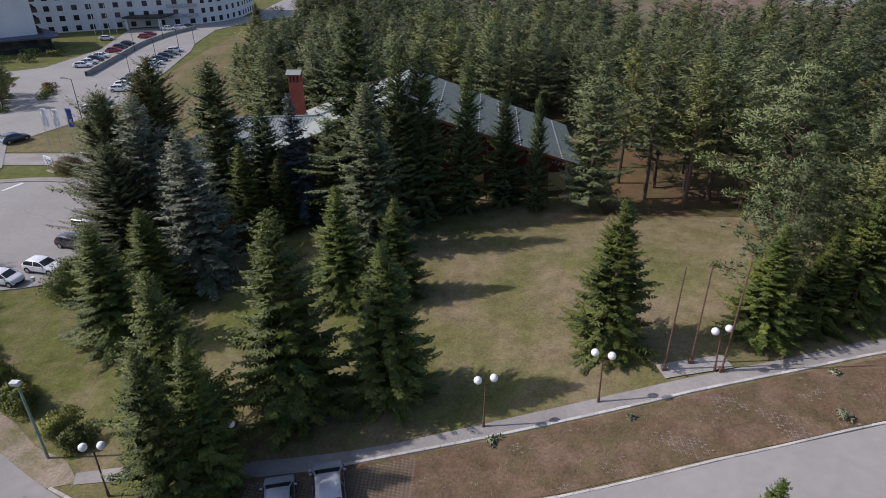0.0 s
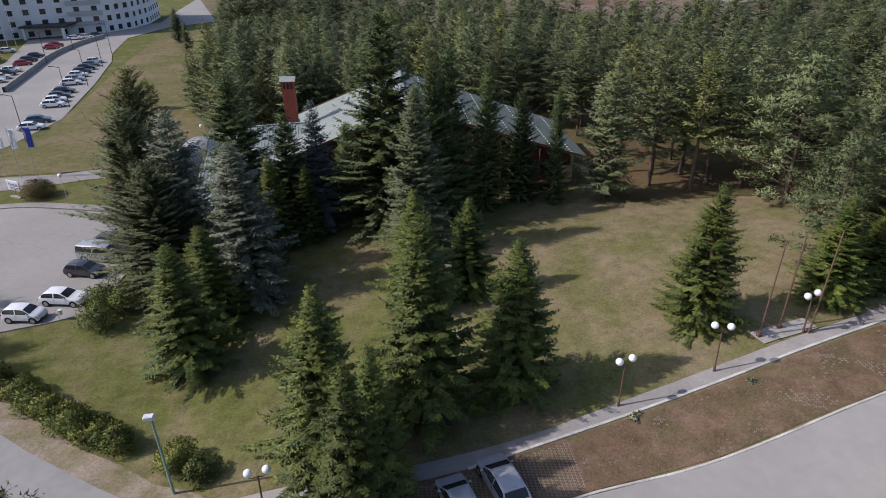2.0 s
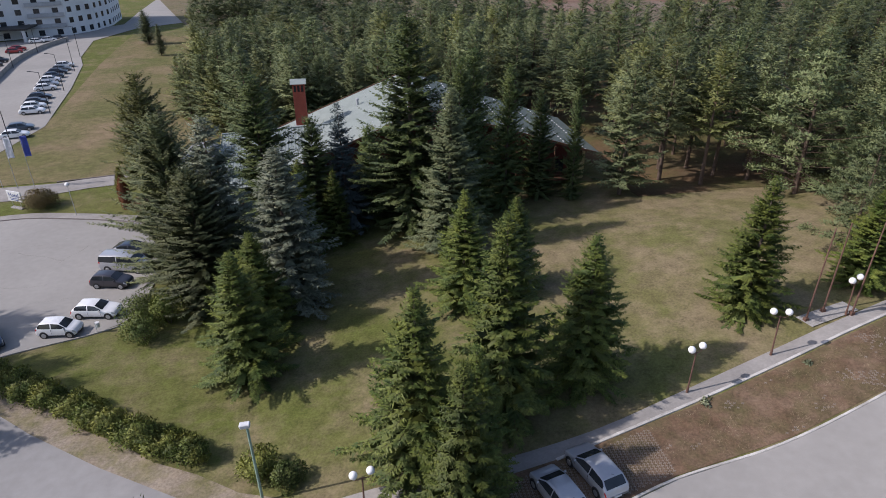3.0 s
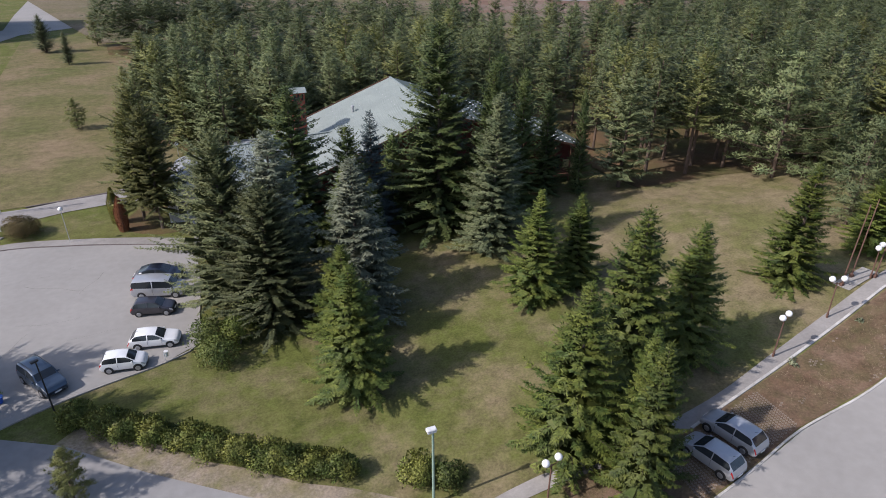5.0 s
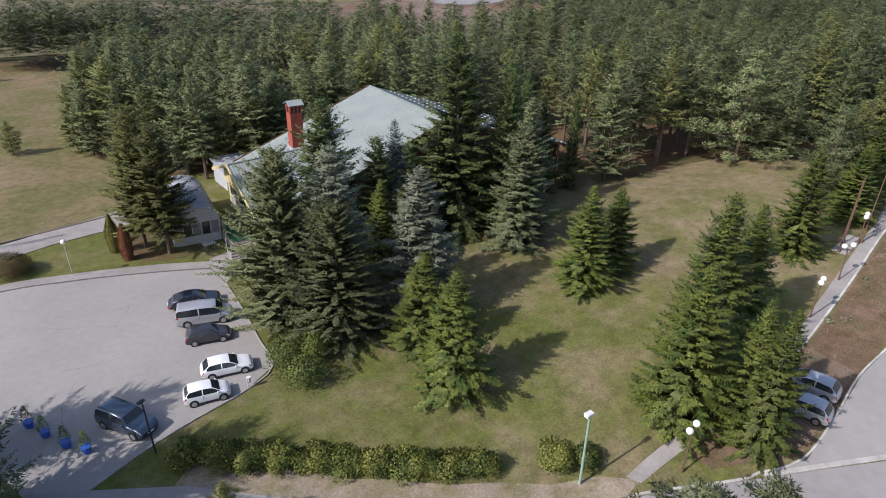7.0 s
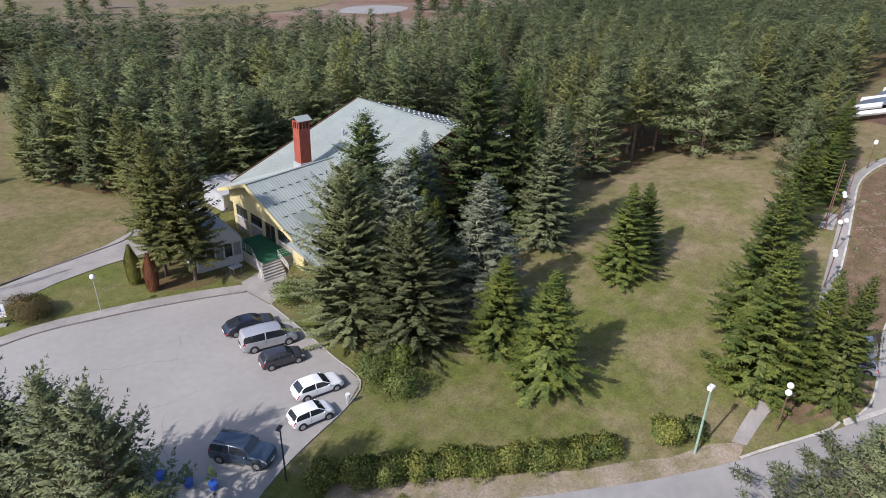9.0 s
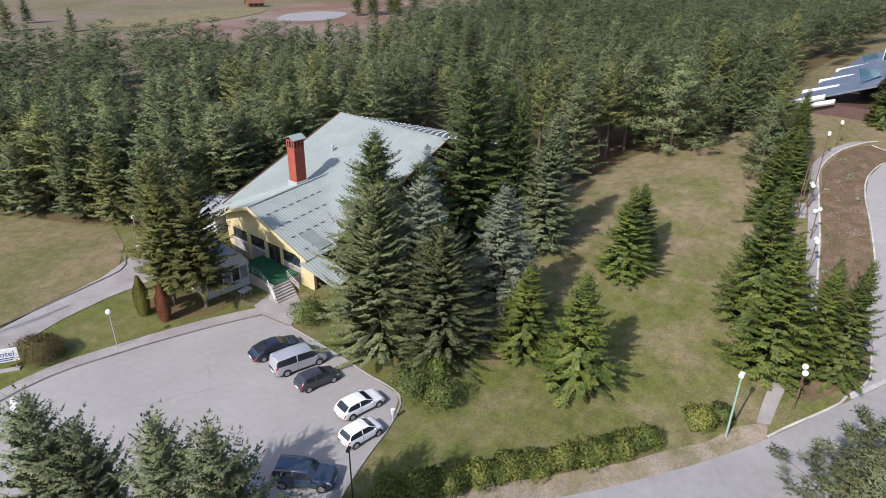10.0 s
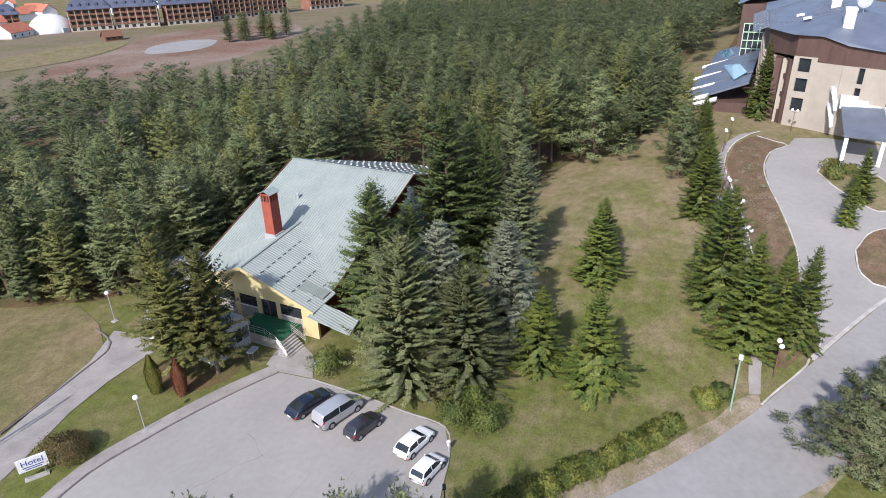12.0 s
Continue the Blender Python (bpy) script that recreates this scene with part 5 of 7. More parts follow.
# terrace, steps and railings before the gable
bm = bmesh.new()
box(bm, -38.5, -34.72, 79.4, 86.6, -0.4, FZ - 0.04)
part("terrace", bm, M["stone"], house, "stone terrace before the gable")
bm = bmesh.new()
box(bm, -38.56, -34.72, 79.38, 86.62, FZ - 0.035, FZ, bevel=0.01)
part("carpet", bm, M["green_carpet"], house, "green carpet on the terrace")
for i in range(6):
    bm = bmesh.new()
    box(bm, -39.4 + 0.12 * i, -36.6 + 0.05 * i, 77.7 + 0.3 * i, 79.4, -0.2, 0.22 + 0.21 * i, bevel=0.015)
    part("step", bm, M["stone"], house)
rails = [((-38.5, 86.5), (-38.5, 81.8)), ((-38.5, 81.8), (-39.3, 79.4)), ((-36.5, 79.5), (-36.2, 77.8)), ((-39.3, 79.4), (-39.6, 77.8)), ((-34.9, 79.5), (-36.5, 79.5))]
for (ax, ay), (bx, by) in rails:
    z0, z1 = (FZ if ay > 79.3 else 0.2), (FZ if by > 79.3 else 0.2)
    rail = part("railing", bmesh.new(), M["steel"], house)
    for h in (0.35, 0.65, 0.98):
        bm = bmesh.new()
        cyl(bm, (ax, ay, z0 + h), (bx, by, z1 + h), 0.025, n=6)
        part("rail", bm, M["steel"], rail)
    k = max(2, int(math.hypot(ax - bx, ay - by) / 1.2) + 1)
    for t in np.linspace(0, 1, k):
        bm = bmesh.new()
        x, y, z = ax + (bx - ax) * t, ay + (by - ay) * t, z0 + (z1 - z0) * t
        cyl(bm, (x, y, z - 0.1), (x, y, z + 1.0), 0.03, n=6)
        part("rail_post", bm, M["steel"], rail)
# side store below the forest
shed = empty("shed", pose(-30.5, 101.8, 0, 0, 0, 5), "low grey-roofed shed behind the house", "shed")
bm = bmesh.new()
box(bm, -3.2, 3.2, -2.6, 2.6, -0.5, 2.6)
part("wall", bm, M["grey_sheet"], shed)
bm = bmesh.new()
slab(bm, [(-3.5, -2.9, 2.7), (3.5, -2.9, 2.7), (3.5, 2.9, 3.6), (-3.5, 2.9, 3.6)], 0.12)
part("roof", bm, M["grey_sheet"], shed)

# glazed pavilion beside the terrace: a barrel roof that runs back from a glazed front
pav = empty("garden_pavilion", pose(-41.3, 84.3, 0, 0, 0, -4), "grey pavilion with a long barrel roof and windows", "pavilion")
PW, PD, PE = 2.65, 11.5, 2.75
for nm, q in (("base_wall", (-PW, PW, -0.08, 0.08)), ("base_wall", (-PW - 0.08, -PW + 0.08, 0.09, PD)), ("base_wall", (PW - 0.08, PW + 0.08, 0.09, PD)), ("base_wall", (-PW, PW, PD + 0.01, PD + 0.16))):
    bm = bmesh.new()
    box(bm, *q, -0.4, 1.05 if q[2] < PD else PE)
    part(nm, bm, M["pale_board"], pav, "pale grey boarded base wall")
n = 16
prof = [(-(PW + 0.12) * math.cos(math.pi * i / n), PE + 2.0 * math.sin(math.pi * i / n)) for i in range(n + 1)]
bm = bmesh.new()
for (x0, z0), (x1, z1) in zip(prof, prof[1:]):
    bm.faces.new([bm.verts.new(p) for p in ((x0, -0.35, z0), (x1, -0.35, z1), (x1, PD + 0.3, z1), (x0, PD + 0.3, z0))])
bmesh.ops.remove_doubles(bm, verts=bm.verts[:], dist=0.001)
bmesh.ops.solidify(bm, geom=bm.faces[:], thickness=0.08)
part("roof", bm, M["grey_sheet"], pav, "curved grey sheet roof", True)
for y in np.linspace(0.6, PD - 0.4, 9):
    bm = bmesh.new()
    tube(bm, [(x * 1.012, y, z + 0.03) for x, z in prof], [0.035] * len(prof), 4)
    part("roof_seam", bm, M["grey_sheet"], pav)
for y in (0.0, PD + 0.1):
    bm = bmesh.new()
    poly_pts = [(x * 0.97, y, z - 0.06) for x, z in prof]
    slab(bm, poly_pts, 0.08)
    part("roof_end", bm, M["pale_board"], pav, "pale grey boarded arch")
for k in range(6):
    x = -PW + 2 * PW * k / 5
    bm = bmesh.new()
    box(bm, x - 0.07, x + 0.07, -0.085, 0.085, 1.05, PE)
    part("post", bm, M["pale_board"], pav)
    if k < 5:
        bm = bmesh.new()
        box(bm, x + 0.09, x + 0.97, -0.02, 0.02, 1.08, PE - 0.12)
        part("pane", bm, M["glass"] if k % 2 else M["grey_glass"], pav)
for sx in (-PW, PW):
    for k in range(9):
        y = 0.1 + (PD - 0.2) * k / 8
        bm = bmesh.new()
        box(bm, sx - 0.085, sx + 0.085, y - 0.07, y + 0.07, 1.05, PE)
        part("post", bm, M["pale_board"], pav)
        if k < 8:
            bm = bmesh.new()
            box(bm, sx - 0.02, sx + 0.02, y + 0.09, y + 1.31, 1.08, PE - 0.05)
            part("pane", bm, M["glass"], pav)


# ---------------------------------------------------------------- vehicles
def car(name, paint, label, at, heading, L=4.1, W=1.72, H=1.46, hood=0.24, scr=0.40, roof=0.80, tail=0.97, belt=0.62, nose=0.46, boot=0.60, group="", detail=True, category="car", lean=0.20, rails=False):
    """A car that points along its +x, as one rounded shell of panels; hood, scr, roof, tail: places along it where the bonnet, the screen, the roof and the rear window end."""
    x, y = at
    top = empty(name, pose(x, y, g(x, y) + 0.05, 0, 0, heading) @ Matrix.Scale(1.04, 4), label, category, group)
    hw = W / 2
    X = lambda u: L / 2 - u * L
    prof = [(-0.02, 0.30), (0.0, 0.34), (0.012, 0.42), (0.045, nose + 0.05), (hood * 0.55, 0.5 * (nose + belt) + 0.045), (hood, belt + 0.02), (scr, 0.955), (0.5 * (scr + roof) - 0.03, 1.0), (roof, 0.955),
            (tail, max(belt, boot) - 0.01), (min(0.997, tail + 0.018), 0.50), (1.0, 0.36), (1.02, 0.30)]
    pu, pz = [p[0] for p in prof], [p[1] * H for p in prof]
    crown = lambda u: float(np.mean([np.interp(u + d, pu, pz) for d in (-0.014, -0.005, 0.005, 0.014)]))
    plan = lambda u: float(np.interp(u, (0, 0.015, 0.06, 0.2, 0.8, 0.95, 0.99, 1.0), (0.78, 0.88, 0.955, 1, 1, 0.965, 0.92, 0.84)))
    mid = 0.5 * (scr + roof) - 0.04
    end = roof + 0.45 * (tail - roof)
    cuts = {0.0, 0.006, 0.015, 0.03, 0.055, 0.09, 0.13, hood * 0.75, hood, hood + 0.02, hood + 0.05, scr - 0.015, scr + 0.03, mid - 0.009, mid + 0.009, 0.5 * (mid + roof), roof - 0.03, roof, roof + 0.015, end, tail - 0.015, tail, 0.94, 0.985, 0.995, 1.0}
    cuts |= {hood + 0.05 + (scr - hood - 0.065) * k / 3 for k in (1, 2)}
    us = []
    for u in sorted(cuts):
        if not us or u - us[-1] > 0.004:
            us.append(u)
    rows = []
    for u in us:
        zt, w = crown(u), plan(u)
        zl = min((belt + 0.04 * u) * H, zt - 0.015)
        h = max(0.0, zt - zl) / (H * (1 - belt))
        sill = 0.20 + 0.10 * max(0, 1 - u / 0.04) + 0.12 * max(0, (u - 0.96) / 0.04)
        t5 = 0.945 - lean * min(1, h) - 0.06 * (h < 0.2)
        sec = [(0.84, sill), (0.965, sill + 0.11), (1.0, sill + 0.11 + 0.45 * max(0.02, zl - sill - 0.27)), (0.985, max(sill + 0.13, zl - 0.15)), (0.945, zl), (t5, zl + 0.86 * (zt - zl)), (t5 - 0.10, zl + 0.965 * (zt - zl)), (0.40, zt - 0.004), (0.0, zt)]
        rows.append([(X(u), k * w * hw, z) for k, z in sec])
    panels = collections.defaultdict(list)
    for i in range(len(us) - 1):
        u = 0.5 * (us[i] + us[i + 1])
        for j in range(8):
            key = "body"
            if j == 0:
                key = "sill"
            elif j >= 6 and hood + 0.012 < u < scr - 0.01:
                key = "windscreen"
            elif j >= 6 and roof + 0.01 < u < tail - 0.012:
                key = "rear_window"
            elif j == 4 and hood + 0.055 < u < mid - 0.009:
                key = "front_window"
            elif j == 4 and mid + 0.009 < u < end:
                key = "side_window"
            elif detail and j == 3 and 0.015 < u < 0.09:
                key = "headlight"
            elif detail and j == 3 and 0.945 < u < 0.996:
                key = "tail_light"
            panels[key].append((i, j))
    look_of = {"body": paint, "sill": M["trim"], "windscreen": M["glass"], "rear_window": M["glass"], "front_window": M["glass"], "side_window": M["glass"], "headlight": M["head"], "tail_light": M["tail"]}
    for key, cells in panels.items():
        for sides in ((1, -1),) if key in ("body", "sill", "windscreen", "rear_window") else ((1,), (-1,)):
            bm = bmesh.new()
            made = {}

            def vert(i, j, sd):
                co = rows[i][j]
                q = (i, j, sd if co[1] else 0)
                if q not in made:
                    made[q] = bm.verts.new((co[0], co[1] * sd, co[2]))
                return made[q]

            for i, j in cells:
                for sd in sides:
                    f = (vert(i, j, sd), vert(i + 1, j, sd), vert(i + 1, j + 1, sd), vert(i, j + 1, sd))
                    bm.faces.new(f if sd > 0 else f[::-1])
            if key == "body":
                for i in (0, len(rows) - 1):
                    ring = [vert(i, j, 1) for j in range(1, 9)] + [vert(i, j, -1) for j in range(7, 0, -1)]
                    bm.faces.new(ring if i else ring[::-1])
            part(key, bm, look_of[key], top, smooth_faces=True)
    wr = 0.31 if H < 1.6 else 0.35
    for u in (0.175, 0.80):
        for sd in (1, -1):
            yy = sd * (hw - 0.10)
            # no arch is cut: a black disc paints the shaded hollow round the wheel
            bmw = bmesh.new()
            cyl(bmw, (X(u), sd * (hw - 0.2), wr + 0.02), (X(u), sd * (hw + 0.006), wr + 0.02), wr * 1.16, n=20)
            part("wheel_arch", bmw, M["trim"], top)
            bmw = bmesh.new()
            cyl(bmw, (X(u), yy - sd * 0.11, wr - 0.01), (X(u), yy + sd * 0.118, wr - 0.01), wr, n=18)
            wheel = part("wheel", bmw, M["tyre"], top)
            bmw = bmesh.new()
            cyl(bmw, (X(u), yy + sd * 0.115, wr - 0.01), (X(u), yy + sd * 0.13, wr - 0.01), wr * 0.68, wr * 0.62, n=14)
            part("rim", bmw, M["rim"], wheel)
    if detail:
        for sd in (1, -1):
            bmw = bmesh.new()
            box(bmw, X(hood + 0.075) - 0.07, X(hood + 0.075) + 0.05, sd * (hw + 0.05) - 0.09, sd * (hw + 0.05) + 0.09, belt * H + 0.0, belt * H + 0.13, bevel=0.035)
            part("mirror", bmw, paint, top)
            for u in (mid, hood + 0.06):
                bmw = bmesh.new()
                box(bmw, X(u) - 0.006, X(u) + 0.006, sd * hw * 0.93, sd * (hw + 0.003), 0.42, belt * H - 0.02)
                part("door_gap", bmw, M["trim"], top)
            if rails:
                bmw = bmesh.new()
                tube(bmw, [(X(scr + 0.05), sd * hw * 0.66, H * 0.985), (X(scr + 0.09), sd * hw * 0.66, H + 0.06), (X(roof - 0.06), sd * hw * 0.66, H + 0.05), (X(roof - 0.02), sd * hw * 0.66, H * 0.965)], [0.02] * 4, 6)
                part("roof_rail", bmw, M["trim"], top)
        for u, nm in ((1.0, "number_plate"), (0.0, "number_plate")):
            bmw = bmesh.new()
            box(bmw, X(u) - 0.03, X(u) + 0.03, -0.26, 0.26, 0.40, 0.51)
            part(nm, bmw, M["plate"], top)
        bmw = bmesh.new()
        box(bmw, X(0.014), X(-0.004), -hw * 0.55, hw * 0.55, 0.24, 0.37, bevel=0.02)
        part("grille", bmw, M["trim"], top)
        bmw = bmesh.new()
        tube(bmw, [(X(roof - 0.03), 0, H * 0.96), (X(roof + 0.04), 0, H + 0.12)], [0.012, 0.006], 5)
        part("aerial", bmw, M["trim"], top)
    return top


P_ = "cars in the car park"
car("car", PAINT["navy"], "dark navy saloon car parked nose to the kerb", (-45.3, 70.3), -15, 4.85, 1.88, 1.42, 0.25, 0.43, 0.68, 0.90, 0.63, 0.48, 0.68, P_)
car("van", PAINT["silver"], "silver minibus van with dark side windows", (-45.2, 66.8), -15, 5.05, 1.95, 1.96, 0.15, 0.29, 0.955, 0.985, 0.56, 0.40, 0.50, P_, category="van", lean=0.10)
car("car", PAINT["charcoal"], "charcoal small hatchback parked beside the van", (-45.8, 63.4), -13, 3.85, 1.66, 1.45, 0.23, 0.42, 0.86, 0.97, group=P_)
car("car", PAINT["white"], "white hatchback parked at the lawn's edge", (-45.7, 57.8), -10, 4.2, 1.76, 1.43, 0.26, 0.45, 0.82, 0.955, group=P_)
car("car", PAINT["white"], "small white city car parked beside the lawn", (-48.1, 55.1), -8, 3.5, 1.62, 1.47, 0.20, 0.40, 0.87, 0.98, group=P_)
car("car", PAINT["slate_blue"], "slate-blue off-road car in tree shade", (-54.2, 54.9), -56, 4.6, 1.88, 1.76, 0.27, 0.40, 0.93, 0.985, 0.58, 0.50, group=P_, lean=0.14, rails=True)
S_ = "silver cars on the grass pavers"
car("car", PAINT["silver"], "silver hatchback parked on grass pavers under spruces", (-8.0, 27.8), 105, 4.15, 1.82, 1.50, 0.23, 0.43, 0.84, 0.965, group=S_)
car("car", PAINT["silver"], "silver-grey hatchback parked on grass pavers under spruces", (-10.7, 26.8), 105, 3.95, 1.78, 1.50, 0.22, 0.42, 0.85, 0.97, group=S_)

# grass pavers round the silver cars
bm = bmesh.new()
rp = np.random.RandomState(12)
for i in range(230):
    for j in range(34):
        x = -19.5 + 0.25 * i
        lo, hi = np.interp(x, *zip(*OUTER)) + 0.25, np.interp(x, *zip(*INNER)) - 0.25
        y = lo + 0.22 * j + 0.11 * (i % 2)
        if y > hi:
            continue
        bare = -13.5 < x < -3.2
        show = noise.noise((x * 0.35, y * 0.5, 3.0)) + 0.35 * noise.noise((x * 2.1, y * 2.1, 9.0))
        if not bare and (show < 0.30 or rp.rand() < 0.4):
            continue
        m = pose(x, y, g(x, y) + 0.045, 0, 0, 12 + rp.uniform(-3, 3))
        lift = rp.uniform(-0.012, 0.008)
        box(bm, -0.12, 0.12, -0.022, 0.022, -0.05, 0.016 + lift, m)
        box(bm, -0.022, 0.022, -0.1, 0.1, -0.05, 0.012 + lift, m)
tagged(finish("grass_paver_grid", bm, M["paver"]), "concrete grass-paver grid worn into the turf", "paving", kind="stuff")


# ---------------------------------------------------------------- lamps, poles, signs
def twin_lamp(x, y, top_z, turn, label="rusty brown post with two white globe lamps"):
    z = g(x, y)
    h = top_z - z
    top = empty("street_lamp", pose(x, y, z, random.uniform(-1.2, 1.2), random.uniform(-1.2, 1.2), turn), label, "lamp", "globe lamps along the footpath")
    bm = bmesh.new()
    cyl(bm, (0, 0, -0.2), (0, 0, h - 0.35), 0.065, 0.05, 10)
    part("post", bm, M["rust"], top)
    bm = bmesh.new()
    cyl(bm, (0, 0, 0), (0, 0, 0.5), 0.10, 0.085, 10)
    part("post_base", bm, M["rust"], top)
    for s in (-1, 1):
        bm = bmesh.new()
        tube(bm, [(0, 0, h - 0.42), (s * 0.28, 0, h - 0.46), (s * 0.5, 0, h - 0.38), (s * 0.52, 0, h - 0.2)], [0.035, 0.03, 0.03, 0.04], 6)
        part("arm", bm, M["rust"], top)
        bm = bmesh.new()
        ball(bm, (s * 0.52, 0, h), 0.26)
        part("globe", bm, M["globe"], top, "white opal globe", True)
    return top


for x, y, z, a in ((-22.2, 28.4, 5.3, 12), (-14.8, 29.9, 6.05, 5), (0.9, 33.0, 7.67, 18), (8.3, 34.6, 8.6, -18), (16.2, 37.0, 9.1, 20), (36.0, 39.6, 11.3, 10), (43.5, 39.2, 11.6, 10), (52.0, 29.0, 12.2, 60)):
    twin_lamp(x, y, z, a)


def globe_lamp(x, y, h, label="slim grey post with one white globe lamp"):
    top = empty("street_lamp", pose(x, y, g(x, y), random.uniform(-1.5, 1.5), random.uniform(-1.5, 1.5), 0), label, "lamp", "single globe lamps")
    bm = bmesh.new()
    cyl(bm, (0, 0, -0.2), (0, 0, h - 0.2), 0.04, 0.03, 8)
    part("post", bm, M["grey_sheet"], top)
    bm = bmesh.new()
    box(bm, -0.35, 0.35, -0.35, 0.35, -0.2, 0.12, bevel=0.04)
    part("footing", bm, M["stone"], top)
    bm = bmesh.new()
    ball(bm, (0, 0, h), 0.27)
    part("globe", bm, M["globe"], top, "white opal globe", True)


globe_lamp(-55.1, 82.8, 4.3), globe_lamp(-42.2, 103.6, 4.2), globe_lamp(31.5, 21.8, 2.2, "low white globe lamp in the island bed"), globe_lamp(8.5, 14.0, 2.4, "low white globe lamp in the island bed")

top = empty("street_lamp", pose(-28.6, 31.9, g(-28.6, 31.9), 0, -1.0, 0), "tall faded green post with a boxy white lamp head", "lamp")
bm = bmesh.new()
cyl(bm, (0, 0, -0.2), (0, 0, 6.4), 0.10, 0.075, 10)
part("post", bm, M["green_pole"], top)
bm = bmesh.new()
box(bm, -0.42, 0.22, -0.2, 0.2, 6.38, 6.62, bevel=0.05)
part("lamp_head", bm, M["white"], top, "boxy white lamp head")
bm = bmesh.new()
box(bm, -0.38, 0.18, -0.16, 0.16, 6.33, 6.38)
part("diffuser", bm, M["globe"], top)
for x, y, h in ((-53.0, 50.9, 5.0), (-80.0, 99.5, 7.0)):
    top = empty("street_lamp", pose(x, y, g(x, y), 0, random.uniform(-2, 2), 30), "black post with a small black lamp head", "lamp", "black lamps by the car park")
    bm = bmesh.new()
    cyl(bm, (0, 0, -0.2), (0, 0, h), 0.07, 0.05, 8)
    part("post", bm, M["black"], top)
    bm = bmesh.new()
    box(bm, -0.35, 0.2, -0.14, 0.14, h - 0.04, h + 0.12, bevel=0.03)
    part("lamp_head", bm, M["black"], top)

for x, y, z, lean in ((13.0, 37.3, 13.5, 1.5), (14.9, 37.9, 13.5, 1.0), (16.6, 36.9, 14.2, 2.0)):
    top = empty("flagpole", pose(x, y, g(x, y), 0, lean, 0), "bare rusty brown flagpole without a flag", "flagpole", "bare flagpoles")
    bm = bmesh.new()
    cyl(bm, (0, 0, -0.2), (0, 0, z - g(x, y)), 0.075, 0.045, 8)
    part("pole", bm, M["rust"], top)
    bm = bmesh.new()
    box(bm, -0.16, 0.16, -0.16, 0.16, -0.1, 0.35, bevel=0.02)
    part("socket", bm, M["rust"], top)
sheet("pole_pad", [(12.6, 37.9), (17.2, 38.6), (17.5, 37.2), (12.9, 36.4)], 0.09, M["stone"], "concrete pad under the bare flagpoles", "paving", cell=1.5)

# hotel sign on the grass island
top = empty("sign", pose(-63.5, 86.9, g(-63.5, 86.9), 0, 0, -30) @ Matrix.Scale(0.82, 4), "white hotel sign board on two posts", "sign")
for x in (-0.9, 0.9):
    bm = bmesh.new()
    cyl(bm, (x, 0, -0.2), (x, 0, 1.3), 0.05, n=8)
    part("post", bm, M["steel"], top)
bm = bmesh.new()
box(bm, -1.45, 1.45, -0.08, 0.08, 1.2, 2.9, bevel=0.02)
part("board", bm, M["white"], top)
bm = bmesh.new()
box(bm, -1.2, 1.2, -0.35, 0.35, -0.2, 0.18, bevel=0.03)
part("footing", bm, M["stone"], top)
txt = bpy.data.curves.new("lettering", "FONT")
txt.body, txt.size, txt.extrude, txt.align_x = "Hotel", 0.95, 0.01, "CENTER"
tob = new("lettering", txt)
tm = bpy.data.meshes.new_from_object(tob.evaluated_get(bpy.context.evaluated_depsgraph_get()))
bpy.data.objects.remove(tob)
tm.materials.clear()
tm.materials.append(M["sign_blue"])
lt = new("lettering", tm)
lt.parent, lt.matrix_basis = top, pose(0, -0.095, 1.95, 90, 0, 0)
lt["label"] = "navy lettering reading Hotel"
for z, w in ((1.7, 1.0), (1.45, 0.8)):
    bm = bmesh.new()
    box(bm, -w, w, -0.095, -0.085, z - 0.06, z + 0.06)
    part("lettering_bar", bm, M["sign_blue"], top)

for i, (x, y) in enumerate(((-68.3, 94.6), (-66.2, 94.2), (-64.2, 94.6))):
    top = empty("flag", pose(x, y, g(x, y), 0, 0, 10), "tall banner flag on a slim pole", "flag", "banner flags by the road")
    bm = bmesh.new()
    cyl(bm, (0, 0, -0.2), (0, 0, 7.6), 0.05, 0.03, 8)
    part("pole", bm, M["steel"], top)
    bm = bmesh.new()
    cols, nrow = 5, 9
    vv = [[bm.verts.new((0.06 + 0.8 * a / cols, 0.07 * math.sin(a * 1.3 + b * 0.5), 7.4 - 2.9 * b / nrow)) for a in range(cols + 1)] for b in range(nrow + 1)]
    for b in range(nrow):
        for a in range(cols):
            bm.faces.new((vv[b][a], vv[b][a + 1], vv[b + 1][a + 1], vv[b + 1][a]))
    bmesh.ops.solidify(bm, geom=bm.faces[:], thickness=0.01)
    part("banner", bm, M["banner"] if i != 2 else M["banner_blue"], top, "white banner cloth" if i != 2 else "blue and white banner cloth", True)
for i, (x, y) in enumerate(((-60.6, 58.8), (-59.6, 57.0), (-58.4, 55.0), (-57.2, 53.6))):
    top = empty("planter", pose(x, y, g(x, y) + 0.05), "blue planter with a small dark conifer", "planter", "blue planters")
    bm = bmesh.new()
    cyl(bm, (0, 0, 0), (0, 0, 0.55), 0.28, 0.38, 12)
    part("pot", bm, M["blue_plastic"], top)
    b = Blades(300 + i)
    for _ in range(160):
        u, a = b.r.rand(), b.r.uniform(0, 6.28)
        q = 0.40 * (1 - u)
        b.add((math.cos(a) * q, math.sin(a) * q, 0.5 + 1.5 * u), unit((math.cos(a), math.sin(a), 0.5)), (-math.sin(a), math.cos(a), 0), 0.2, 0.09)
    me = b.mesh("conifer")
    me.materials.append(M["dark_spruce"])
    c = new("conifer", me)
    c.parent = top
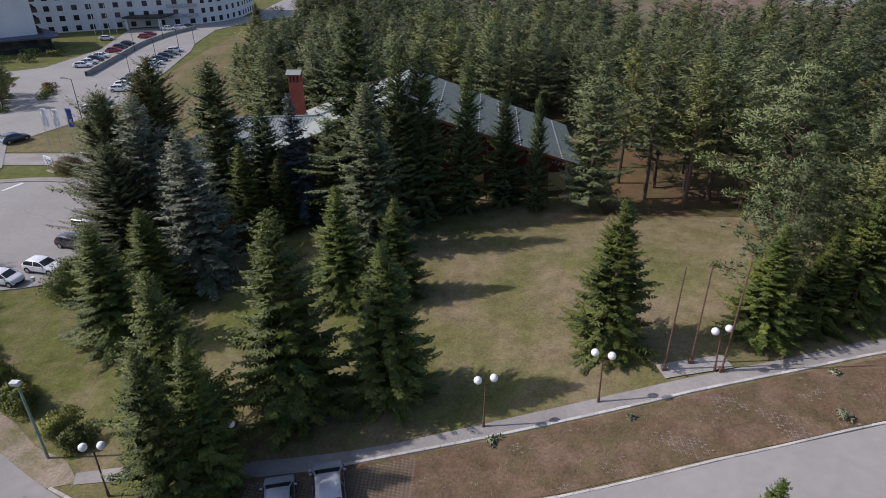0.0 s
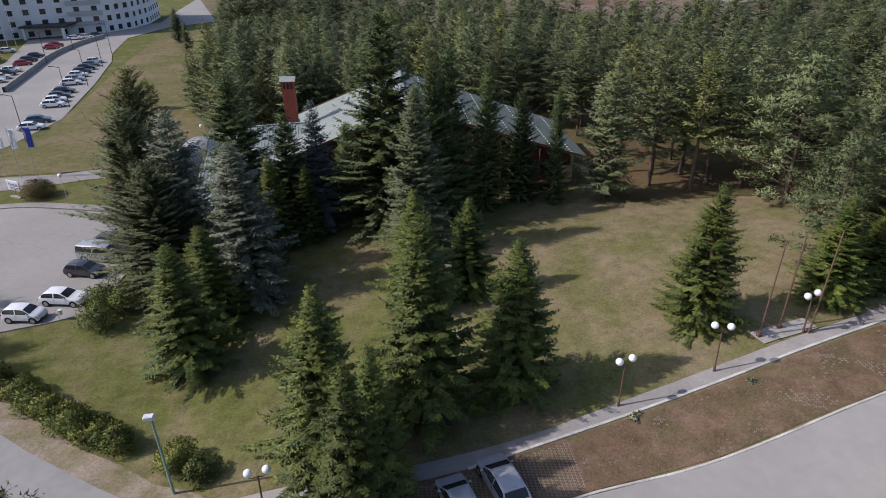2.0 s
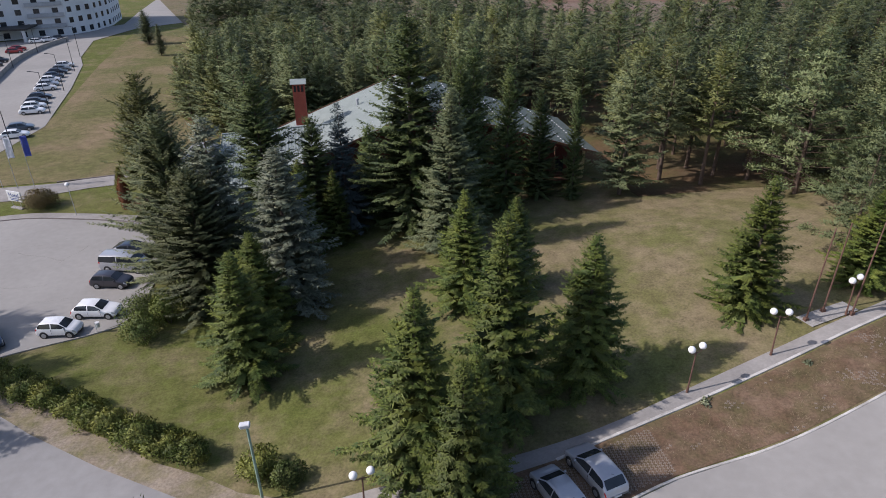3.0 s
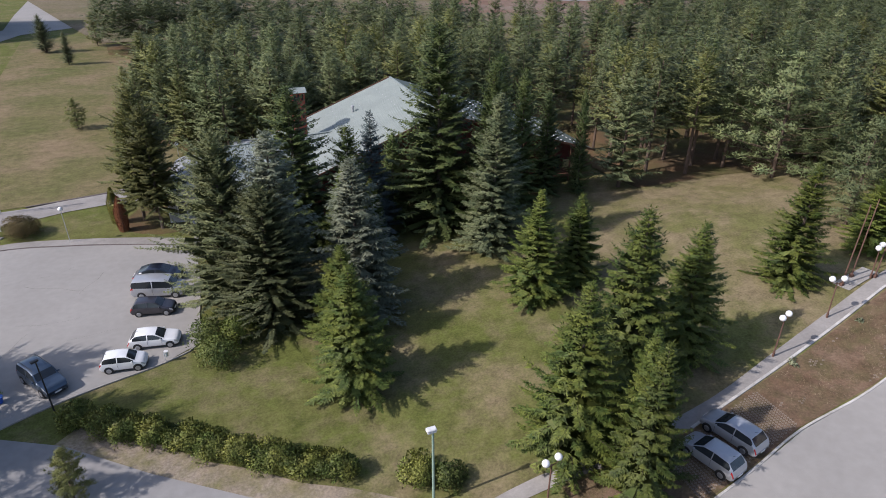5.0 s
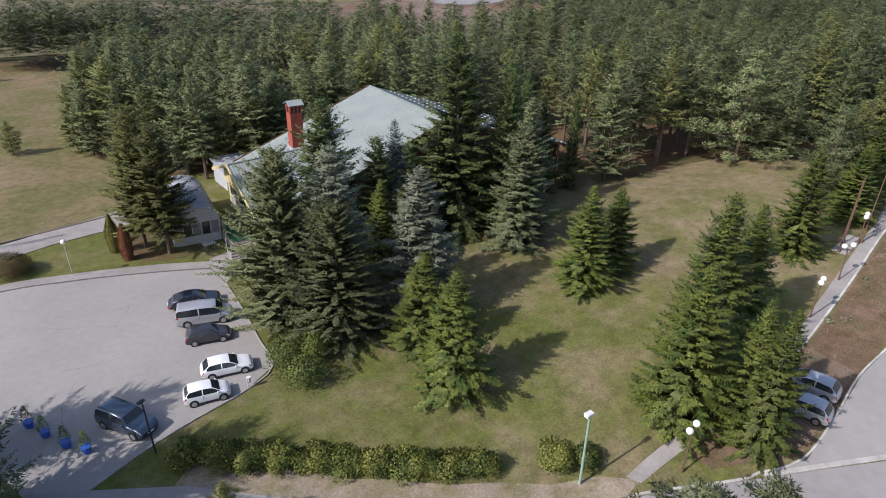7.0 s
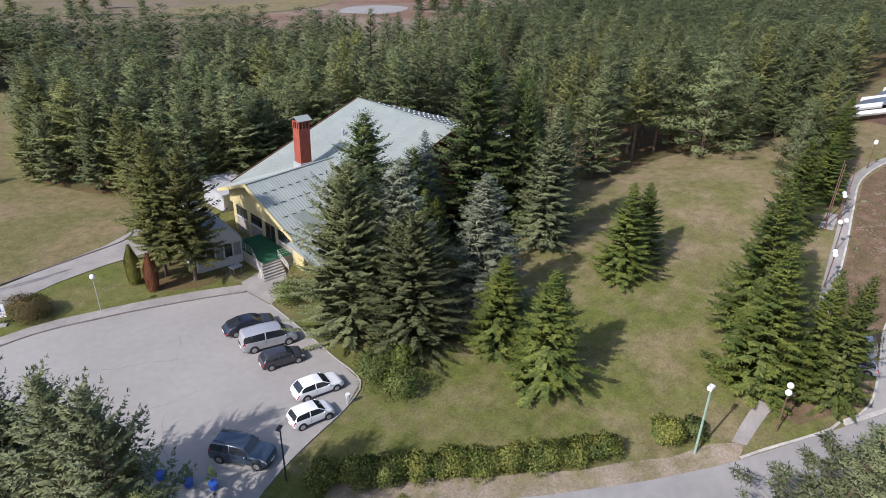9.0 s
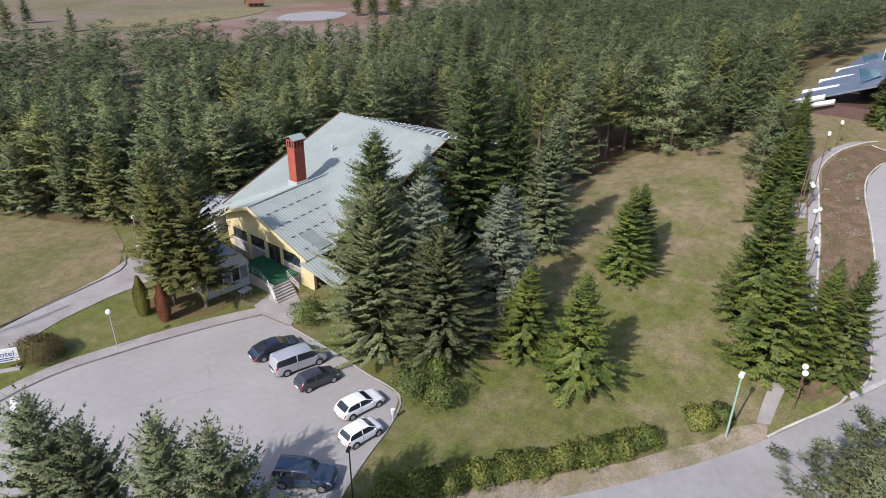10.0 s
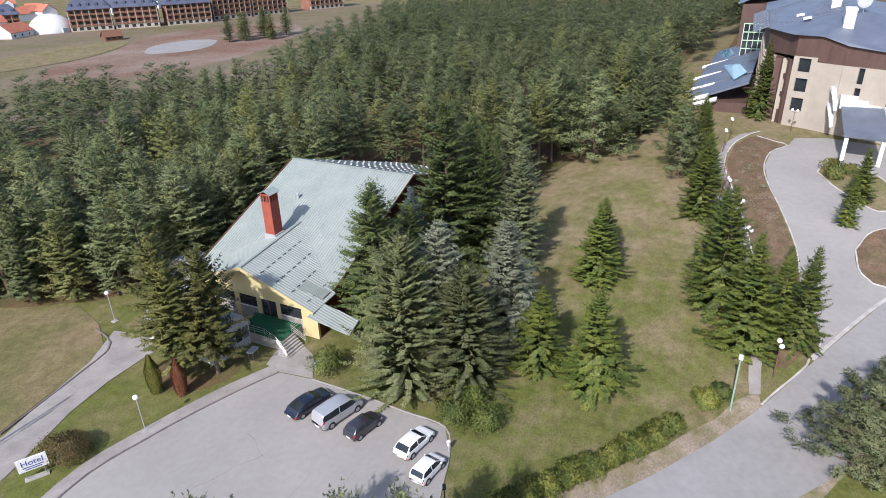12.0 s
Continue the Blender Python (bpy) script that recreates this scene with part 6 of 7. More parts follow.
for x, y, mk in ((-44.9, 54.6, "white"), (-39.9, 73.6, "blue_plastic")):
    top = empty("litter_bin", pose(x, y, g(x, y) + 0.03, 0, 0, 30), ("small white litter bin on a post" if mk == "white" else "small blue litter bin on a post"), "litter bin")
    bm = bmesh.new()
    cyl(bm, (0, 0, -0.1), (0, 0, 1.1), 0.03, n=6)
    part("post", bm, M["white"], top)
    bm = bmesh.new()
    cyl(bm, (0.2, 0, 0.55), (0.2, 0, 1.05), 0.16, 0.2, 10)
    part("bin", bm, M[mk], top)
# washing-line frame and water tap beside the pavilion
top = empty("barbecue_stand", pose(-40.7, 81.9, g(-40.7, 81.9), 0, 0, 10), "small dark metal stand on the grass", "stand")
bm = bmesh.new()
for x in (-0.5, 0.5):
    for y in (-0.3, 0.3):
        cyl(bm, (x, y, 0), (x, y, 0.8), 0.03, n=6)
part("leg_frame", bm, M["steel"], top)
bm = bmesh.new()
box(bm, -0.7, 0.7, -0.45, 0.45, 0.8, 0.95, bevel=0.03)
part("tray", bm, M["grey_sheet"], top)

# ---------------------------------------------------------------- kerbs
kerb_line("kerb_footpath", PATH_OUT[3:], "pale kerb stones between path and dry verge", 0.22, 0.10, piece=1.0)
kerb_line("kerb_drive", [(-18.2, 25.2), (-14.7, 24.1), (-9, 25.0), (-3.3, 26.3), (5, 27.1), (15.9, 29.6), (24.3, 31.7), (31, 32.6), (38.4, 31.9), (43.2, 29.4), (44.6, 31.4), (47.0, 34.6)], "pale kerb stones round the hotel drive", 0.17, 0.11, piece=1.0)
kerb_line("kerb_corner", [(-26.7, 29.2), (-24.4, 28.1), (-21.8, 26.7), (-19.2, 25.4), (-18.2, 25.2)], "pale kerb stones at the road corner", 0.22, 0.10, piece=0.8)
kerb_line("kerb_band", [(-18.0, 24.9), (-4.3, 17.7), (9.5, 8.6)], "flat concrete band across the drive", 0.45, 0.075)
kerb_line("kerb_park_far", [(-78, 78.9), (-63.9, 82.8), (-55.3, 81.7), (-46.9, 79.1), (-42.0, 77.1)], "dark low kerb along the car park", 0.14, 0.12, material=M["dark_kerb"])
sheet("park_footway", curve_points([(-78, 79.05), (-63.9, 82.95), (-55.3, 81.85), (-46.9, 79.25), (-42.0, 77.25)], 2) + curve_points([(-41.2, 78.6), (-46.3, 80.8), (-54.8, 83.3), (-63.6, 84.4), (-78, 80.5)], 2), 0.10, M["path"], "pale concrete footway beside the car park", "footway", cell=2)
kerb_line("kerb_park_side", [(-41.4, 73), (-41.5, 66), (-41.8, 61), (-42.1, 56.4), (-45.2, 54.4), (-49.5, 53.1), (-53.6, 51.6), (-57.5, 49.7)], "weathered kerb stones between car park and lawn", 0.14, 0.12, material=M["stone"], piece=1.0)
kerb_line("kerb_side_path", [(-61.6, 95.7), (-52, 97.5), (-47, 98.7), (-45.3, 101), (-44.6, 104)], "dark low kerb along the side path", 0.2, 0.16, material=M["dark_kerb"])
ISL = [(30.7, 24.7), (26, 22.6), (22.8, 20.6), (18.5, 17.0), (22, 14.5), (30, 15.5), (35, 19.5), (34.5, 23.5)]
sheet("drive_island", curve_points(ISL, 1.5, True), 0.12, M["grass"], "grassy island in the hotel drive", "island", cell=2)
kerb_line("kerb_island", ISL + ISL[:1], "pale kerb round the drive island", 0.2, 0.16, piece=1.2)
ISL2 = [(6.5, 20.2), (1.0, 19.7), (-1.3, 17.0), (4.5, 12.6), (12, 10.0), (14.5, 13.5), (12, 18.0)]
sheet("second_island", curve_points(ISL2, 1.5, True), 0.12, M["dry"], "dry grass island beside the drive", "island", cell=2)
kerb_line("kerb_second_island", ISL2 + ISL2[:1], "pale kerb round the grass island", 0.2, 0.16, piece=1.2)


# ---------------------------------------------------------------- buildings
def facade(parent, p, q, z0, floors, step, bay, wall, win=(1.3, 1.5), sill=0.9, depth=0.35, skip=0, frame_mat=None, glass=None):
    """A wall from p to q with a grid of set-back windows, each its own part."""
    p, q = Vector((*p, 0)), Vector((*q, 0))
    d = (q - p)
    ln = d.length
    d.normalize()
    m = Matrix.Translation((p.x, p.y, z0)) @ Matrix(((d.x, -d.y, 0, 0), (d.y, d.x, 0, 0), (0, 0, 1, 0), (0, 0, 0, 1)))
    k = max(1, int(ln / bay))
    xs = [(i + 0.5) * ln / k for i in range(k)]
    bm = bmesh.new()
    cols = sorted({0.0, ln, *[x - win[0] / 2 for x in xs], *[x + win[0] / 2 for x in xs]})
    zs = sorted({0.0, floors * step, *[f * step + sill for f in range(skip, floors)], *[f * step + sill + win[1] for f in range(skip, floors)]})
    for i in range(len(cols) - 1):
        for j in range(len(zs) - 1):
            cx, cz = (cols[i] + cols[i + 1]) / 2, (zs[j] + zs[j + 1]) / 2
            hole = any(abs(cx - x) < win[0] / 2 for x in xs) and any(f * step + sill < cz < f * step + sill + win[1] for f in range(skip, floors))
            if not hole:
                box(bm, cols[i], cols[i + 1], 0, depth, zs[j], zs[j + 1], m)
    bmesh.ops.remove_doubles(bm, verts=bm.verts[:], dist=0.001)
    part("wall", bm, wall, parent)
    bm = bmesh.new()
    box(bm, -win[0] / 2, win[0] / 2, 0.14, 0.17, 0, win[1])
    for e in (-win[0] / 2 + 0.04, 0, win[0] / 2 - 0.04):
        pass
    me = None
    bmf = bmesh.new()
    for e in (-win[0] / 2 + 0.04, 0.0, win[0] / 2 - 0.04):
        box(bmf, e - 0.04, e + 0.04, 0.08, 0.16, 0, win[1])
    for e in (0.04, win[1] - 0.04):
        box(bmf, -win[0] / 2, win[0] / 2, 0.081, 0.159, e - 0.04, e + 0.04)
    first = None
    for x in xs:
        for f in range(skip, floors):
            w = m @ pose(x, 0, f * step + sill)
            if first is None:
                first = part("window", bm, glass or M["glass"], parent)
                fr = part("window_frame", bmf, frame_mat or M["trim"], first)
                first.matrix_basis = w
            else:
                o = new("window", first.data)
                o.parent, o.matrix_basis = parent, w
                f2 = new("window_frame", fr.data)
                f2.parent = o


# hotel beyond the drive: beige tower, brown upper storey, metal roof, low glazed wing
hotel = empty("hotel", pose(0, 0, 0), "beige hotel tower with brown upper storey and blue-grey metal roof", "hotel")
HZ = 7.6
front = [(57.2, 30.7), (55.6, 26.8), (53.2, 22.6), (50.6, 16.8), (46.5, 8.0), (44.0, 0.0)]
facade(hotel, front[1], front[0], HZ - 1, 4, 3.7, 5.0, M["beige"], (2.2, 2.5), 0.9, 0.5, 1, glass=M["glass"])
for i, (a, b) in enumerate(zip(front[1:], front[2:])):
    facade(hotel, b, a, HZ - 1, 4, 3.5, 4.5 if i else 9.0, M["beige"], (1.0, 2.8) if i == 1 else (1.3, 2.6), 0.6, 0.5, 2 if i else 4)
ring = front + [(60, -6), (92, 0), (124, 12), (124, 38), (100, 37.4), (66, 35.6)]
EZ = [25.2, 25.2, 24.0, 23.5, 23.3, 23.2, 24, 25, 25.2, 25.2, 25.2, 25.2]
BZ = [21.3, 20.8, 20.4, 20.4, 20.4, 20.4, 20.4, 20.4, 20.4, 20.4, 20.4, 20.8]
K = len(ring)
bm = bmesh.new()
lo = [bm.verts.new((x - 0.35 if i < 6 else x, y + (0.3 if i > 8 else 0), BZ[i])) for i, (x, y) in enumerate(ring)]
hi = [bm.verts.new((x - 0.35 if i < 6 else x, y + (0.3 if i > 8 else 0), EZ[i])) for i, (x, y) in enumerate(ring)]
for i in range(K):
    bm.faces.new((lo[i], lo[(i + 1) % K], hi[(i + 1) % K], hi[i]))
bm.faces.new(lo[::-1]), bm.faces.new(hi)
bmesh.ops.recalc_face_normals(bm, faces=bm.faces[:])
part("upper_storey", bm, M["brown_clad"], hotel, "dark brown clad upper storey")
bm = bmesh.new()
eave = [bm.verts.new((x - 1.0 if i < 6 else x, y + (0.9 if i in (0, 9, 10, 11) else 0), EZ[i] + 0.05)) for i, (x, y) in enumerate(ring)]
p0, p1 = bm.verts.new((68, 20, 28.6)), bm.verts.new((112, 25, 29.2))
rear = {7, 8, 9, 10}
for i in range(K):
    j = (i + 1) % K
    bm.faces.new((eave[i], eave[j], p1 if i in rear else p0))
    if (i in rear) != (j in rear):
        bm.faces.new((eave[j], p0, p1) if i not in rear else (eave[j], p0, p1))
bm.faces.new(eave[::-1])
bmesh.ops.recalc_face_normals(bm, faces=bm.faces[:])
part("roof", bm, M["slate"], hotel, "blue-grey standing-seam metal roof")
for q in np.linspace(0.06, 0.94, 16):
    bm = bmesh.new()
    bar(bm, (66 + 34 * q, 36.4 + 1.8 * q, 25.35), (69.5 + 40 * q, 21.2 + 3.9 * q, 28.6 + 0.6 * q), 0.10, 0.10)
    part("roof_seam", bm, M["slate"], hotel)
for q in range(9):
    bm = bmesh.new()
    x = 66.5 + q * 4.0
    slab(bm, [(x, 36.2 + 0.05 * x - 3.3, 25.7), (x + 1.6, 36.2 + 0.05 * x - 3.3, 25.7), (x + 1.6, 39.2 + 0.05 * x - 3.3, 24.5), (x, 39.2 + 0.05 * x - 3.3, 24.5)], 0.25)
    part("eave_tooth", bm, M["slate"], hotel, "small grey eave projection")
bm = bmesh.new()
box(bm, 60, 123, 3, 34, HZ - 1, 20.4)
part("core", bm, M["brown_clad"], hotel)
facade(hotel, (57.4, 31.0), (66, 35.4), HZ - 1, 4, 3.5, 2.9, M["brown_clad"], (1.6, 2.6), 0.7, 0.5, 1)
facade(hotel, (66, 35.4), (100, 37.2), HZ - 1, 4, 3.5, 3.4, M["brown_clad"], (1.9, 2.8), 0.6, 0.5, 2)
for q in np.linspace(0.03, 0.98, 12):
    bm = bmesh.new()
    x = 57.6 + 41 * q
    y = float(np.interp(x, (57.4, 66, 100), (31.0, 35.4, 37.2)))
    box(bm, x - 0.3, x + 0.3, y - 0.1, y + 0.9, HZ - 1, 20.6)
    part("wall_fin", bm, M["beige"], hotel)
for x, y in ((96, 33.0), (86, 32.0), (76, 30.9), (67.5, 29.7)):
    bm = bmesh.new()
    zr = 25.42 + (36.3 - y) * 0.222
    slab(bm, [(x - 1.6, y + 0.7, zr), (x + 1.6, y + 0.7, zr), (x + 1.6, y - 0.7, zr + 0.31), (x - 1.6, y - 0.7, zr + 0.31)], 0.2)
    part("skylight", bm, M["globe"], hotel, "bright roof skylight")
for x, y in ((61.0, 23.0), (81.0, 24.6)):
    ch = part("dormer_vent", bmesh.new(), M["white"], hotel)
    for dx, dz in ((-1.3, 0.0), (1.3, 0.0)):
        bm = bmesh.new()
        box(bm, x + dx - 0.5, x + dx + 0.5, y - 0.9, y + 0.9, 26.0, 29.2, bevel=0.1)
        part("vent_leg", bm, M["white"], ch)
    bm = bmesh.new()
    box(bm, x - 1.8, x + 1.8, y - 1.0, y + 1.0, 29.2, 29.8, bevel=0.1)
    part("vent_cap", bm, M["white"], ch, "white roof vent cap")
bm = bmesh.new()
box(bm, 126, 170, 28, 45, HZ - 1, 24.6)
part("rear_block", bm, M["brown_clad"], hotel, "dark brown clad rear block")
bm = bmesh.new()
slab(bm, [(124.5, 46.2, 24.7), (171, 46.2, 24.7), (165, 36, 28.4), (130, 36, 28.4)], 0.3)
slab(bm, [(130, 36, 28.4), (165, 36, 28.4), (171, 26, 24.7), (124.5, 26, 24.7)], 0.3)
part("rear_roof", bm, M["slate"], hotel, "blue-grey metal roof of the rear block")
dish = part("satellite_dish", bmesh.new(), M["white"], hotel)
bm = bmesh.new()
cyl(bm, (67.0, 20.6, 27.5), (67.0, 20.6, 30.2), 0.1, n=8)
part("mast", bm, M["steel"], dish)
bm = bmesh.new()
nseg = 18
rim_, mid_ = [], []
mm = look((67.0, 20.6, 30.4), (20, 30, 44))
for i in range(nseg):
    a = 6.283 * i / nseg
    rim_.append(bm.verts.new(mm @ Vector((1.3 * math.cos(a), 1.3 * math.sin(a), -0.35))))
    mid_.append(bm.verts.new(mm @ Vector((0.6 * math.cos(a), 0.6 * math.sin(a), -0.05))))
c0 = bm.verts.new(mm @ Vector((0, 0, 0.02)))
for i in range(nseg):
    bm.faces.new((rim_[i], rim_[(i + 1) % nseg], mid_[(i + 1) % nseg], mid_[i]))
    bm.faces.new((mid_[i], mid_[(i + 1) % nseg], c0))
bmesh.ops.solidify(bm, geom=bm.faces[:], thickness=0.05)
part("reflector", bm, M["white"], dish, "white round dish", True)
# entrance canopy
bm = bmesh.new()
slab(bm, [(52.6, 22.0, 14.0), (52.0, 15.4, 14.0), (36.0, 15.3, 11.7), (37.2, 21.7, 11.7)], 0.5)
part("entrance_canopy", bm, M["slate"], hotel, "grey sloping entrance canopy")
for j in range(3):
    bm = bmesh.new()
    box(bm, 49.6 + j * 0.9, 50.7 + j * 0.9, 15.0, 22.2, 13.6 + 0.6 * j, 14.4 + 0.6 * j, bevel=0.05)
    part("canopy_step", bm, M["white"], hotel, "white stepped canopy crown")
for x, y in ((36.8, 21.2), (36.3, 16.0)):
    bm = bmesh.new()
    box(bm, x - 0.3, x + 0.3, y - 0.3, y + 0.3, 6.5, 11.6)
    part("canopy_pillar", bm, M["white"], hotel)
for i in range(2):
    bm = bmesh.new()
    tube(bm, [(53.6, 23.6, 16.4 - i * 3), (51.4, 23.4, 16.1 - i * 3), (49.8, 23.1, 15.0 - i * 3), (49.0, 22.8, 13.2 - i * 3)], [0.5, 0.5, 0.45, 0.3], 8)
    part("canopy_fin", bm, M["white"], hotel, "white curved concrete fin")
# low wing
wing = empty("hotel_wing", pose(0, 0, 0), "low hotel wing with stepped metal roofs and blue glass", "hotel wing")
bm = bmesh.new()
box(bm, 63, 122, 37.9, 48.5, 6, 10.4)
part("body", bm, M["brown_clad"], wing)
for i, (x0, x1) in enumerate(((62.5, 73), (75, 88), (90, 106), (108, 130))):
    bm = bmesh.new()
    slab(bm, [(x0, 50.5 - i * 0.2, 9.6 + i * 0.2), (x1, 50.8 - i * 0.2, 9.6 + i * 0.2), (x1 + 1, 38, 14.4 + 0.2 * i), (x0 + 1, 38, 14.4 + 0.2 * i)], 0.4)
    part("roof_step", bm, M["slate"], wing, "blue-grey metal roof step")
    for j in range(2):
        bm = bmesh.new()
        slab(bm, [(x0 - 0.8, 51.6 - j * 1.8, 9.2 - j * 0.6), (x0 - 0.2, 51.6 - j * 1.8, 9.8 - j * 0.6), (x0 + 0.3, 45.5 - j * 1.8, 11.8 - j * 0.6), (x0 - 0.4, 45.5 - j * 1.8, 11.2 - j * 0.6)], 0.5)
        part("roof_fin", bm, M["white"], wing, "white sloping roof fin")
zw = lambda y, i: 14.55 + 0.2 * i - (y - 38) * 0.384
for i, quad in enumerate((((70.0, 41.4), (99.0, 46.0), (105.0, 43.7), (75.5, 39.2)), ((110.5, 46.8), (127.5, 49.6), (129.5, 47.0), (113.5, 44.4)))):
    bm = bmesh.new()
    slab(bm, [(x, y, zw(y, 2.4 + i)) for x, y in quad], 0.15)
    part("roof_glazing", bm, M["blue_glass"], wing, "blue glass roof panel")
for x in (64.5, 70.0):
    bm = bmesh.new()
    box(bm, x - 0.25, x + 0.25, 49.0, 49.5, 6.5, 10)
    part("pillar", bm, M["white"], wing)
bm = bmesh.new()
gbm = bmesh.new()
for i in range(5):
    box(bm, 107.0, 107.2, 37.6 + i * 1.3, 37.8 + i * 1.3, 13.0, 21.5)
for j in range(5):
    box(bm, 107.01, 107.19, 37.6, 43.0, 13.0 + j * 2.08, 13.25 + j * 2.08)
part("glazing_bars", bm, M["pale_green"], wing, "pale green glazing bars")
box(gbm, 107.08, 107.13, 37.6, 42.9, 13.0, 21.4)
part("glazing", gbm, M["glass"], wing)

# the big white hotel up the road
lhotel = empty("apartment_hotel", pose(0, 0, 0), "large white seven-storey hotel with dark windows", "hotel")
fr = [(-175, 203), (-145, 218.6), (-127, 230), (-114, 236), (-104, 239.5), (-98.5, 249), (-96.5, 262), (-98, 280)]
for a, b in zip(fr, fr[1:]):
    facade(lhotel, a, b, -1.2, 7, 3.3, 3.6, M["hotel_white"], (1.7, 1.7), 0.95, 0.4)
bm = bmesh.new()
cr = [(-175.5, 204), (-145.5, 219.4), (-127.5, 230.8), (-114.3, 236.8), (-104.6, 240.2), (-99.3, 249.3), (-97.3, 262), (-99, 280), (-130, 285), (-185, 225)]
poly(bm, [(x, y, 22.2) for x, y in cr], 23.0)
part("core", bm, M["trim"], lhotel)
bm = bmesh.new()
poly(bm, [(x * 1.002 - 0.3, y, 22.7) for x, y in cr], 0.45)
part("roof", bm, M["navy_roof"], lhotel)
bm = bmesh.new()
box(bm, -126, -112, 226, 238, 3.0, 3.5)
part("porch_roof", bm, M["trim"], lhotel, "dark flat porch roof")
for x in (-125, -113):
    bm = bmesh.new()
    box(bm, x - 0.4, x + 0.4, 226.4, 227.2, -1, 3.0)
    part("porch_pillar", bm, M["hotel_white"], lhotel)
for f in range(1, 5):
    bm = bmesh.new()
    slab(bm, [(-114.0, 235.4, -1.2 + 3.3 * f), (-104.2, 238.9, -1.2 + 3.3 * f), (-104.2, 238.9, 3.3 * f), (-114.0, 235.4, 3.3 * f)], 0.25)
    part("balcony", bm, M["grey_sheet"], lhotel, "grey balcony front")
block = empty("apartment_block", pose(0, 0, 0), "white block with dark balconies and stone roof", "block")
bm = bmesh.new()
slab(bm, [(-146, 172, 3.4), (-131, 188, 3.4), (-131, 188, 15.2), (-138.5, 180, 19.6), (-146, 172, 15.2)], 0.4)
part("gable_wall", bm, M["hotel_white"], block, "plain white gable wall")
facade(block, (-131, 188), (-141, 200), 2.4, 4, 3.1, 3.2, M["hotel_white"], (1.8, 1.8), 0.9, 0.4)
for f in range(4):
    for k in range(3):
        c = Vector((-132.6 - 3.3 * k, 190.0 + 4.0 * k, 3.4 + 3.1 * f))
        bm = bmesh.new()
        box(bm, -1.7, 1.7, -0.1, 1.5, 0, 0.2)
        for e0, e1, f0, f1 in ((-1.7, 1.7, 1.4, 1.5), (-1.7, -1.6, -0.1, 1.4), (1.6, 1.7, -0.1, 1.4)):
            box(bm, e0, e1, f0, f1, 0.2, 1.15)
        ob = part("balcony", bm, M["brown_clad"], block, "dark balcony")
        ob.matrix_basis = pose(*c, 0, 0, -50)
bm = bmesh.new()
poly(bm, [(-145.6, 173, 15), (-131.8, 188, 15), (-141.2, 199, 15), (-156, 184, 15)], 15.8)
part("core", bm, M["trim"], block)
for nm, q in (("roof", [(-130.2, 186.6, 14.6), (-141.5, 200.6, 14.6), (-149.5, 192.5, 19.9), (-138.3, 178.6, 19.9)]), ("roof", [(-147.4, 170.6, 14.6), (-157.5, 183.5, 14.6), (-149.5, 192.5, 19.9), (-138.3, 178.6, 19.9)])):
    bm = bmesh.new()
    slab(bm, q, 0.5)
    part(nm, bm, M["stone_roof"], block, "grey stone roof")
bm = bmesh.new()
poly(bm, [(-147.5, 169.5, 3.3), (-125.0, 184.5, 3.3), (-128.5, 190.5, 3.3), (-141, 201, 3.3), (-157, 184, 3.3)], 4.0)
part("ground_storey", bm, M["glass"], block, "dark glazed ground storey")
bm = bmesh.new()
poly(bm, [(-148.5, 168.0, 3.8), (-122.5, 184.5, 3.8), (-127.5, 192.0, 3.8), (-141, 202, 3.8), (-158, 184, 3.8)], 0.5)
part("canopy", bm, M["navy_roof"], block, "dark flat canopy over the ground storey")

LEFT = [(-79, 99), (-75.5, 110), (-73.4, 126), (-78.2, 156), (-84, 184), (-88, 196), (-93, 225), (-86, 250), (-72, 262), (-66, 300), (-60, 360), (-100, 380), (-96, 300), (-93, 262),
        (-94, 240), (-104, 238.5), (-114, 234.5), (-124, 226), (-118, 206), (-112, 186), (-112, 160), (-124, 150), (-150, 150), (-170, 120), (-140, 84), (-110, 74), (-90, 72), (-74, 78), (-72, 88)]
sheet("hotel_forecourt", LEFT, 0.12, M["asphalt"], "pale asphalt road and car park before the white hotel", "road", cell=8)
wl = curve_points([(-95, 150), (-99, 172), (-102.5, 190), (-103.5, 205), (-103, 217), (-101, 227)], 4)
bm = bmesh.new()
for a, b in zip(wl, wl[1:]):
    d = (b - a).normalized()
    s = Vector((-d.y, d.x, 0)) * 0.25
    vs_ = []
    for c in (a, b):
        z = g(c.x, c.y)
        vs_.append([bm.verts.new(c + o + Vector((0, 0, z + h))) for o, h in ((-s, -0.3), (-s, 1.3), (s, 1.3), (s, -0.3))])
    for i in range(3):
        bm.faces.new((vs_[0][i], vs_[1][i], vs_[1][i + 1], vs_[0][i + 1]))
bmesh.ops.remove_doubles(bm, verts=bm.verts[:], dist=0.002)
bmesh.ops.recalc_face_normals(bm, faces=bm.faces[:])
tagged(finish("retaining_wall", bm, M["stone"]), "long low stone retaining wall beside the road", "wall", kind="structure")
bm = bmesh.new()
R_ = "cars along the hotel road"
cols = ["white", "slate_blue", "white", "white", "charcoal", "navy", "white", "silver", "white", "slate_blue", "navy", "grey"]
proto = {}


def parked(color, x, y, heading, i):
    if color not in proto:
        proto[color] = car("car", PAINT[color], f"{color.replace('_', ' ')} car parked along the hotel road", (x, y), heading, 4.3, 1.78, 1.47, group=R_, detail=False)
        return
    copy_thing(proto[color], pose(x, y, g(x, y) + 0.13, 0, 0, heading))


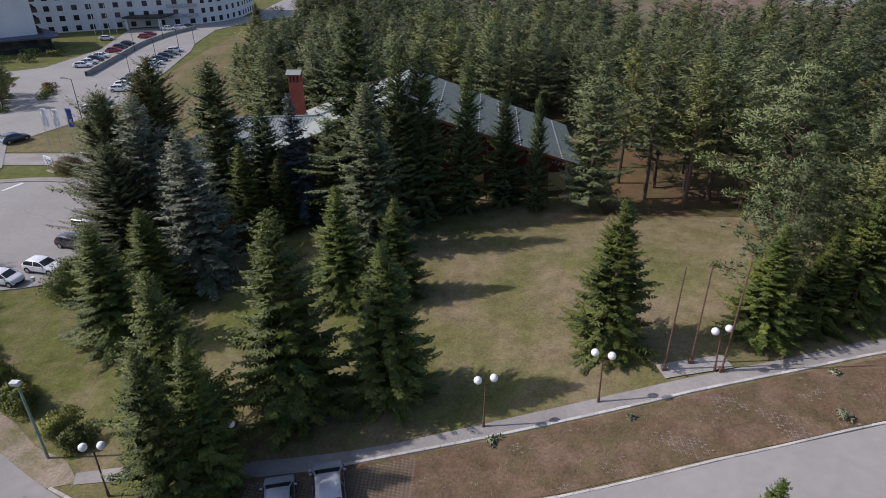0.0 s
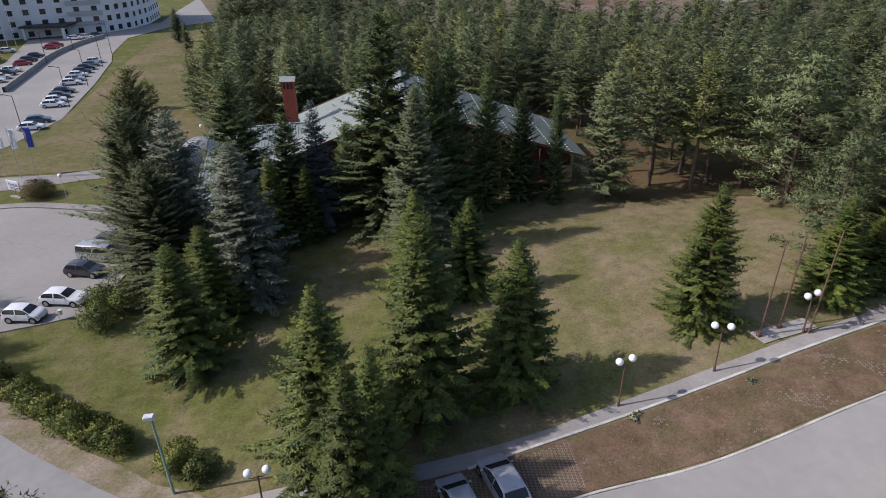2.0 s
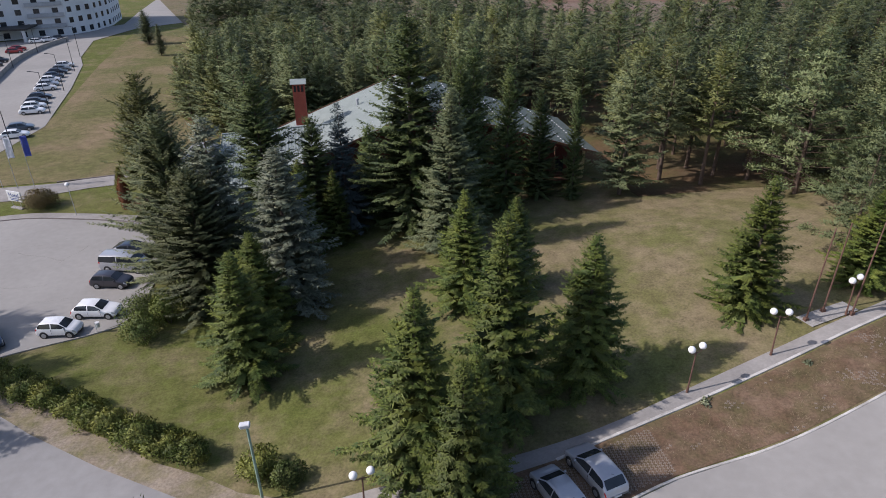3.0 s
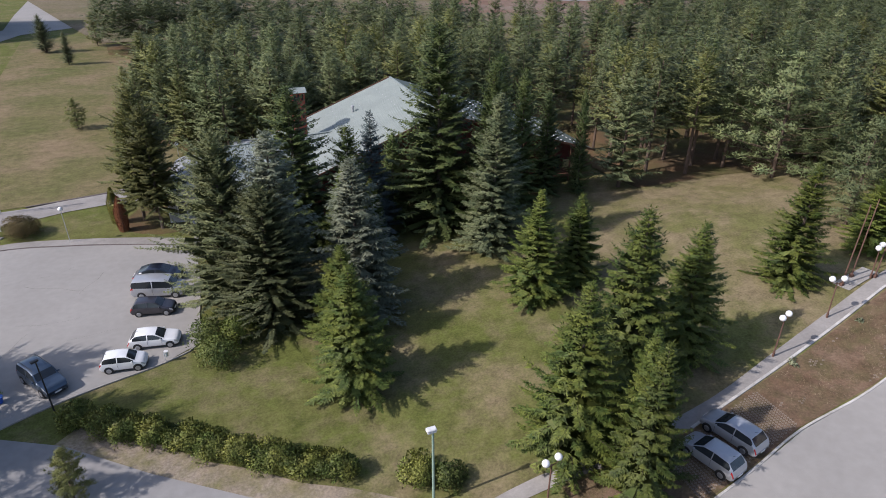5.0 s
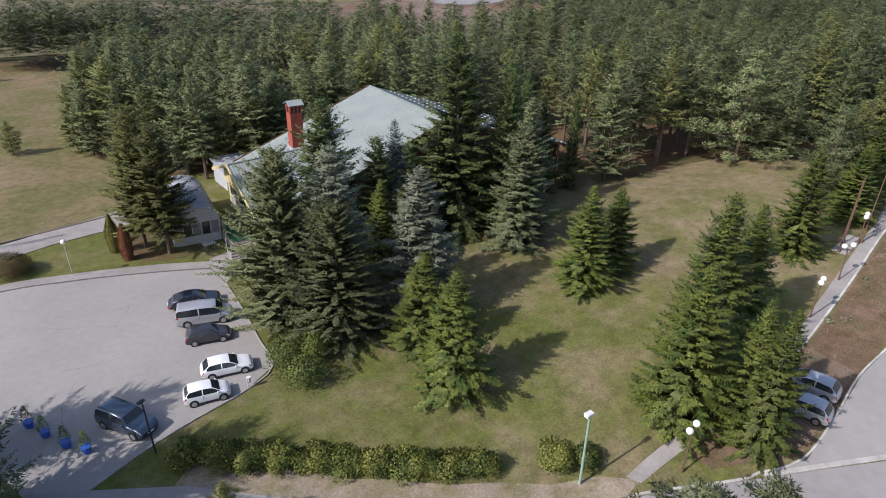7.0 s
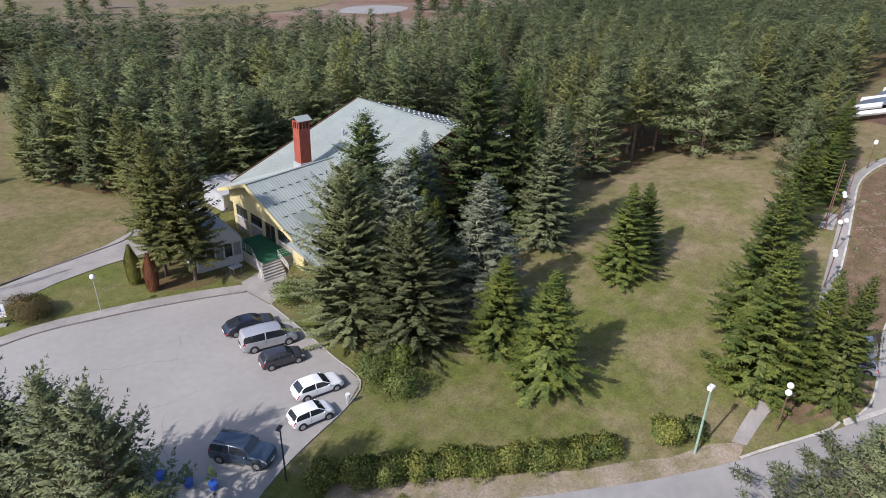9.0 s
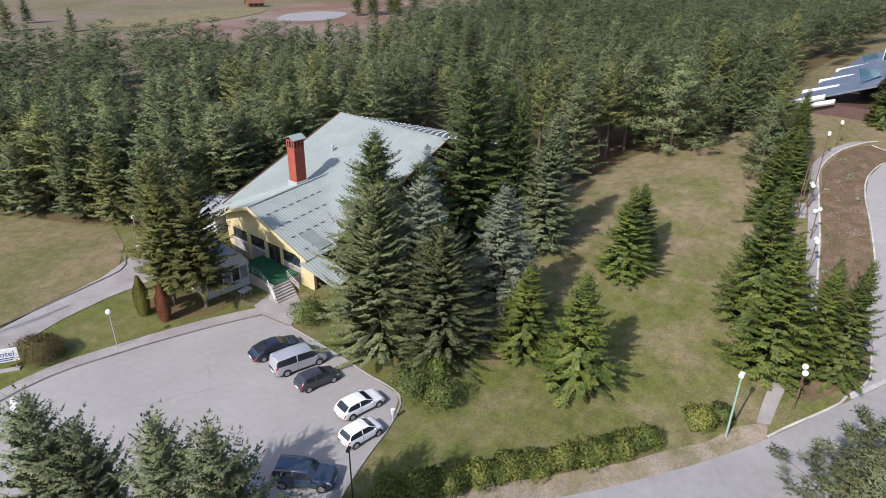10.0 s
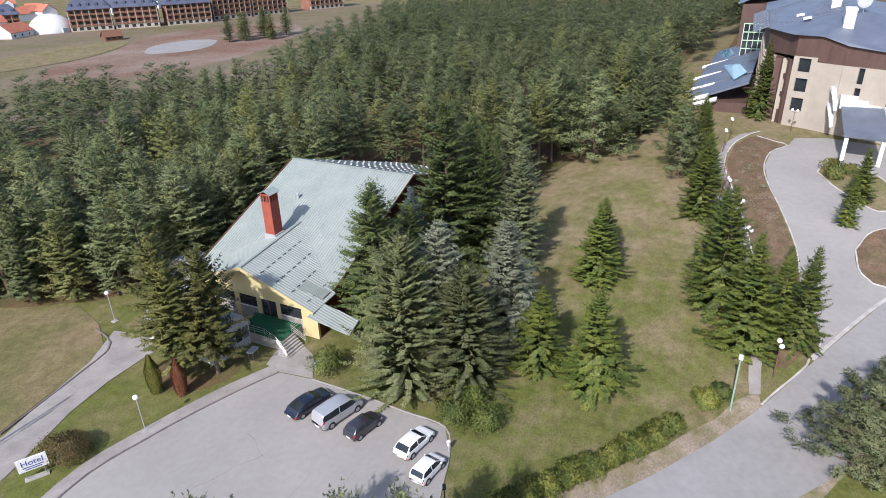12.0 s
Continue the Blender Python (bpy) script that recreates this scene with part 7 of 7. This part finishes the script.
for i, (x, y) in enumerate(((-76.0, 119.7), (-76.8, 124.2), (-78.8, 135.6), (-79.9, 139.4), (-80.8, 143.2), (-81.6, 147.6), (-83.2, 155.6), (-84.2, 160.0), (-85.0, 164.2), (-85.8, 168.6), (-86.4, 173.1), (-87.0, 177.5), (-87.6, 182.0))):
    parked(cols[i % 12], x, y, 12 + 4 * math.sin(i * 2.3), i)
for i, (c, x, y) in enumerate((("white", -102.0, 160.5), ("white", -102.6, 164.5), ("navy", -103.4, 168.8), ("white", -104.2, 173.0), ("red", -105.6, 182.0), ("charcoal", -106.4, 187.0), ("navy", -107.0, 192.5), ("red", -108.8, 207.0),
                               ("red", -109.4, 211.0), ("white", -119.3, 203.0), ("white", -109.0, 224.6), ("white", -106.4, 227.0), ("charcoal", -104.2, 229.5))):
    parked(c, x, y, 15 + 5 * math.sin(i * 1.7), i)
parked("slate_blue", -78.5, 100.5, 60, 30)
for x, y in ((-73.5, 112), (-75.5, 135), (-79, 154), (-83.5, 176), (-88.5, 197), (-100.5, 184), (-102, 205)):
    top = empty("street_lamp", pose(x, y, g(x, y), 0, 0, 0), "tall slim dark lamp post by the road", "lamp", "lamp posts along the hotel road")
    bm = bmesh.new()
    cyl(bm, (0, 0, -0.2), (0, 0, 8), 0.09, 0.05, 8)
    part("post", bm, M["black"], top)
    bm = bmesh.new()
    cyl(bm, (0, 0, 7.9), (-1.4, 0, 8.2), 0.05, n=6)
    part("arm", bm, M["black"], top)
    bm = bmesh.new()
    box(bm, -1.9, -1.2, -0.15, 0.15, 8.12, 8.25, bevel=0.03)
    part("lamp_head", bm, M["black"], top)
for x in (-130, -127.5, -125, -122.5):
    top = empty("flagpole", pose(x, 215, g(x, 215)), "tall white flagpole before the white hotel", "flagpole", "white flagpoles")
    bm = bmesh.new()
    cyl(bm, (0, 0, -0.2), (0, 0, 12), 0.1, 0.06, 8)
    part("pole", bm, M["white"], top)
    bm = bmesh.new()
    ball(bm, (0, 0, 12.05), 0.12, 8, 6)
    part("finial", bm, M["white"], top)
for x, y, z in ((-95.5, 121.5, 8.5), (-99.0, 126.0, 9.5), (-103.0, 131.0, 9.0)):
    olive[1].put(x, y, z, "yellow-green tree beside the hotel road", wide=1.15)
for k, (x, y) in enumerate(((-93.5, 118.5), (-96.5, 117.0), (-92.0, 129.0), (-94.5, 135.0), (-93.0, 132.0), (-97.0, 139.0))):
    bush("shrub", x, y, 1.6, 1.4, M["autumn"] if k % 2 else M["bush"], "low planted shrub beside the hotel road", "shrub", "roadside shrubs", seed=290 + k, n=600, size=0.25)
olive[0].put(-58.7, 131.5, 5.8, "lone small pine on the dry meadow", wide=1.25)
mixed[0].put(-74.1, 214.5, 9.5, "rounded pine beside the hotel road", wide=1.3)
mixed[1].put(-66.5, 194, 8.0, "rounded pine on the dry meadow"), olive[1].put(-62, 222, 9.0)
for k, (x, y) in enumerate(((-111, 140), (-114, 146), (-117, 139), (-112, 135), (-126, 176), (-122, 168), (-128, 166), (-119, 176))):
    bush("shrub", x, y, 2.6, 2.2, M["hedge"] if k % 2 else M["dark_spruce"], "low planted shrub beside the forecourt", "shrub", "forecourt shrubs", seed=270 + k, n=500, size=0.4)
sheet("planted_bed", [(-110, 131), (-107.5, 140), (-111, 149), (-119, 147), (-121, 137)], 0.2, M["grass"], "planted bed beside the forecourt", "bed", cell=8)


# far flats across the field
def flats(x, y, heading, w, label, floors=5, gname="far blocks of flats"):
    top = empty("apartment_block", pose(x, y, g(x, y), 0, 0, heading), label, "flats", gname)
    D = 14
    bm = bmesh.new()
    box(bm, -w / 2 + 0.4, w / 2 - 0.4, 0.8, D, -1, 3.2 * floors)
    part("core", bm, M["flat_brick"], top)
    bm = bmesh.new()
    box(bm, -w / 2, w / 2, -0.3, 0.79, -1, 3.2)
    part("ground_storey", bm, M["beige"], top, "pale ground storey")
    n = int(w / 4)
    for f in range(1, floors):
        bm = bmesh.new()
        box(bm, -w / 2, w / 2, -0.7, 0.79, 3.2 * f - 0.12, 3.2 * f + 0.95)
        part("balcony", bm, M["wood"], top)
    pst = bmesh.new()
    box(pst, -0.2, 0.2, -0.72, -0.4, 3.2, 3.2 * floors)
    pw = bmesh.new()
    box(pw, -1.1, 1.1, 0.7, 0.79, 0.9, 2.6)
    pm = wm = None
    for i in range(n + 1):
        e = -w / 2 + 0.25 + (w - 0.5) * i / n
        if pm is None:
            pm = part("post", pst, M["beige"], top)
            pm.matrix_basis = pose(e, 0, 0)
        else:
            o = new("post", pm.data)
            o.parent, o.matrix_basis = top, pose(e, 0, 0)
    for i in range(n):
        e = -w / 2 + w * (i + 0.5) / n
        for f in range(floors):
            if wm is None:
                wm = part("window", pw, M["glass"], top)
                wm.matrix_basis = pose(e, 0 if f else -1.05, 3.2 * f)
            else:
                o = new("window", wm.data)
                o.parent, o.matrix_basis = top, pose(e, 0 if f else -1.05, 3.2 * f)
    bm = bmesh.new()
    zr = 3.2 * floors
    lo = [bm.verts.new(p) for p in ((-w / 2 - 0.8, -1.5, zr), (w / 2 + 0.8, -1.5, zr), (w / 2 + 0.8, D + 1, zr), (-w / 2 - 0.8, D + 1, zr))]
    hi = [bm.verts.new(p) for p in ((-w / 2 + 4, 4.5, zr + 6), (w / 2 - 4, 4.5, zr + 6), (w / 2 - 4, D - 4.5, zr + 6), (-w / 2 + 4, D - 4.5, zr + 6))]
    for i in range(4):
        bm.faces.new((lo[i], lo[(i + 1) % 4], hi[(i + 1) % 4], hi[i]))
    bm.faces.new(hi), bm.faces.new(lo[::-1])
    bmesh.ops.recalc_face_normals(bm, faces=bm.faces[:])
    roof = part("roof", bm, M["navy_roof"], top, "dark blue hipped roof")
    for i in range(5):
        bm = bmesh.new()
        e = -w / 2 + w * (i + 0.5) / 5
        box(bm, e - 0.9, e + 0.9, 0.2, 3.4, zr + 1.6, zr + 3.6, bevel=0.1)
        part("dormer", bm, M["navy_roof"], roof)


for x, y, hd, w, fl in ((188.5, 416, -40, 24, 4), (208.5, 399.5, -44, 26, 4), (233.5, 380, -30, 28, 4), (266, 374, -16, 29, 5), (296, 366, -16, 29, 5)):
    flats(x, y, hd, w, "brown brick block of flats with balconies", fl)
flats(345, 352, -20, 30, "pale block of flats with balconies", 6), flats(168, 482, -30, 30, "white-walled block with a dark roof", 3)
dome = empty("sports_dome", pose(177, 439, g(177, 439)), "white inflated sports dome", "dome")
bm = bmesh.new()
bmesh.ops.create_uvsphere(bm, u_segments=24, v_segments=12, radius=1.0, matrix=Matrix.Diagonal((13, 13, 11, 1)))
bmesh.ops.bisect_plane(bm, geom=bm.verts[:] + bm.edges[:] + bm.faces[:], plane_co=(0, 0, -1), plane_no=(0, 0, -1), clear_outer=True)
part("skin", bm, M["white"], dome, smooth_faces=True)
bm = bmesh.new()
box(bm, -2, 2, -14.2, -12.0, -1, 3)
part("doorway", bm, M["grey_sheet"], dome)


def cottage(x, y, heading, w, d, h, roof, label, gname="", wall="white"):
    top = empty("house", pose(x, y, g(x, y), 0, 0, heading), label, "house", gname)
    bm = bmesh.new()
    box(bm, -w / 2, w / 2, -d / 2, d / 2, -1, h)
    part("wall", bm, M[wall], top)
    bm = bmesh.new()
    r = d * 0.42
    for s in (-1, 1):
        slab(bm, [(-w / 2 - 0.5, 0, h + r), (w / 2 + 0.5, 0, h + r), (w / 2 + 0.5, s * (d / 2 + 0.6), h - 0.2), (-w / 2 - 0.5, s * (d / 2 + 0.6), h - 0.2)], 0.25)
    part("roof", bm, M[roof], top)
    for s in (-1, 1):
        bm = bmesh.new()
        f = bm.faces.new([bm.verts.new(p) for p in ((s * w / 2, -d / 2, h), (s * w / 2, d / 2, h), (s * w / 2, 0, h + r - 0.1))])
        part("gable", bm, M[wall], top)
    for i in range(3):
        bm = bmesh.new()
        e = -w / 2 + w * (i + 0.5) / 3
        box(bm, e - 0.6, e + 0.6, -d / 2 - 0.05, -d / 2 + 0.05, 1.0, 2.4)
        part("window", bm, M["glass"], top)


cottage(152, 437, 20, 18, 11, 3.5, "red_roof", "low barn with a red roof at the field's edge"), cottage(160, 362, -20, 9, 7, 2.4, "wood", "small brown timber hut on the field", wall="wood")
for k, (x, y, h) in enumerate(((16, 334, 12), (24, 342, 13), (40, 366, 12), (42, 324, 10), (-2, 352, 12), (172, 288, 14), (178, 282, 15), (184, 290, 14), (190, 280, 15), (197, 286, 15), (186, 272, 14), (203, 276, 15))):
    edge[k % 3].put(x, y, g(x, y) + h, "dark pine standing on the far field", wide=1.2)
rs = np.random.RandomState(8)
for i in range(46):
    x, y = rs.uniform(20, 330), 0
    y = 520 - 0.12 * x + rs.uniform(-25, 190)
    cottage(x, y, rs.uniform(0, 180), rs.uniform(9, 14), rs.uniform(8, 11), rs.uniform(4, 8), "red_roof" if rs.rand() < 0.6 else "navy_roof", "far village house with a pitched roof", "far village houses")
GREENF = [(58, 326), (84, 317), (110, 318), (138, 330), (156, 345), (152, 360), (131, 366), (114, 361), (96, 359), (66, 352)]
sheet("green_field", curve_points(GREENF, 6, True), 0.4, M["grass"], "greener patch of the far field", "field", cell=20)
sheet("town_ground", [(-120, 425), (60, 525), (230, 475), (335, 380), (700, 380), (700, 900), (-300, 900)], 0.2, M["meadow"], "pale ground between far village houses", "ground", cell=60)
GRV = [(128, 296), (142, 284), (160, 288), (176, 302), (170, 316), (152, 318), (138, 310)]
sheet("gravel_patch", curve_points(GRV, 5, True), 0.45, M["road"], "grey gravel patch on the bare field", "field", cell=20)


# cracks and marks on the car park
M["crack"] = mat("crack_dirt", [(0.3, (0.10, 0.09, 0.08)), (0.7, (0.17, 0.155, 0.14))], 3, 0.95, fine=0.2)
rc = np.random.RandomState(3)
for k, (x, y, a, ln) in enumerate(((-50, 66, 200, 9), (-52.5, 70, 170, 7), (-56, 64, 215, 8), (-49, 61.5, 195, 5), (-60, 74, 180, 9), (-54, 76, 230, 6), (-64, 70, 150, 8), (-51, 73.5, 260, 5))):
    bm = bmesh.new()
    pts, h = [], radians(a)
    for i in range(int(ln / 0.35)):
        pts.append((x, y))
        h += rc.uniform(-0.22, 0.22)
        x, y = x + 0.35 * math.cos(h), y + 0.35 * math.sin(h)
    prev = None
    for i, (px, py) in enumerate(pts):
        w = 0.008 + 0.014 * rc.rand()
        row = [bm.verts.new((px - w, py - w * 0.5, g(px, py) + 0.056)), bm.verts.new((px + w, py + w * 0.5, g(px, py) + 0.056))]
        if prev:
            bm.faces.new((prev[0], prev[1], row[1], row[0]))
        prev = row
    tagged(finish("crack", bm, M["crack"]), "thin dark crack in the asphalt", "crack", kind="structure")
bm = bmesh.new()
poly(bm, [(-65.0, 82.3, 0.058), (-64.5, 82.2, 0.058), (-65.5, 79.2, 0.058), (-66.0, 79.3, 0.058)])
tagged(finish("road_marking", bm, M["white"]), "worn white line painted on the asphalt", "marking", kind="structure")
